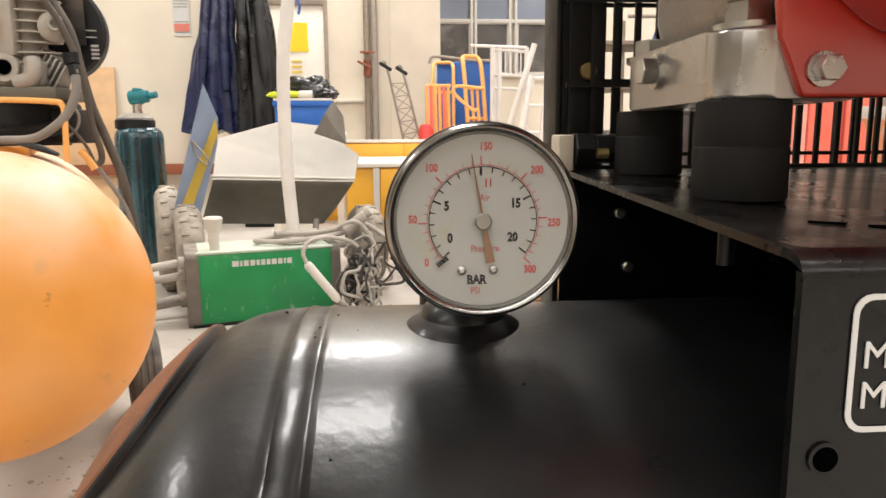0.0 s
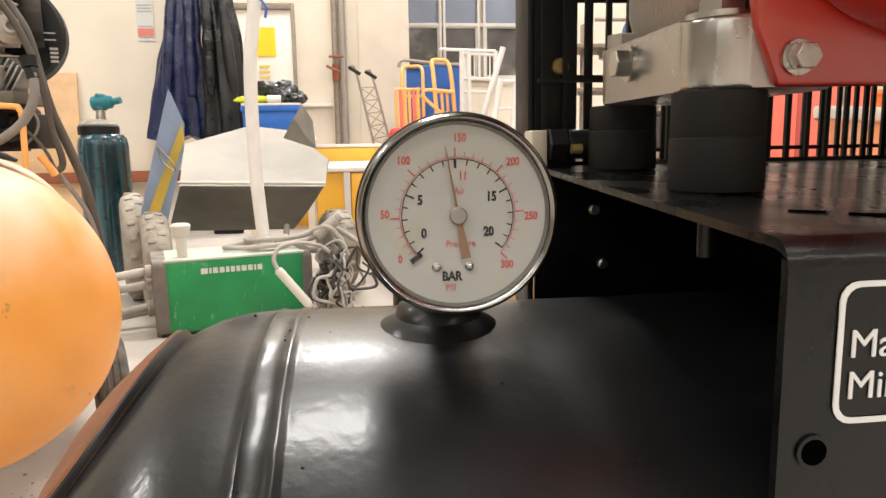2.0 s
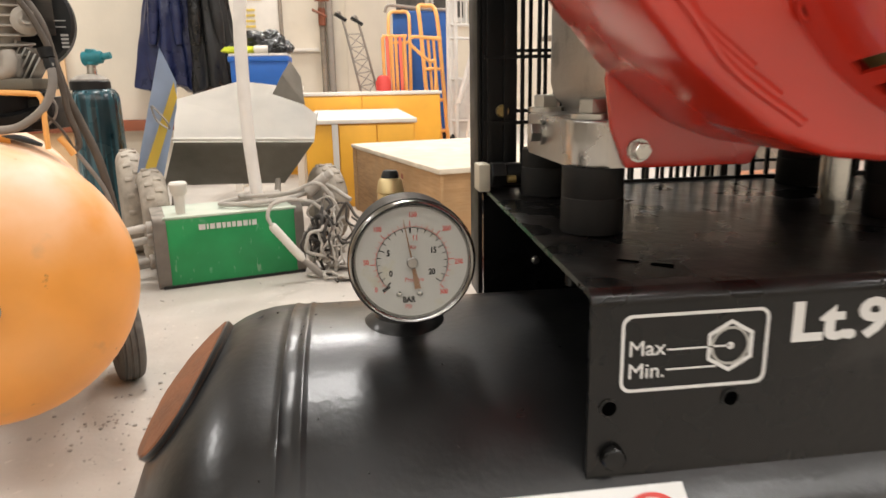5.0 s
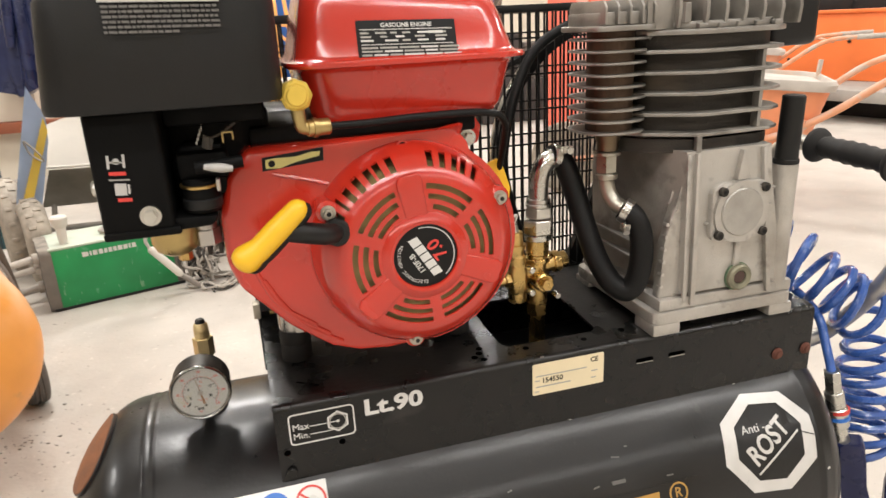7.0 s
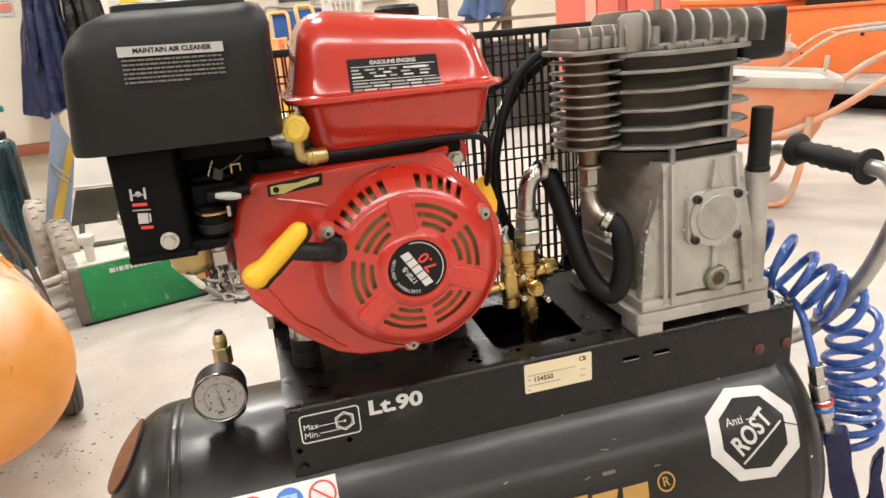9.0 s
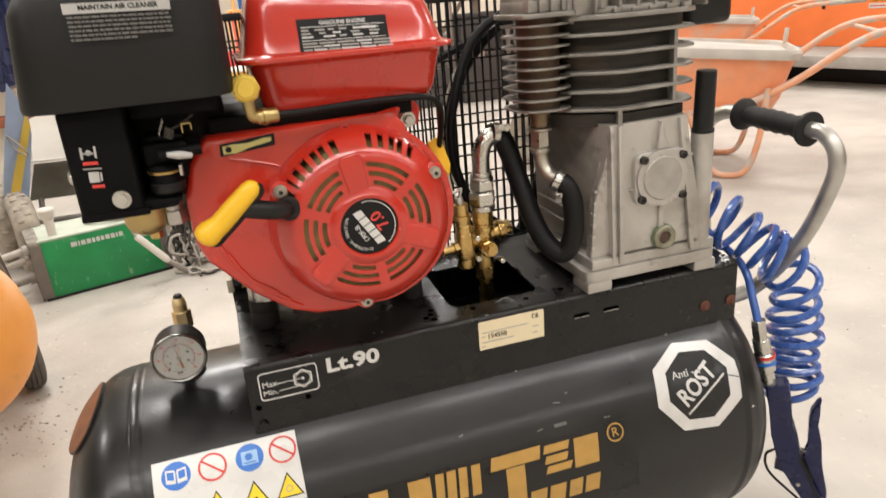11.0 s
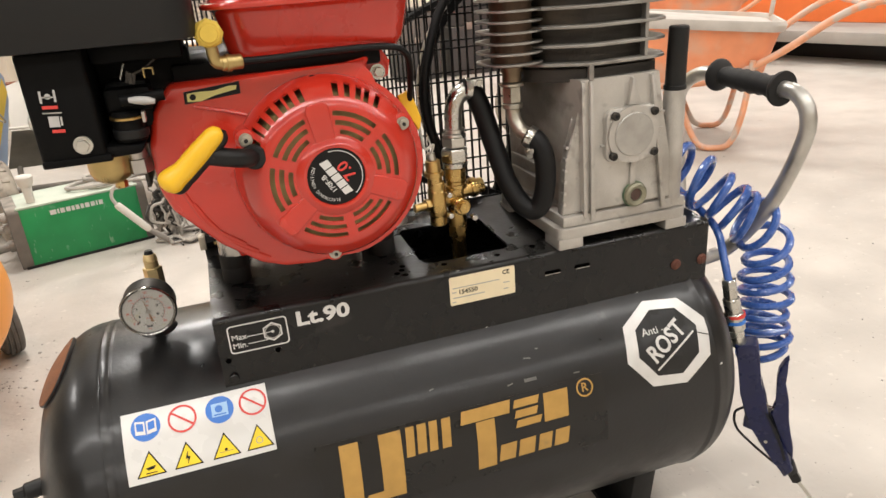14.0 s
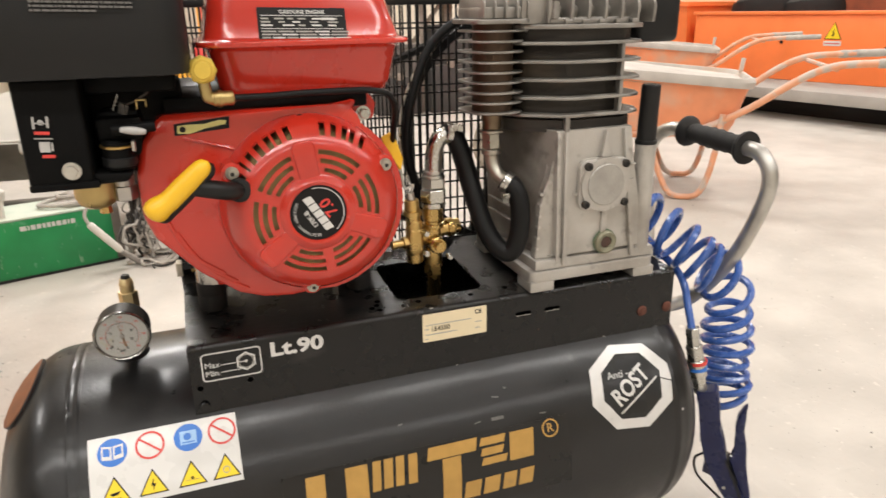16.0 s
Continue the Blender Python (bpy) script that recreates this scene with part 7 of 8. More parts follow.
part("case", moved(box(0.02, WL - 0.02, 0.0, WD, 0.006, WH - 0.008, 0.004), wm), M_GREEN, weld, "green painted sheet steel case")
part("top_cover", moved(box(0.018, WL - 0.018, -0.002, WD + 0.002, WH - 0.008, WH, 0.003), wm), mat("pale_green_top", (0.42, 0.5, 0.40), 0.7, 0, 0.15, 12, 0.1, dust=0.6, dust_col=(0.6, 0.6, 0.52)), weld, "pale dusty top cover")
def endframe(x0, x1):
    return moved(prism(rrect(WD + 0.006, WH + 0.004, 0.022, 5, WD / 2, WH / 2), Matrix(((0, 0, 1, x0), (1, 0, 0, 0), (0, 1, 0, 0), (0, 0, 0, 1))), x1 - x0, 0.004), wm)
# dark rim whose colour also stands for the contact shadow on the floor
part("bottom_rim_shadow", moved(box(0.0, WL, -0.004, WD + 0.004, 0.0, 0.010, 0.002), wm), M_RUBBER, weld, "dark bottom rim that also draws the contact shadow")
M_WEND = mat("brown_grey_plastic", (0.15, 0.13, 0.11), 0.75, 0, 0.25, 20, 0.3, 200, dust=0.5)
part("end_frame", endframe(-0.012, 0.026), M_WEND, weld, "brown-grey plastic end frame")
part("end_frame", endframe(WL - 0.026, WL + 0.004), M_WEND, weld, "brown-grey plastic end frame")
x = 0.12
for w in (0.020, 0.006, 0.015, 0.014, 0.010, 0.012, 0.011, 0.015, 0.014, 0.006, 0.014):
    part("logo_bar", moved(prism([(0, 0), (w, 0), (w, 0.017), (0, 0.017)], front(0, 0, 0), 0.0006), wm @ Matrix.Translation((x, -0.0006, 0.178))), M_SILV, weld)
    x += w + 0.004
for dy, dz, ln in ((0.03, 0.195, 0.12), (0.06, 0.150, 0.14), (0.10, 0.075, 0.10), (0.16, 0.05, 0.12)):
    part("connector", join(moved(cyl((-0.012, dy, dz), (-0.03, dy, dz), 0.019, seg=20, bev=0.002), wm), moved(cyl((-0.03, dy, dz), (-0.03 - ln, dy - 0.015, dz - 0.012), 0.0125, 0.011, 18, 0.003), wm)), M_CABLE, weld, "dusty cable plug")
part("knob", join(moved(cyl((0.075, 0.05, WH), (0.075, 0.05, WH + 0.060), 0.014, 0.017, 16), wm), moved(cyl((0.075, 0.05, WH + 0.058), (0.075, 0.05, WH + 0.100), 0.024, 0.029, 18, 0.006), wm)), M_HOPPER, weld, "pale dusty knob")

# electrode holder and cables beside the welder
cab = thing("welding_cables", -0.22, 2.0, 0.0, "heap of dusty grey welding cables on the floor", "cables")
rnd = random.Random(12)
M_CABLED = mat("dark_cable", (0.045, 0.04, 0.036), 0.7, 0, 0.3, 40, 0.2, dust=0.35, dust_col=(0.36, 0.33, 0.29))
for k in range(26):
    cx, cy = -0.195 + rnd.gauss(0, 0.032), 1.97 + rnd.uniform(-0.05, 0.06)
    h, w = rnd.uniform(0.05, 0.13), rnd.uniform(0.025, 0.07)
    cz = rnd.uniform(0.05, 0.20)
    ph = rnd.uniform(0, 6.28)
    pts = []
    for q in range(11):
        a = 2 * math.pi * q / 9 + ph
        pts.append((cx + w * math.cos(a) * math.cos(ph) + rnd.uniform(-0.02, 0.02), cy + w * 0.7 * math.cos(a) * math.sin(ph), max(0.006, cz + h * 0.5 * math.sin(a) + rnd.uniform(-0.02, 0.02))))
    part("cable_loop", tube(spline(pts, 6), rnd.uniform(0.003, 0.0058), 8), M_CABLED if k % 5 in (0, 2) else M_CABLE, cab)
for k in range(9):
    a0 = rnd.uniform(0, 6.28)
    pts = [(-0.150 + rnd.uniform(0.03, 0.13) * math.cos(a0 + q * 0.55) * 0.9, 1.93 + rnd.uniform(0.03, 0.11) * math.sin(a0 + q * 0.55), 0.006 + 0.005 * (k % 3)) for q in range(8)]
    part("cable_on_floor", tube(spline(pts, 6), rnd.uniform(0.0035, 0.0055), 8), M_CABLED if k % 3 == 0 else M_CABLE, cab)
part("cable_on_top", tube(spline([(-0.110, 2.015, 0.234), (-0.200, 2.055, 0.284), (-0.290, 2.075, 0.256), (-0.400, 2.075, 0.246), (-0.500, 2.055, 0.242), (-0.530, 1.995, 0.240), (-0.430, 1.975, 0.241), (-0.310, 2.015, 0.249), (-0.230, 2.055, 0.264)]), 0.008, 10), M_CABLE, cab)
part("cable_on_top", tube(spline([(-0.150, 2.005, 0.194), (-0.210, 1.995, 0.294), (-0.310, 2.045, 0.262), (-0.450, 2.035, 0.256), (-0.470, 2.085, 0.256), (-0.350, 2.105, 0.256)]), 0.0075, 10), M_CABLE, cab)
part("plug_end", join(cyl((-0.250, 2.025, 0.264), (-0.185, 2.005, 0.319), 0.021, 0.017, 18, 0.004), cyl((-0.185, 2.005, 0.319), (-0.170, 2.000, 0.331), 0.014, seg=14)), M_CABLE, cab)
hold = thing("electrode_holder", -0.30, 1.88, 0.0, "dusty white ribbed electrode holder hanging beside the welder", "tool")
hp0, hp1 = Vector((-0.356, 1.845, 0.192)), Vector((-0.268, 1.865, 0.072))
hpf = [(0.0, 0), (0.010, 0), (0.0135, 0.006)]
hl = (hp1 - hp0).length
for k in range(16):
    hpf.append((0.0128 + 0.0014 * (k % 2), 0.012 + (hl - 0.03) * k / 15))
hpf += [(0.012, hl - 0.008), (0.008, hl), (0, hl)]
part("holder_grip", lathe(hpf, hp0, hp1 - hp0, 18), M_HOPPER, hold, "dusty white ribbed grip")
part("holder_jaw", tube([hp1, hp1 + Vector((0.035, 0.01, -0.035)), hp1 + Vector((0.055, 0.02, -0.062))], [0.009, 0.012, 0.008], 10), M_DUSTGREY, hold)
part("holder_cable", tube(spline([hp0, (-0.366, 1.85, 0.222), (-0.352, 1.865, 0.252), (-0.315, 1.89, 0.262), (-0.270, 1.92, 0.255), (-0.225, 1.95, 0.235), (-0.19, 1.96, 0.18), (-0.175, 1.96, 0.05), (-0.17, 1.95, 0.006)]), 0.0062, 10), M_CABLE, hold)

# ---- hopper cart behind the welder ----
hop = thing("hopper_cart", -0.55, 2.6, 0.0, "grey steel hopper cart with dusty tyres behind the welder", "cart")
def sheet(name, pts, material, th=0.004, label=""):
    bm = bmesh.new()
    bm.faces.new([bm.verts.new(p) for p in pts])
    bmesh.ops.solidify(bm, geom=bm.faces[:], thickness=th)
    return part(name, bm, material, hop, label)
# the front wall tilts downward; its shade comes from the darkened material
sheet("front_wall", [(-0.752, 2.40, 0.412), (-0.243, 2.43, 0.396), (-0.375, 2.56, 0.225), (-0.845, 2.55, 0.232)], M_HOPPER_DARKENED, label="slanted brown-grey wall, darkened for the shade on its underside")
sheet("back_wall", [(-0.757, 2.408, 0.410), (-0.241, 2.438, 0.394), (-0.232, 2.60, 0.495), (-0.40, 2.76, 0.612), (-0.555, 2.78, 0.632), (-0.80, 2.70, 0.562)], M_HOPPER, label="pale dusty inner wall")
sheet("floor_pan", [(-0.845, 2.55, 0.232), (-0.375, 2.56, 0.225), (-0.36, 2.9, 0.24), (-0.84, 2.9, 0.24)], M_HOPPER_DARKENED)
sheet("side_wall", [(-0.243, 2.43, 0.396), (-0.375, 2.56, 0.225), (-0.36, 2.9, 0.24), (-0.235, 2.83, 0.50)], M_HOPPER_DARKENED)
part("rim_rod", tube([(-0.757, 2.394, 0.424), (-0.240, 2.424, 0.408)], 0.006, 10), M_HOPPER, hop)
sheet("dark_flap", [(-0.402, 2.60, 0.578), (-0.355, 2.56, 0.655), (-0.318, 2.53, 0.702), (-0.280, 2.51, 0.640), (-0.272, 2.51, 0.535)], M_HOPPER_DARKENED, label="dark pointed steel flap")
sheet("blue_plank", [(-0.742, 2.30, 0.748), (-0.702, 2.32, 0.628), (-0.715, 2.34, 0.54), (-0.790, 2.30, 0.25), (-0.872, 2.26, 0.25), (-0.838, 2.28, 0.40)], M_LTBLUE, 0.012, "pale blue board with a yellow stripe")
sheet("yellow_stripe", [(-0.708, 2.306, 0.630), (-0.704, 2.312, 0.575), (-0.815, 2.262, 0.27), (-0.852, 2.252, 0.27)], M_YSTRIPE, 0.003)
part("wire_ring", tube(spline([(-0.78, 2.27, 0.55), (-0.735, 2.25, 0.50), (-0.73, 2.26, 0.47), (-0.77, 2.27, 0.50), (-0.785, 2.27, 0.55)]), 0.0035, 8), M_DUSTGREY, hop)
for cx, cy, r, w in ((-0.930, 2.43, 0.195, 0.090), (-0.805, 2.23, 0.168, 0.092), (-0.205, 2.47, 0.152, 0.10)):
    d = Vector((1, 0.35, 0))
    wh = part("tyre", lathe([(r * 0.55, -w * 0.36), (r * 0.68, -w * 0.47), (r * 0.80, -w * 0.50), (r * 0.90, -w * 0.43), (r * 0.96, -w * 0.31), (r * 0.99, -w * 0.16), (r, 0), (r * 0.99, w * 0.16), (r * 0.96, w * 0.31), (r * 0.90, w * 0.43), (r * 0.80, w * 0.50), (r * 0.68, w * 0.47), (r * 0.55, w * 0.36), (r * 0.5, 0), (r * 0.55, -w * 0.36)], (cx, cy, r), d, 40), M_TYRE, hop, "dusty knobbly tyre")
    lugs = []
    fm = axis_frame((cx, cy, r), d)
    for k in range(20):
        for s in (-1, 1):
            lugs.append(moved(box(-0.008, 0.008, -w * 0.30, -0.002, -0.008, 0.0022, 0.0025), fm @ Matrix.Rotation(2 * math.pi * (k + 0.25 * s) / 20, 4, "Z") @ Matrix.Translation((r, 0, 0)) @ Matrix(((0, 0, 1, 0), (1, 0, 0, 0), (0, s, 0, 0), (0, 0, 0, 1)))))
    part("tread", join(*lugs), M_TYRE, wh)
    part("rim", lathe([(0, -w * 0.2), (r * 0.4, -w * 0.3), (r * 0.58, -w * 0.36), (r * 0.58, w * 0.36), (r * 0.4, w * 0.3), (0, w * 0.2)], (cx, cy, r), d, 28), M_DUSTGREY, wh)
part("axle", tube([(-0.95, 2.44, 0.16), (-0.205, 2.47, 0.152)], 0.012, 10), M_DUSTGREY, hop)
for x, y in ((-0.80, 2.5), (-0.40, 2.45)):
    part("strut", tube([(x, y, 0.16), (x, 2.56, 0.25)], 0.012, 8), M_DUSTGREY, hop)

pole = thing("white_pole", -0.42, 2.06, WH, "white painted bent pole with a round foot standing on the welder", "pole")
part("pole_tube", tube(spline([(-0.419, 2.06, WH + 0.004), (-0.428, 2.06, 0.36), (-0.434, 2.06, 0.48), (-0.435, 2.06, 0.66), (-0.430, 2.06, 0.82), (-0.412, 2.06, 0.95), (-0.390, 2.06, 1.20), (-0.36, 2.06, 1.55)], 6), 0.0205, 20), M_WTUBE, pole)
part("pole_foot", lathe([(0, 0), (0.075, 0), (0.076, 0.004), (0.062, 0.009), (0.030, 0.013), (0.024, 0.030), (0, 0.030)], (-0.419, 2.06, WH + 0.001), (0, 0, 1), 32), M_HOPPER, pole, "pale round foot")
part("pole_hook", tube(spline([(-0.388, 2.045, 0.985), (-0.372, 2.035, 0.96), (-0.376, 2.035, 0.93)]), 0.004, 8), M_BLUEBOX, pole)

# ---- gas bottle ----
gb = thing("gas_bottle", -1.180, 2.9, 0.0, "dark teal streaked gas bottle with a cyan valve", "gas bottle")
part("bottle", lathe([(0, 0), (0.094, 0), (0.099, 0.01), (0.099, 0.52), (0.0985, 0.560), (0.094, 0.588), (0.080, 0.606), (0.055, 0.616), (0, 0.618)], (-1.178, 2.9, 0), (0, 0, 1), 36), M_TEAL, gb)
part("collar", lathe([(0.076, 0), (0.080, 0.002), (0.080, 0.034), (0.076, 0.038), (0.070, 0.038), (0.070, 0.0)], (-1.190, 2.9, 0.606), (0, 0, 1), 32), M_BLACKM, gb, "black collar")
part("collar_top", lathe([(0.076, 0.0), (0.074, 0.012), (0.050, 0.028), (0.02, 0.034), (0, 0.035)], (-1.190, 2.9, 0.638), (0, 0, 1), 32), M_DUSTGREY, gb, "dusty grey collar top")
part("valve_stem", cyl((-1.180, 2.9, 0.62), (-1.175, 2.9, 0.72), 0.022, 0.018, 18), M_STEEL, gb)
part("valve", join(cyl((-1.205, 2.9, 0.735), (-1.125, 2.895, 0.742), 0.030, 0.026, 18, 0.004), cyl((-1.175, 2.9, 0.71), (-1.170, 2.9, 0.775), 0.028, 0.022, 12, 0.004), cyl((-1.125, 2.895, 0.742), (-1.090, 2.89, 0.748), 0.014)), M_CYAN, gb, "cyan painted regulator valve")
solo("red_beam", box(-2.4, -0.86, 4.62, 4.745, 0.33, 0.40, 0.004), M_BROWN, "dark red steel beam along the wall foot", "beam")
solo("dark_case", box(-1.05, -0.86, 4.3, 4.6, 0.0, 0.33, 0.01), M_BLACKM, "dark case standing at the wall", "case")
solo("plywood_sheet", moved(box(-0.25, 0.25, -0.008, 0.008, 0, 1.05, 0.002), Matrix.Translation((-2.20, 4.66, 0)) @ Matrix.Rotation(radians(-4), 4, "X")), mat("tan_plywood", (0.66, 0.43, 0.24), 0.7, 0, 0.15, 12, 0.1), "tan plywood sheet leaning on the wall", "board")

# ---- coats on a rail ----
rail = solo("coat_rail", join(tube([(-1.5, 4.66, 1.78), (-0.75, 4.66, 1.78)], 0.014, 12), tube([(-1.45, 4.66, 1.78), (-1.45, 4.76, 1.78)], 0.01, 8), tube([(-0.80, 4.66, 1.78), (-0.80, 4.66, 0.0)], 0.014, 8)), M_GTUBE, "grey steel coat rail", "rail")


def cloth(x, y, w, z0, z1, seed, lean=0.0):
    """Cloth hanging in deep folds and creases from a narrow top."""
    r = random.Random(seed)
    ph = [r.uniform(0, 6.28) for _ in range(5)]
    loops = []
    for k in range(45):
        t = k / 44
        z = z1 + (z0 - z1) * t
        ww = w * (0.24 + 0.20 * min(1, t * 4) + 0.56 * t) * (0.55 if t < 0.02 else 1)
        dd = 0.05 + 0.05 * min(1, t * 2)
        lp = []
        for i in range(96):
            a = 2 * math.pi * i / 96
            fold = 1 + (0.05 + 0.16 * t) * math.sin(5 * a + ph[0] + 2 * t) + (0.05 + 0.10 * t) * math.sin(9 * a + ph[1] - 3 * t) + 0.05 * math.sin(3 * a + 7 * t + ph[2])
            fold += 0.16 * noise.noise(Vector((3.0 * math.cos(a), 3.0 * math.sin(a), 5.5 * t + seed)))
            lp.append((x + lean * t + ww * math.cos(a) * fold * 0.62 + 0.012 * math.sin(4 * t + ph[3]), y + dd * math.sin(a) * fold, z + 0.03 * t * math.sin(3 * a + ph[2])))
        loops.append(lp)
    return loft(loops)


def coat(x, y, w, z0, z1, material, seed, label, lean=0.0):
    c = thing("coat", x, y, z1, label, "coat", "coats on the rail")
    part("coat_body", cloth(x, y, w, z0, z1, seed, lean), material, c, angle=70)
    for sg in (-1, 1):
        q = spline([(x + sg * w * 0.12, y - 0.02, z1 - 0.08), (x + sg * w * 0.20 + lean * 0.3, y - 0.06, z1 - 0.36), (x + sg * w * 0.24 + lean * 0.5, y - 0.085, z1 - 0.62), (x + sg * w * 0.30 + lean * 0.75, y - 0.09, z1 - 0.90)], 8)
        n = len(q) - 1
        part("sleeve", tube(q, [(0.036 + 0.010 * noise.noise(Vector((k * 0.45, seed, sg)))) * (1 - 0.35 * max(0.0, (k / n - 0.85) / 0.15)) for k in range(n + 1)], 18), material, c, angle=70)
    part("collar", tube(spline([(x - 0.06, y - 0.05, z1 - 0.10), (x - 0.03, y - 0.02, z1 - 0.02), (x + 0.03, y - 0.02, z1 - 0.02), (x + 0.06, y - 0.05, z1 - 0.10)], 6), 0.022, 10), material, c, angle=60)


coat(-1.195, 4.60, 0.27, 0.60, 1.78, M_NAVYC, 1, "navy blue glossy work coat hanging on the rail", -0.07)
coat(-1.010, 4.57, 0.25, 0.58, 1.78, M_BLKC, 2, "black wrinkled work coat hanging on the rail", 0.055)

# ---- wall sign, door, pipes ----
sg = thing("wall_sign", -1.44, 4.74, 1.20, "white paper sign with a red band on the wall", "sign", kind="")
part("sheet", box(-1.545, -1.435, 4.742, 4.747, 1.255, 1.62), M_STK, sg)
part("red_band", box(-1.541, -1.439, 4.739, 4.7418, 1.285, 1.335), mat("faded_red", (0.72, 0.22, 0.17), 0.6, 0, 0.1, 30, 0), sg)
for z in (1.275, 1.345, 1.44, 1.46, 1.48):
    part("print_bar", box(-1.535, -1.445, 4.7395, 4.7418, z, z + 0.006), M_GREY, sg)
dr_ = thing("door_1", -1.0, 6.79, 0.0, "cream painted door with a yellow notice", "door", kind="structure")
part("door_leaf", box(-1.50, -0.72, 6.74, 6.795, 0.0, 1.83, 0.003), M_WTOP, dr_)
part("door_frame", join(box(-1.54, -1.50, 6.72, 6.797, 0, 1.89, 0.004), box(-0.72, -0.69, 6.72, 6.797, 0, 1.89, 0.004), box(-1.50, -0.72, 6.72, 6.797, 1.83, 1.89, 0.004)), M_GREYWOOD, dr_, "thin brown door frame")
part("notice", box(-1.12, -0.875, 6.734, 6.7395, 1.40, 1.67), M_YELP, dr_, "yellow notice")
for k in range(5):
    part("notice_line", box(-1.04, -0.94, 6.734, 6.7395, 1.10 + 0.05 * k, 1.12 + 0.05 * k), M_YSTRIPE, dr_)
for px, r in ((-0.315, 0.028), (-0.245, 0.034)):
    solo("wall_pipe", join(cyl((px, 6.72, 0), (px, 6.72, 5.1), r, seg=20), *[cyl((px, 6.72, z), (px, 6.80, z), 0.02, seg=10) for z in (0.6, 1.9, 3.4)]), M_GREYWOOD if r < 0.03 else M_GTUBE, "painted service pipe up the wall", "pipe", "pipes on the wall")
pv = thing("pipe_valve", -0.31, 6.68, 1.2, "small pipe valve with a worn handle on the wall pipe", "valve")
part("valve_body", join(cyl((-0.315, 6.70, 1.16), (-0.315, 6.70, 1.32), 0.034, seg=16, bev=0.004), cyl((-0.315, 6.70, 1.385), (-0.315, 6.64, 1.385), 0.012, seg=10), box(-0.375, -0.235, 6.63, 6.645, 1.375, 1.395, 0.003)), M_BROWN, pv)
part("valve_handle", tube([(-0.40, 6.63, 1.30), (-0.33, 6.62, 1.265), (-0.27, 6.63, 1.235)], 0.012, 8), M_BROWN, pv)
solo("wall_ledge", box(-0.69, -0.36, 6.76, 6.797, 0.925, 0.955, 0.004), M_WTOP, "pale ledge along the wall", "ledge", kind="structure")
solo("wall_pilaster", box(-0.09, 0.40, 6.70, 6.798, 0.0, 5.1, 0.004), M_WALL, "pale plastered wall pilaster", "pilaster", kind="structure")
# window in the far wall
wn = thing("window_1", 1.2, 8.98, 1.6, "grey-blue factory window with pale bars", "window", kind="structure")
M_PANED = mat("dim_pane", (0.085, 0.08, 0.075), 0.15, 0, 0.5, 3.0, 0.02, spots=(0.24, 0.22, 0.20), spot_scale=2.2, spot_level=0.56)
for x0, x1 in ((0.53, 0.95), (1.03, 1.45), (1.57, 2.10)):
    part("pane", box(x0, x1, 8.985, 8.995, 1.42, 2.03), M_PANED, wn, "dim lower pane")
    part("pane", box(x0, x1, 8.985, 8.995, 2.09, 2.95), M_PANE, wn)
    part("sash", ring(0, 0, front((x0 + x1) / 2, 8.984, 1.725), 0.03, pts_o=rrect(x1 - x0 + 0.03, 0.66, 0.01, 2), pts_i=rrect(x1 - x0 - 0.03, 0.60, 0.008, 2)), M_WFRAME, wn)
for x in (0.49, 0.955, 1.005, 1.455, 1.53, 2.105):
    part("window_bar", box(x, x + 0.035, 8.93, 8.998, 1.36, 3.05, 0.004), M_WFRAME, wn)
for z in (1.36, 2.04, 2.98):
    part("window_bar", box(0.525, 2.105, 8.935, 8.983, z, z + 0.045, 0.004), M_WFRAME, wn)
part("window_stay", tube([(0.98, 8.90, 1.45), (1.30, 8.80, 1.50)], 0.012, 8), M_WFRAME, wn)

# ---- cabinets, crate, blue box ----
def cabinet(x0, x1, y0, y1, h, label, px=0.01):
    c = thing("cabinet", (x0 + x1) / 2, (y0 + y1) / 2, 0.0, label, "cabinet", "yellow cabinets")
    part("body", box(x0 + 0.01, x1 - 0.01, y0 + 0.015, y1, 0.0, h - 0.022, 0.003), M_CABY, c)
    part("top", box(x0, x1, y0, y1, h - 0.021, h, 0.003), M_WTOP, c, "white laminate top")
    part("edge_post", box(x0 + px, x0 + px + 0.03, y0 + 0.002, y0 + 0.0148, 0.0, h - 0.022), M_WFRAME, c)
    n = 2
    w = (x1 - x0 - px - 0.05) / n
    for k in range(n):
        part("door", box(x0 + px + 0.037 + w * k, x0 + px + 0.032 + w * (k + 1), y0 + 0.003, y0 + 0.0148, 0.03, h - 0.03, 0.002), M_CABY, c)
    return c


cabinet(-0.33, 0.235, 3.20, 4.56, 0.440, "yellow cabinet with a white worktop", 0.14)
cabinet(-0.60, 0.55, 4.60, 4.96, 0.555, "low yellow cabinet with a white worktop further back")
solo("white_bench", join(box(-0.80, -0.37, 3.87, 4.13, 0.58, 0.605, 0.003), *[box(x, x + 0.04, y, y + 0.04, 0, 0.58) for x in (-0.79, -0.42) for y in (3.88, 4.08)]), M_WTOP, "white narrow bench behind the cart", "bench")
bb = thing("blue_crate", -0.60, 3.95, 0.605, "blue plastic crate on the white bench", "crate")
part("crate_body", join(box(-0.76, -0.44, 3.88, 4.12, 0.606, 0.76, 0.006), box(-0.77, -0.43, 3.87, 4.13, 0.745, 0.775, 0.004)), M_BLUEBOX, bb)
part("crate_lid", box(-0.765, -0.435, 3.875, 4.125, 0.776, 0.79, 0.003), M_WTOP, bb)
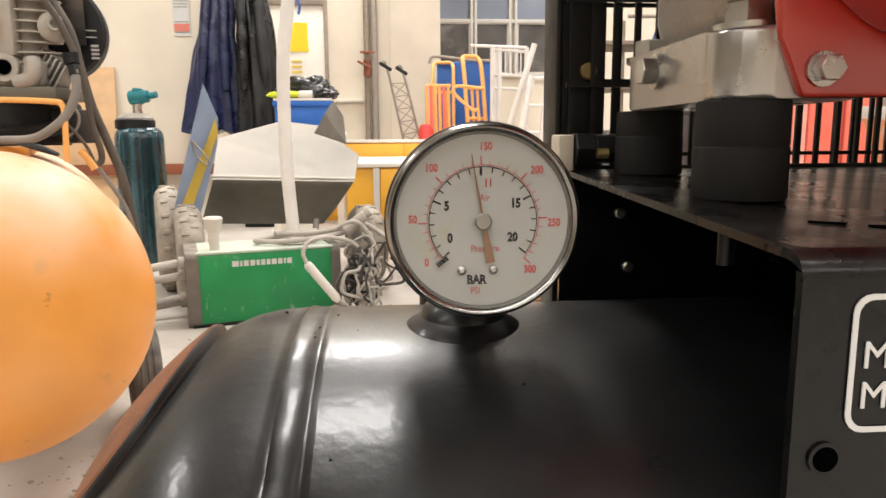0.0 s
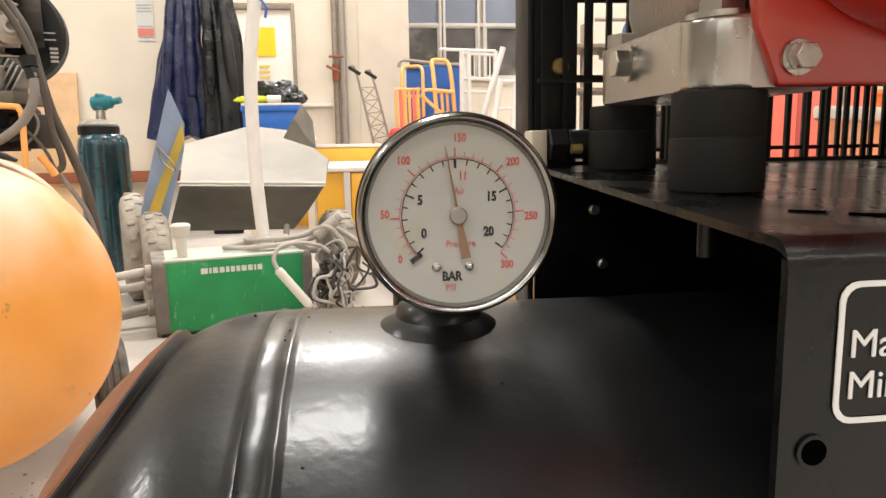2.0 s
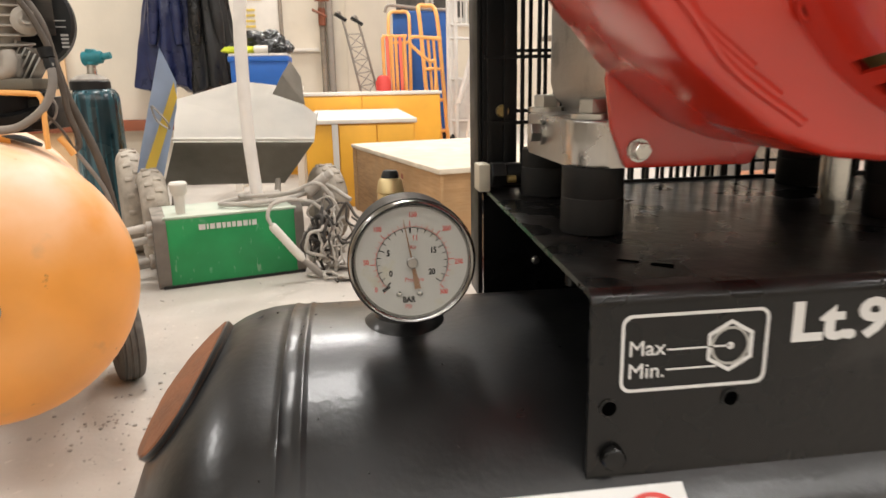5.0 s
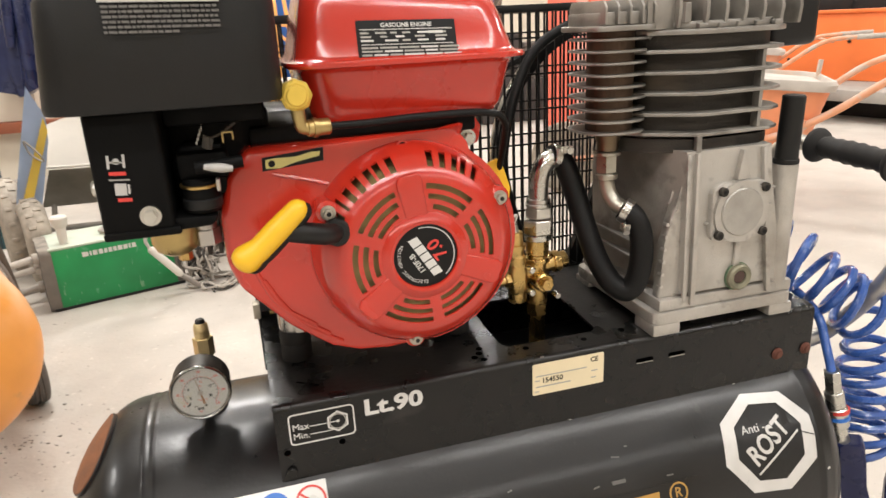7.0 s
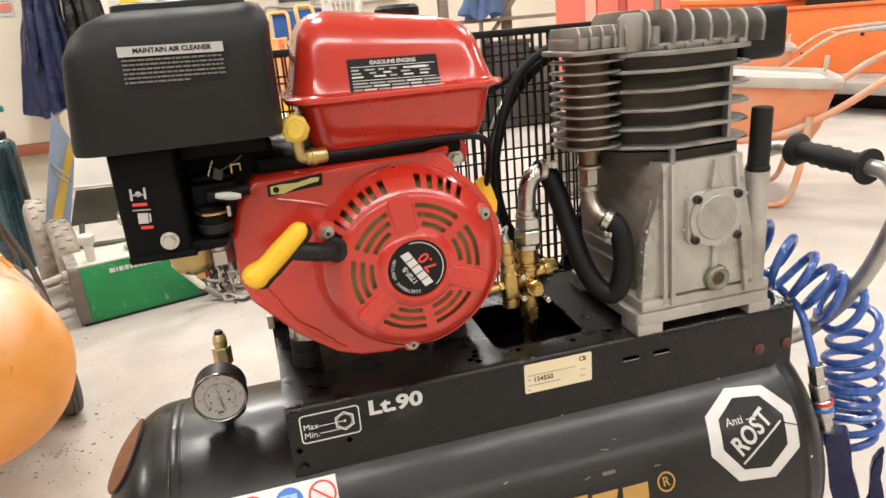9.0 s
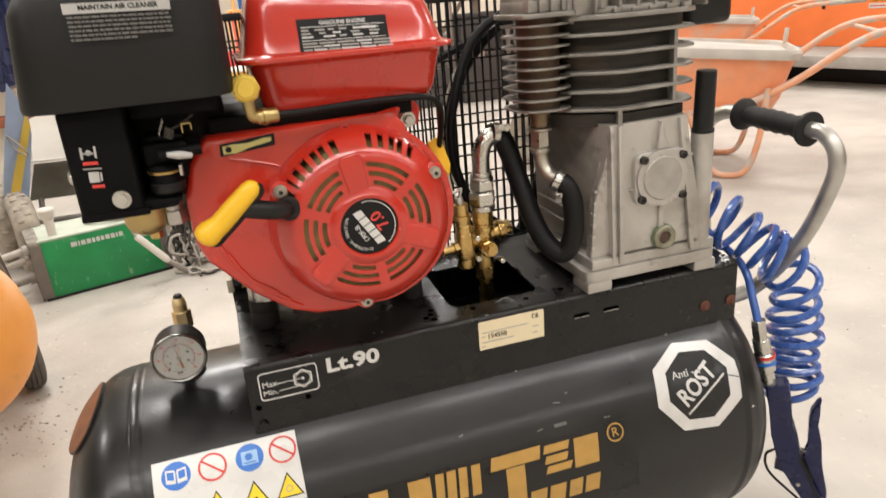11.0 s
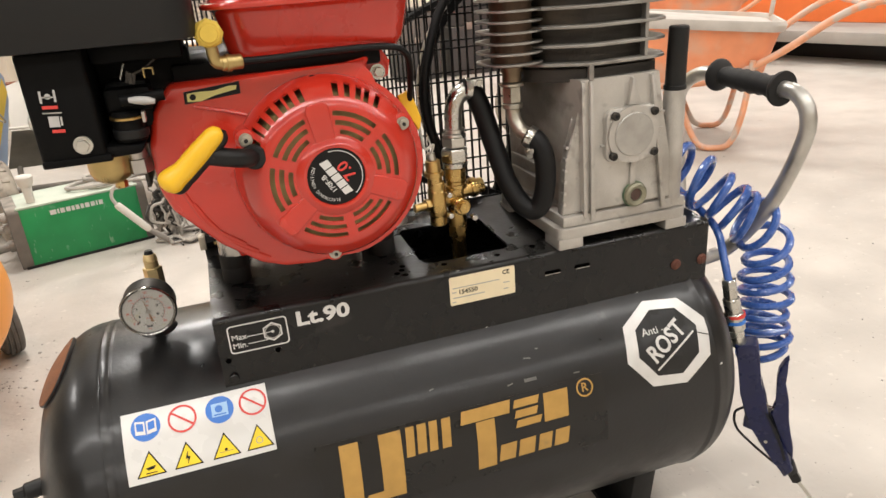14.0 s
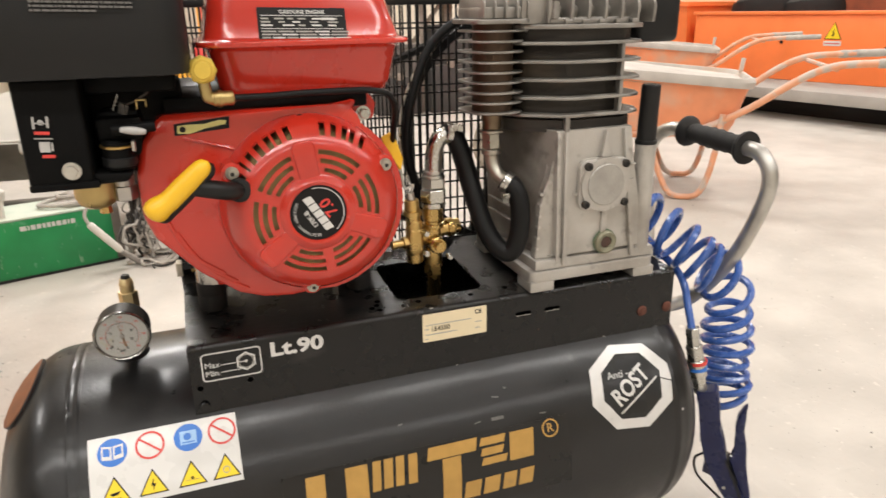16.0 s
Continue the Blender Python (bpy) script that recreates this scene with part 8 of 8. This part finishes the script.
def crumpled(x, y, z, sx, sy, sz, seed, floor_z):
    """A crumpled bundle that lies flat on what carries it."""
    bm = bmesh.new()
    bmesh.ops.create_icosphere(bm, subdivisions=5, radius=1.0)
    for v in bm.verts:
        p = v.co.copy()
        n = noise.noise(p * 1.6 + Vector((seed * 5, 0, 0))) * 0.40 + (0.5 - abs(noise.noise(p * 4.5 + Vector((0, seed, 0))))) * 0.22 + noise.noise(p * 10) * 0.05
        v.co = p * (1 + n)
        v.co = Vector((x + v.co.x * sx, y + v.co.y * sy, max(floor_z, z + v.co.z * sz)))
    return bm


solo("work_bag", crumpled(-0.585, 4.02, 0.835, 0.145, 0.09, 0.085, 1, 0.791), M_BLKC, "black crumpled work bag on the crate", "bag", angle=60)
solo("cap", crumpled(-0.475, 3.93, 0.815, 0.05, 0.05, 0.030, 3, 0.791), M_BLKC, "black cap lying on the crate", "cap", angle=60)
solo("hivis_vest", crumpled(-0.70, 3.92, 0.812, 0.085, 0.045, 0.022, 2, 0.791), M_HIVIS, "yellow-green safety vest folded on the crate", "vest", angle=60)
solo("white_roll", cyl((-0.625, 3.915, 0.8135), (-0.545, 3.915, 0.8135), 0.022, seg=20, bev=0.004), M_WTOP, "white rolled band lying on the crate", "band")
CA, CB = Vector((-0.078, 2.80, 0)), Vector((0.177, 1.80, 0))
cd = (CA - CB).normalized()
cm = Matrix.Translation(CB) @ Matrix.Rotation(math.atan2(cd.y, cd.x), 4, "Z")
cr = thing("wooden_crate", 0.5, 2.6, 0.0, "low brown plywood crate with a pale dusty top", "crate")
LC = (CA - CB).length
part("side_board", moved(box(0.0, LC, 0.0, 0.012, 0.062, 0.336, 0.002), cm), M_WOOD, cr, "brown worn plywood side")
rnd = random.Random(17)
for k in range(9):
    u, z = rnd.uniform(0.1, LC - 0.3), rnd.uniform(0.08, 0.28)
    part("stencil_mark", moved(box(u, u + rnd.uniform(0.02, 0.07), 0.0125, 0.0132, z, z + rnd.uniform(0.008, 0.02)), cm), M_BROWN, cr)
part("crate_core", moved(box(0.012, LC - 0.012, -0.60, -0.001, 0.062, 0.335), cm), M_WOOD, cr)
part("lid", moved(box(-0.01, LC + 0.01, -0.62, 0.02, 0.337, 0.354, 0.003), cm), M_WOODT, cr, "pale dusty plywood lid")
part("corner_batten", moved(box(LC - 0.05, LC + 0.004, 0.0005, 0.016, 0.062, 0.336, 0.002), cm), M_WOOD, cr)
for u in (0.05, LC * 0.5 - 0.05, LC - 0.18):
    part("skid", moved(box(u, u + 0.10, -0.58, -0.015, 0.0, 0.062, 0.003), cm), M_BROWN, cr, "dark wooden skid under the crate")

# ---- hand trucks and frames at the back ----
def hand_truck(x, y, w, h, r, material, label, turn=0, slats=3):
    t = thing("hand_truck", x, y, 0.0, label, "hand truck", "hand trucks")
    m = Matrix.Translation((x, y, 0)) @ Matrix.Rotation(radians(turn), 4, "Z")
    def P(*q):
        return [m @ Vector(p) for p in q]
    part("frame", tube(spline(P((-w / 2, 0, 0.08), (-w / 2, 0.10, h * 0.5), (-w / 2, 0.20, h * 0.9), (-w * 0.42, 0.26, h), (0, 0.27, h * 1.01), (w * 0.42, 0.26, h), (w / 2, 0.20, h * 0.9), (w / 2, 0.10, h * 0.5), (w / 2, 0, 0.08)), 5), r, 10), material, t)
    for k in range(slats):
        f = 0.2 + 0.6 * k / max(1, slats - 1)
        part("crossbar", tube(P((-w / 2, 0.22 * f, h * f), (0, 0.22 * f - 0.03, h * f), (w / 2, 0.22 * f, h * f)), r * 0.8, 8), material, t)
    part("upright", tube(P((-w * 0.15, 0.03, 0.15), (-w * 0.15, 0.17, h * 0.8)), r * 0.7, 8), material, t)
    part("upright", tube(P((w * 0.15, 0.03, 0.15), (w * 0.15, 0.17, h * 0.8)), r * 0.7, 8), material, t)
    part("toe_plate", moved(box(-w / 2, w / 2, -0.22, 0.0, 0.0, 0.006), m), material, t)
    for s in (-1, 1):
        part("wheel", lathe([(0, -0.03), (0.08, -0.03), (0.11, -0.025), (0.12, 0), (0.11, 0.025), (0.08, 0.03), (0, 0.03)], m @ Vector((s * (w / 2 + 0.03), 0.1, 0.12)), m.to_3x3() @ Vector((1, 0, 0)), 24), M_RUBBER, t)
    return t


def leaning_truck(x, y, label):
    """A light stair truck of thin tubes, leaning sideways, with wire mesh between its tubes and black grips."""
    t = thing("hand_truck", x, y, 0.0, label, "hand truck", "hand trucks")
    a0, a1 = Vector((x + 0.20, y + 0.10, 0.09)), Vector((x - 0.02, y, 1.09))
    b0, b1 = Vector((x + 0.34, y + 0.16, 0.11)), Vector((x + 0.10, y + 0.06, 1.065))
    for p, q in ((a0, a1), (b0, b1)):
        part("frame_tube", tube(spline([p, p.lerp(q, 0.5), q, q + Vector((-0.045, -0.03, 0.02))], 4), 0.009, 8), M_GTUBE, t)
        part("grip", tube([q + Vector((0.03, 0.01, -0.02)), q + Vector((-0.05, -0.03, 0.025))], 0.014, 8), M_BLACKP, t)
    for k in range(9):
        f = 0.12 + 0.095 * k
        part("mesh_wire", tube([a0.lerp(a1, f), b0.lerp(b1, f + 0.03)], 0.004, 6), M_GTUBE, t)
        if k < 8:
            part("mesh_wire", tube([a0.lerp(a1, f), b0.lerp(b1, f + 0.125)], 0.004, 6), M_GTUBE, t)
            part("mesh_wire", tube([a0.lerp(a1, f + 0.095), b0.lerp(b1, f + 0.03)], 0.0035, 6), M_GTUBE, t)
    for p in (a0, b0):
        part("wheel", lathe([(0, -0.02), (0.06, -0.02), (0.088, -0.018), (0.09, 0), (0.088, 0.018), (0.06, 0.02), (0, 0.02)], (p.x, p.y, 0.09), (1, 0.4, 0), 24), M_RUBBER, t)
    part("toe_plate", box(x + 0.20, x + 0.40, y - 0.10, y + 0.08, 0.0, 0.008, 0.002), M_GTUBE, t)


leaning_truck(-0.10, 5.1, "thin grey tubular hand truck with black grips")
solo("red_can", lathe([(0, 0), (0.055, 0), (0.058, 0.01), (0.058, 0.62), (0.04, 0.66), (0.02, 0.67), (0, 0.67)], (0.165, 5.02, 0.0), (0, 0, 1), 24), M_REDP, "narrow red bottle standing beside the hand trucks", "bottle")
# stacked orange slats beside the trucks
slat = thing("slatted_frame", 0.26, 5.05, 0.0, "faded orange slatted frame leaning beside the hand trucks", "frame")
for k in range(6):
    part("slat", tube([(0.19 + 0.033 * k, 5.05 + 0.02 * (k % 2), 0.0), (0.175 + 0.033 * k, 5.12, 0.945 + 0.012 * (k % 3))], 0.0125, 8), M_OTUBE if k % 3 != 1 else M_SALMON, slat)
part("slat_rail", tube([(0.175, 5.12, 0.955), (0.36, 5.12, 0.955)], 0.012, 8), M_OTUBE, slat)
hand_truck(0.31, 5.30, 0.17, 1.16, 0.014, M_OTUBE, "orange tubular hand truck", -6, 2)
hand_truck(0.605, 5.15, 0.15, 1.19, 0.017, M_OTUBE, "orange tubular hand truck with a bent loop", 14, 4)
lp = thing("tube_loop", 0.47, 5.02, 0.0, "orange bent tube loop on a foot", "tube frame")
part("loop", tube(spline([(0.56, 5.02, 0.0), (0.558, 5.02, 0.40), (0.560, 5.02, 0.745), (0.52, 5.02, 0.765), (0.44, 5.02, 0.83), (0.372, 5.02, 0.90), (0.385, 5.02, 0.938), (0.45, 5.02, 0.942), (0.60, 5.02, 0.925)], 6), 0.0125, 10), M_OTUBE, lp)
part("loop_foot", box(0.47, 0.66, 4.96, 5.08, 0.0, 0.008, 0.002), M_OTUBE, lp)
bbd = thing("blue_board", 0.51, 5.62, 0.0, "blue board with a grey top rail behind the hand trucks", "board")
part("panel", box(0.29, 0.735, 5.60, 5.63, 0.0, 1.185, 0.02, 3), M_BLUEBOX, bbd)
part("top_rail", tube(spline([(0.225, 5.59, 1.17), (0.245, 5.59, 1.215), (0.30, 5.59, 1.225), (0.56, 5.59, 1.195), (0.74, 5.59, 1.19)], 5), 0.013, 8), M_GTUBE, bbd)
rk = thing("white_rack", 0.84, 5.3, 0.0, "white tubular rack with slanted side ladders", "rack")
for x in (0.69, 0.745, 0.955):
    part("post", tube([(x, 5.2, 0.0), (x, 5.2, 1.245)], 0.018, 8), M_WTUBE, rk)
part("wide_post", box(0.69, 0.745, 5.205, 5.225, 0.0, 1.24, 0.003), M_WTUBE, rk)
for z in (0.30, 0.62, 0.93, 1.03, 1.215, 1.245):
    part("rung", tube([(0.52 if z > 1.24 else 0.69, 5.2, z + 0.015), (0.955, 5.2, z)], 0.012, 8), M_WTUBE, rk)
for x in (0.79, 0.83, 0.87, 0.91):
    part("wire", tube([(x, 5.2, 1.03), (x, 5.2, 1.225)], 0.006, 6), M_WTUBE, rk)
part("back_panel", box(0.74, 0.955, 5.24, 5.25, 0.0, 0.62, 0.003), M_WTUBE, rk)
part("leaning_post", tube([(0.75, 5.1, 0.45), (0.84, 5.1, 0.754), (0.995, 5.1, 1.26)], 0.022, 8), M_WTUBE, rk)
solo("step_ladder", join(tube([(0.76, 4.95, 0), (0.96, 5.02, 1.02)], 0.022, 8), tube([(0.98, 4.95, 0), (1.08, 5.02, 1.02)], 0.022, 8), *[tube([(0.76 + 0.196 * z, 4.95 + 0.069 * z, z), (0.98 + 0.098 * z, 4.95 + 0.069 * z, z)], 0.014, 8) for z in (0.2, 0.4, 0.6, 0.8, 1.0)]), M_WTUBE, "white tubular step ladder leaning at the rack", "ladder")

# ---- things seen through the guard ----
M_SALMOND = mat("dark_salmon", (0.50, 0.09, 0.07), 0.6, 0, 0.15, 8, 0.1)
M_SALMONP = mat("pale_salmon", (0.86, 0.42, 0.34), 0.6, 0, 0.12, 8, 0.08)
sp = thing("salmon_panel", 2.7, 4.03, 0.0, "stack of upright salmon red steel boards", "panel")
for k, (w, mt) in enumerate(((0.21, M_SALMON), (0.10, M_SALMONP), (0.17, M_SALMON), (0.07, M_SALMOND), (0.22, M_SALMON), (0.06, M_GREYWOOD), (0.16, M_SALMON))):
    x0 = 2.2 + sum((0.21, 0.10, 0.17, 0.07, 0.22, 0.06, 0.16)[:k])
    part("board", box(x0 + 0.003, x0 + w - 0.003, 4.0 + 0.012 * (k % 2), 4.05, 0.0, 1.2 - 0.03 * (k % 3), 0.006), mt, sp)
pal = thing("wooden_rack", 2.3, 5.6, 0.0, "rough wooden rack with boards", "rack")
for x in (1.75, 2.35, 2.95):
    part("post", box(x, x + 0.08, 5.5, 5.58, 0, 1.5, 0.003), M_GREYWOOD, pal)
for z in (0.95, 1.3):
    part("shelf_board", box(1.6, 3.1, 5.4, 5.9, z, z + 0.03, 0.003), M_GREYWOOD, pal)
part("brace", tube([(2.0, 5.45, 0.6), (2.5, 5.45, 1.2)], 0.02, 6), M_GREYWOOD, pal)
for x0, x1, z1, mt, word in ((1.62, 2.03, 0.62, M_CASEB, "grey"), (2.12, 2.50, 0.78, M_CASEA, "dark grey"), (2.53, 3.02, 0.70, M_CASEB, "grey")):
    kc = thing("storage_case", (x0 + x1) / 2, 5.36, 0.0, word + " dusty storage case on the floor before the wooden rack", "case", "cases before the rack")
    part("body", box(x0, x1, 5.24, 5.48, 0.0, z1 * 0.55, 0.012), M_CASEA, kc)
    part("upper_body", box(x0 + 0.01, x1 - 0.01, 5.25, 5.48, z1 * 0.55 + 0.004, z1 - 0.04, 0.010), mt, kc)
    part("lid", box(x0 - 0.008, x1 + 0.008, 5.235, 5.485, z1 - 0.038, z1, 0.010), mt, kc)
    part("latch", box((x0 + x1) / 2 - 0.03, (x0 + x1) / 2 + 0.03, 5.228, 5.25, z1 * 0.55 - 0.03, z1 * 0.55 + 0.03, 0.004), M_GTUBE, kc)
solo("blue_tarpaulin", cloth(2.08, 5.3, 0.26, 1.0, 1.5, 7), M_TARP, "grey-blue tarpaulin hanging in folds", "tarpaulin", angle=60)
solo("tarpaulin_stand", join(tube([(2.08, 5.36, 0.0), (2.08, 5.36, 1.52)], 0.02, 8), tube([(1.78, 5.3, 1.5), (2.38, 5.3, 1.5)], 0.016, 8)), M_GTUBE, "grey stand that carries a tarpaulin", "stand")

# ---- wheelbarrows ----
def wheelbarrow(mx, my, label, turn=0.0):
    """Middle between its two legs on the floor; the wheel points away, the handles to the near side."""
    b = thing("wheelbarrow", mx, my, 0.0, label, "wheelbarrow", "wheelbarrows")
    m = Matrix.Translation((mx, my, 0)) @ Matrix.Rotation(math.atan2(0.58, -0.81) + radians(turn), 4, "Z")   # x towards the wheel
    def lp(x0, x1, w0, w1, z, zb=None):
        out = []
        r = 0.09
        for cx, cy, a0 in ((x1 - r, w1 / 2 - r, 0), (x0 + r, w0 / 2 - r, 90), (x0 + r, -w0 / 2 + r, 180), (x1 - r, -w1 / 2 + r, 270)):
            for k in range(6):
                a = radians(a0 + 18 * k)
                px = cx + r * math.cos(a)
                out.append(m @ Vector((px, cy + r * math.sin(a), z + (0.085 * (px - x0) / (x1 - x0) if z > 0.5 else 0.04 * (px - x0) / (x1 - x0)))))
        return out
    part("tub", loft([lp(-0.240, 0.78, 0.56, 0.60, 0.566), lp(-0.232, 0.77, 0.55, 0.58, 0.556), lp(-0.205, 0.73, 0.51, 0.53, 0.46), lp(-0.180, 0.67, 0.47, 0.46, 0.36), lp(-0.150, 0.60, 0.43, 0.40, 0.300), lp(-0.09, 0.5, 0.34, 0.28, 0.285)], cap=False), M_BARROW, b, "orange plastic tub caked with pale dust")
    part("tub_rim", loft([lp(-0.240, 0.80, 0.595, 0.63, 0.534), lp(-0.248, 0.805, 0.606, 0.64, 0.562), lp(-0.240, 0.80, 0.595, 0.63, 0.578), lp(-0.228, 0.765, 0.54, 0.575, 0.578), lp(-0.218, 0.755, 0.53, 0.565, 0.556)], cap=False), M_RIM, b, "dust-caked rolled rim")
    part("tub_fill", loft([lp(-0.222, 0.76, 0.535, 0.57, 0.521), lp(-0.21, 0.75, 0.52, 0.555, 0.560), lp(-0.07, 0.60, 0.30, 0.32, 0.572)]), M_RIM, b, "pale caked mortar dust in the tub")
    def P(*q):
        return [m @ Vector(p) for p in q]
    for s in (-1, 1):
        part("handle_tube", tube(spline(P((0.80, s * 0.06, 0.20), (0.55, s * 0.15, 0.285), (0.06, s * 0.23, 0.325), (-0.19, s * 0.265, 0.43), (-0.41, s * 0.29, 0.582), (-0.52, s * 0.30, 0.635), (-0.62, s * 0.31, 0.652), (-0.82, s * 0.33, 0.660)), 6), 0.0165, 12), M_BARTUBE, b, "orange handle tube with worn paint")
        part("grip", tube(spline(P((-0.70, s * 0.322, 0.656), (-0.82, s * 0.332, 0.660), (-0.94, s * 0.345, 0.664)), 5), [0.0195 + 0.0012 * math.sin(1.9 * k) for k in range(11)], 12), M_CABLE, b, "dusty grey rubber grip")
        part("leg", tube(spline(P((0.22, s * 0.21, 0.315), (0.16, s * 0.235, 0.16), (0.10, s * 0.245, 0.04), (0.03, s * 0.25, 0.016), (-0.045, s * 0.255, 0.04), (-0.09, s * 0.262, 0.18), (-0.115, s * 0.265, 0.42)), 6), 0.0145, 10), M_BARTUBE, b, "bent tube leg")
    part("crossbar", tube(P((-0.55, -0.302, 0.628), (-0.55, 0.302, 0.628)), 0.011, 8), M_BARTUBE, b)
    part("wheel", lathe([(0.10, -0.03), (0.16, -0.045), (0.185, -0.03), (0.19, 0), (0.185, 0.03), (0.16, 0.045), (0.10, 0.03), (0.1, -0.03)], m @ Vector((0.95, 0, 0.19)), m.to_3x3() @ Vector((0, 1, 0)), 32), M_TYRE, b)
    part("wheel_rim", lathe([(0, -0.03), (0.1, -0.02), (0.11, -0.03), (0.11, 0.03), (0.1, 0.02), (0, 0.03)], m @ Vector((0.95, 0, 0.19)), m.to_3x3() @ Vector((0, 1, 0)), 24), M_DUSTGREY, b)
    part("fork", join(tube(P((0.75, 0.07, 0.21), (0.95, 0.07, 0.19)), 0.014, 8), tube(P((0.75, -0.07, 0.21), (0.95, -0.07, 0.19)), 0.014, 8)), M_BARTUBE, b)
    part("rim_hook", tube(P((-0.225, -0.18, 0.57), (-0.232, -0.18, 0.645)), 0.011, 8), M_RIM, b)
    return b


wheelbarrow(2.42, 2.06, "orange wheelbarrow with a dust-caked tub and bent tube legs")
wheelbarrow(4.05, 4.17, "second orange wheelbarrow with a dusty tub, further away")

# ---- platform with orange trough ----
PLAT = Matrix.Translation((5.12, 2.95, 0)) @ Matrix.Rotation(radians(13), 4, "Z") @ Matrix.Translation((-4.95, -2.95, 0))      # the platform stands a little askew
TROUGH = PLAT @ Matrix.Translation((-0.44, -0.45, 0))
solo("platform_edge", moved(box(4.58, 12.0, -4.0, 9.0, 0.16, 0.25, 0.006), PLAT), M_CONC, "grey low loading platform with a dark gap below", "platform", kind="structure")
# solid black block: shade below the overhang is put into its colour
solo("platform_gap_shade", moved(box(4.95, 12.0, -4.0, 9.0, 0.0, 0.16), PLAT), M_BLACKM, "black block that draws the shade in the gap under the platform", "platform", kind="structure")
tr_ = thing("orange_trough", 6.2, 4.0, 0.25, "long orange steel trough standing on the platform", "trough")
part("side_panel", box(5.70, 5.74, 0.5, 5.60, 0.252, 0.82, 0.006), M_SKIP, tr_, "orange painted steel side")
part("end_panel", box(5.74, 6.9, 5.56, 5.60, 0.252, 0.80, 0.006), M_SKIP, tr_)
part("trough_body", box(5.76, 6.9, 0.5, 5.54, 0.252, 0.76, 0.01), M_SKIP, tr_)
part("top_rail", box(5.68, 5.76, 0.5, 5.62, 0.815, 0.845, 0.005), M_SKIP, tr_)
for yy, zz in ((5.2, 0.42), (4.65, 0.58), (3.75, 0.55)):
    part("bolt", cyl((5.70, yy, zz), (5.688, yy, zz), 0.014, seg=10), M_BLACKM, tr_)
ws = thing("warning_sign", 5.69, 4.19, 0.55, "yellow triangular warning sticker on the trough", "sign")


def side_sheet(name, pts, material, x, th=0.002):
    m = Matrix(((0, 0, -1, x), (-1, 0, 0, 0), (0, 1, 0, 0), (0, 0, 0, 1)))
    return part(name, prism([(-y, z) for y, z in pts], m, th), material, ws)


side_sheet("triangle", [(4.262, 0.615), (4.118, 0.615), (4.190, 0.755)], M_BLKP, 5.6985)
side_sheet("triangle_field", [(4.254, 0.620), (4.126, 0.620), (4.190, 0.745)], M_YELP, 5.6962)
side_sheet("mark", [(4.202, 0.640), (4.184, 0.640), (4.178, 0.668), (4.190, 0.672), (4.180, 0.705), (4.200, 0.670), (4.190, 0.664)], M_BLKP, 5.6940)
side_sheet("caption", [(4.265, 0.560), (4.115, 0.560), (4.115, 0.600), (4.265, 0.600)], M_STK, 5.6985)
side_sheet("caption_bar", [(4.255, 0.576), (4.125, 0.576), (4.125, 0.584), (4.255, 0.584)], M_REDP, 5.6962)
sk = thing("orange_skip", 6.4, 6.4, 0.25, "orange steel skip with a pale dusty rim on the platform", "skip")
part("skip_body", loft([[(5.80, 5.75, 0.252), (6.9, 5.75, 0.252), (6.9, 7.0, 0.252), (5.80, 7.0, 0.252)], [(5.65, 5.68, 0.90), (7.1, 5.68, 0.90), (7.1, 7.1, 0.98), (5.65, 7.1, 0.98)]]), M_SKIP, sk)
part("skip_rim", loft([[(5.62, 5.65, 0.90), (7.13, 5.65, 0.90), (7.13, 7.13, 0.98), (5.62, 7.13, 0.98)], [(5.62, 5.65, 0.94), (7.13, 5.65, 0.94), (7.13, 7.13, 1.02), (5.62, 7.13, 1.02)]]), M_SKIP, sk)
for k, (x, y, z) in enumerate(((6.35, 5.25, 0.90), (6.5, 4.85, 0.88))):
    tyre = solo("tyre", lathe([(0.16, -0.09), (0.28, -0.10), (0.33, -0.06), (0.34, 0), (0.33, 0.06), (0.28, 0.10), (0.16, 0.09), (0.14, 0), (0.16, -0.09)], (x, y, z - 0.045), (0.1, 0.1, 1), 36), M_RUBBER, "black rubber tyre lying on the trough", "tyre", "tyres on the trough")
    tyre.matrix_basis = TROUGH @ tyre.matrix_basis
beam = solo("brown_beam", box(6.45, 6.75, 2.0, 4.95, 0.80, 1.25, 0.01), M_BROWN, "brown rusty steel beam lying on the trough", "beam")
for ob in (beam, tr_, ws, sk):
    ob.matrix_basis = TROUGH @ ob.matrix_basis
# grit on the floor
rnd = random.Random(21)
bm = bmesh.new()
for k in range(260):
    x, y = rnd.uniform(-0.9, 2.6), rnd.uniform(-0.3, 2.2)
    r = rnd.uniform(0.001, 0.0035)
    bmesh.ops.create_icosphere(bm, subdivisions=1, radius=r, matrix=Matrix.Translation((x, y, r * 0.5)) @ Matrix.Diagonal((1, rnd.uniform(0.6, 1), 0.6, 1)))
for k in range(130):
    a, q = rnd.uniform(0, 6.283), abs(rnd.gauss(0, 0.13))
    x, y = -0.585 + q * math.cos(a), 0.97 + 1.3 * q * math.sin(a)
    r = rnd.uniform(0.001, 0.0055) * (1 if rnd.random() < 0.2 else 0.55)
    bmesh.ops.create_icosphere(bm, subdivisions=1, radius=r, matrix=Matrix.Translation((x, y, r * 0.4)) @ Matrix.Diagonal((1, rnd.uniform(0.6, 1), 0.5, 1)))
solo("floor_grit", bm, M_CONC, "scattered small concrete grit on the floor", "grit", kind="stuff")
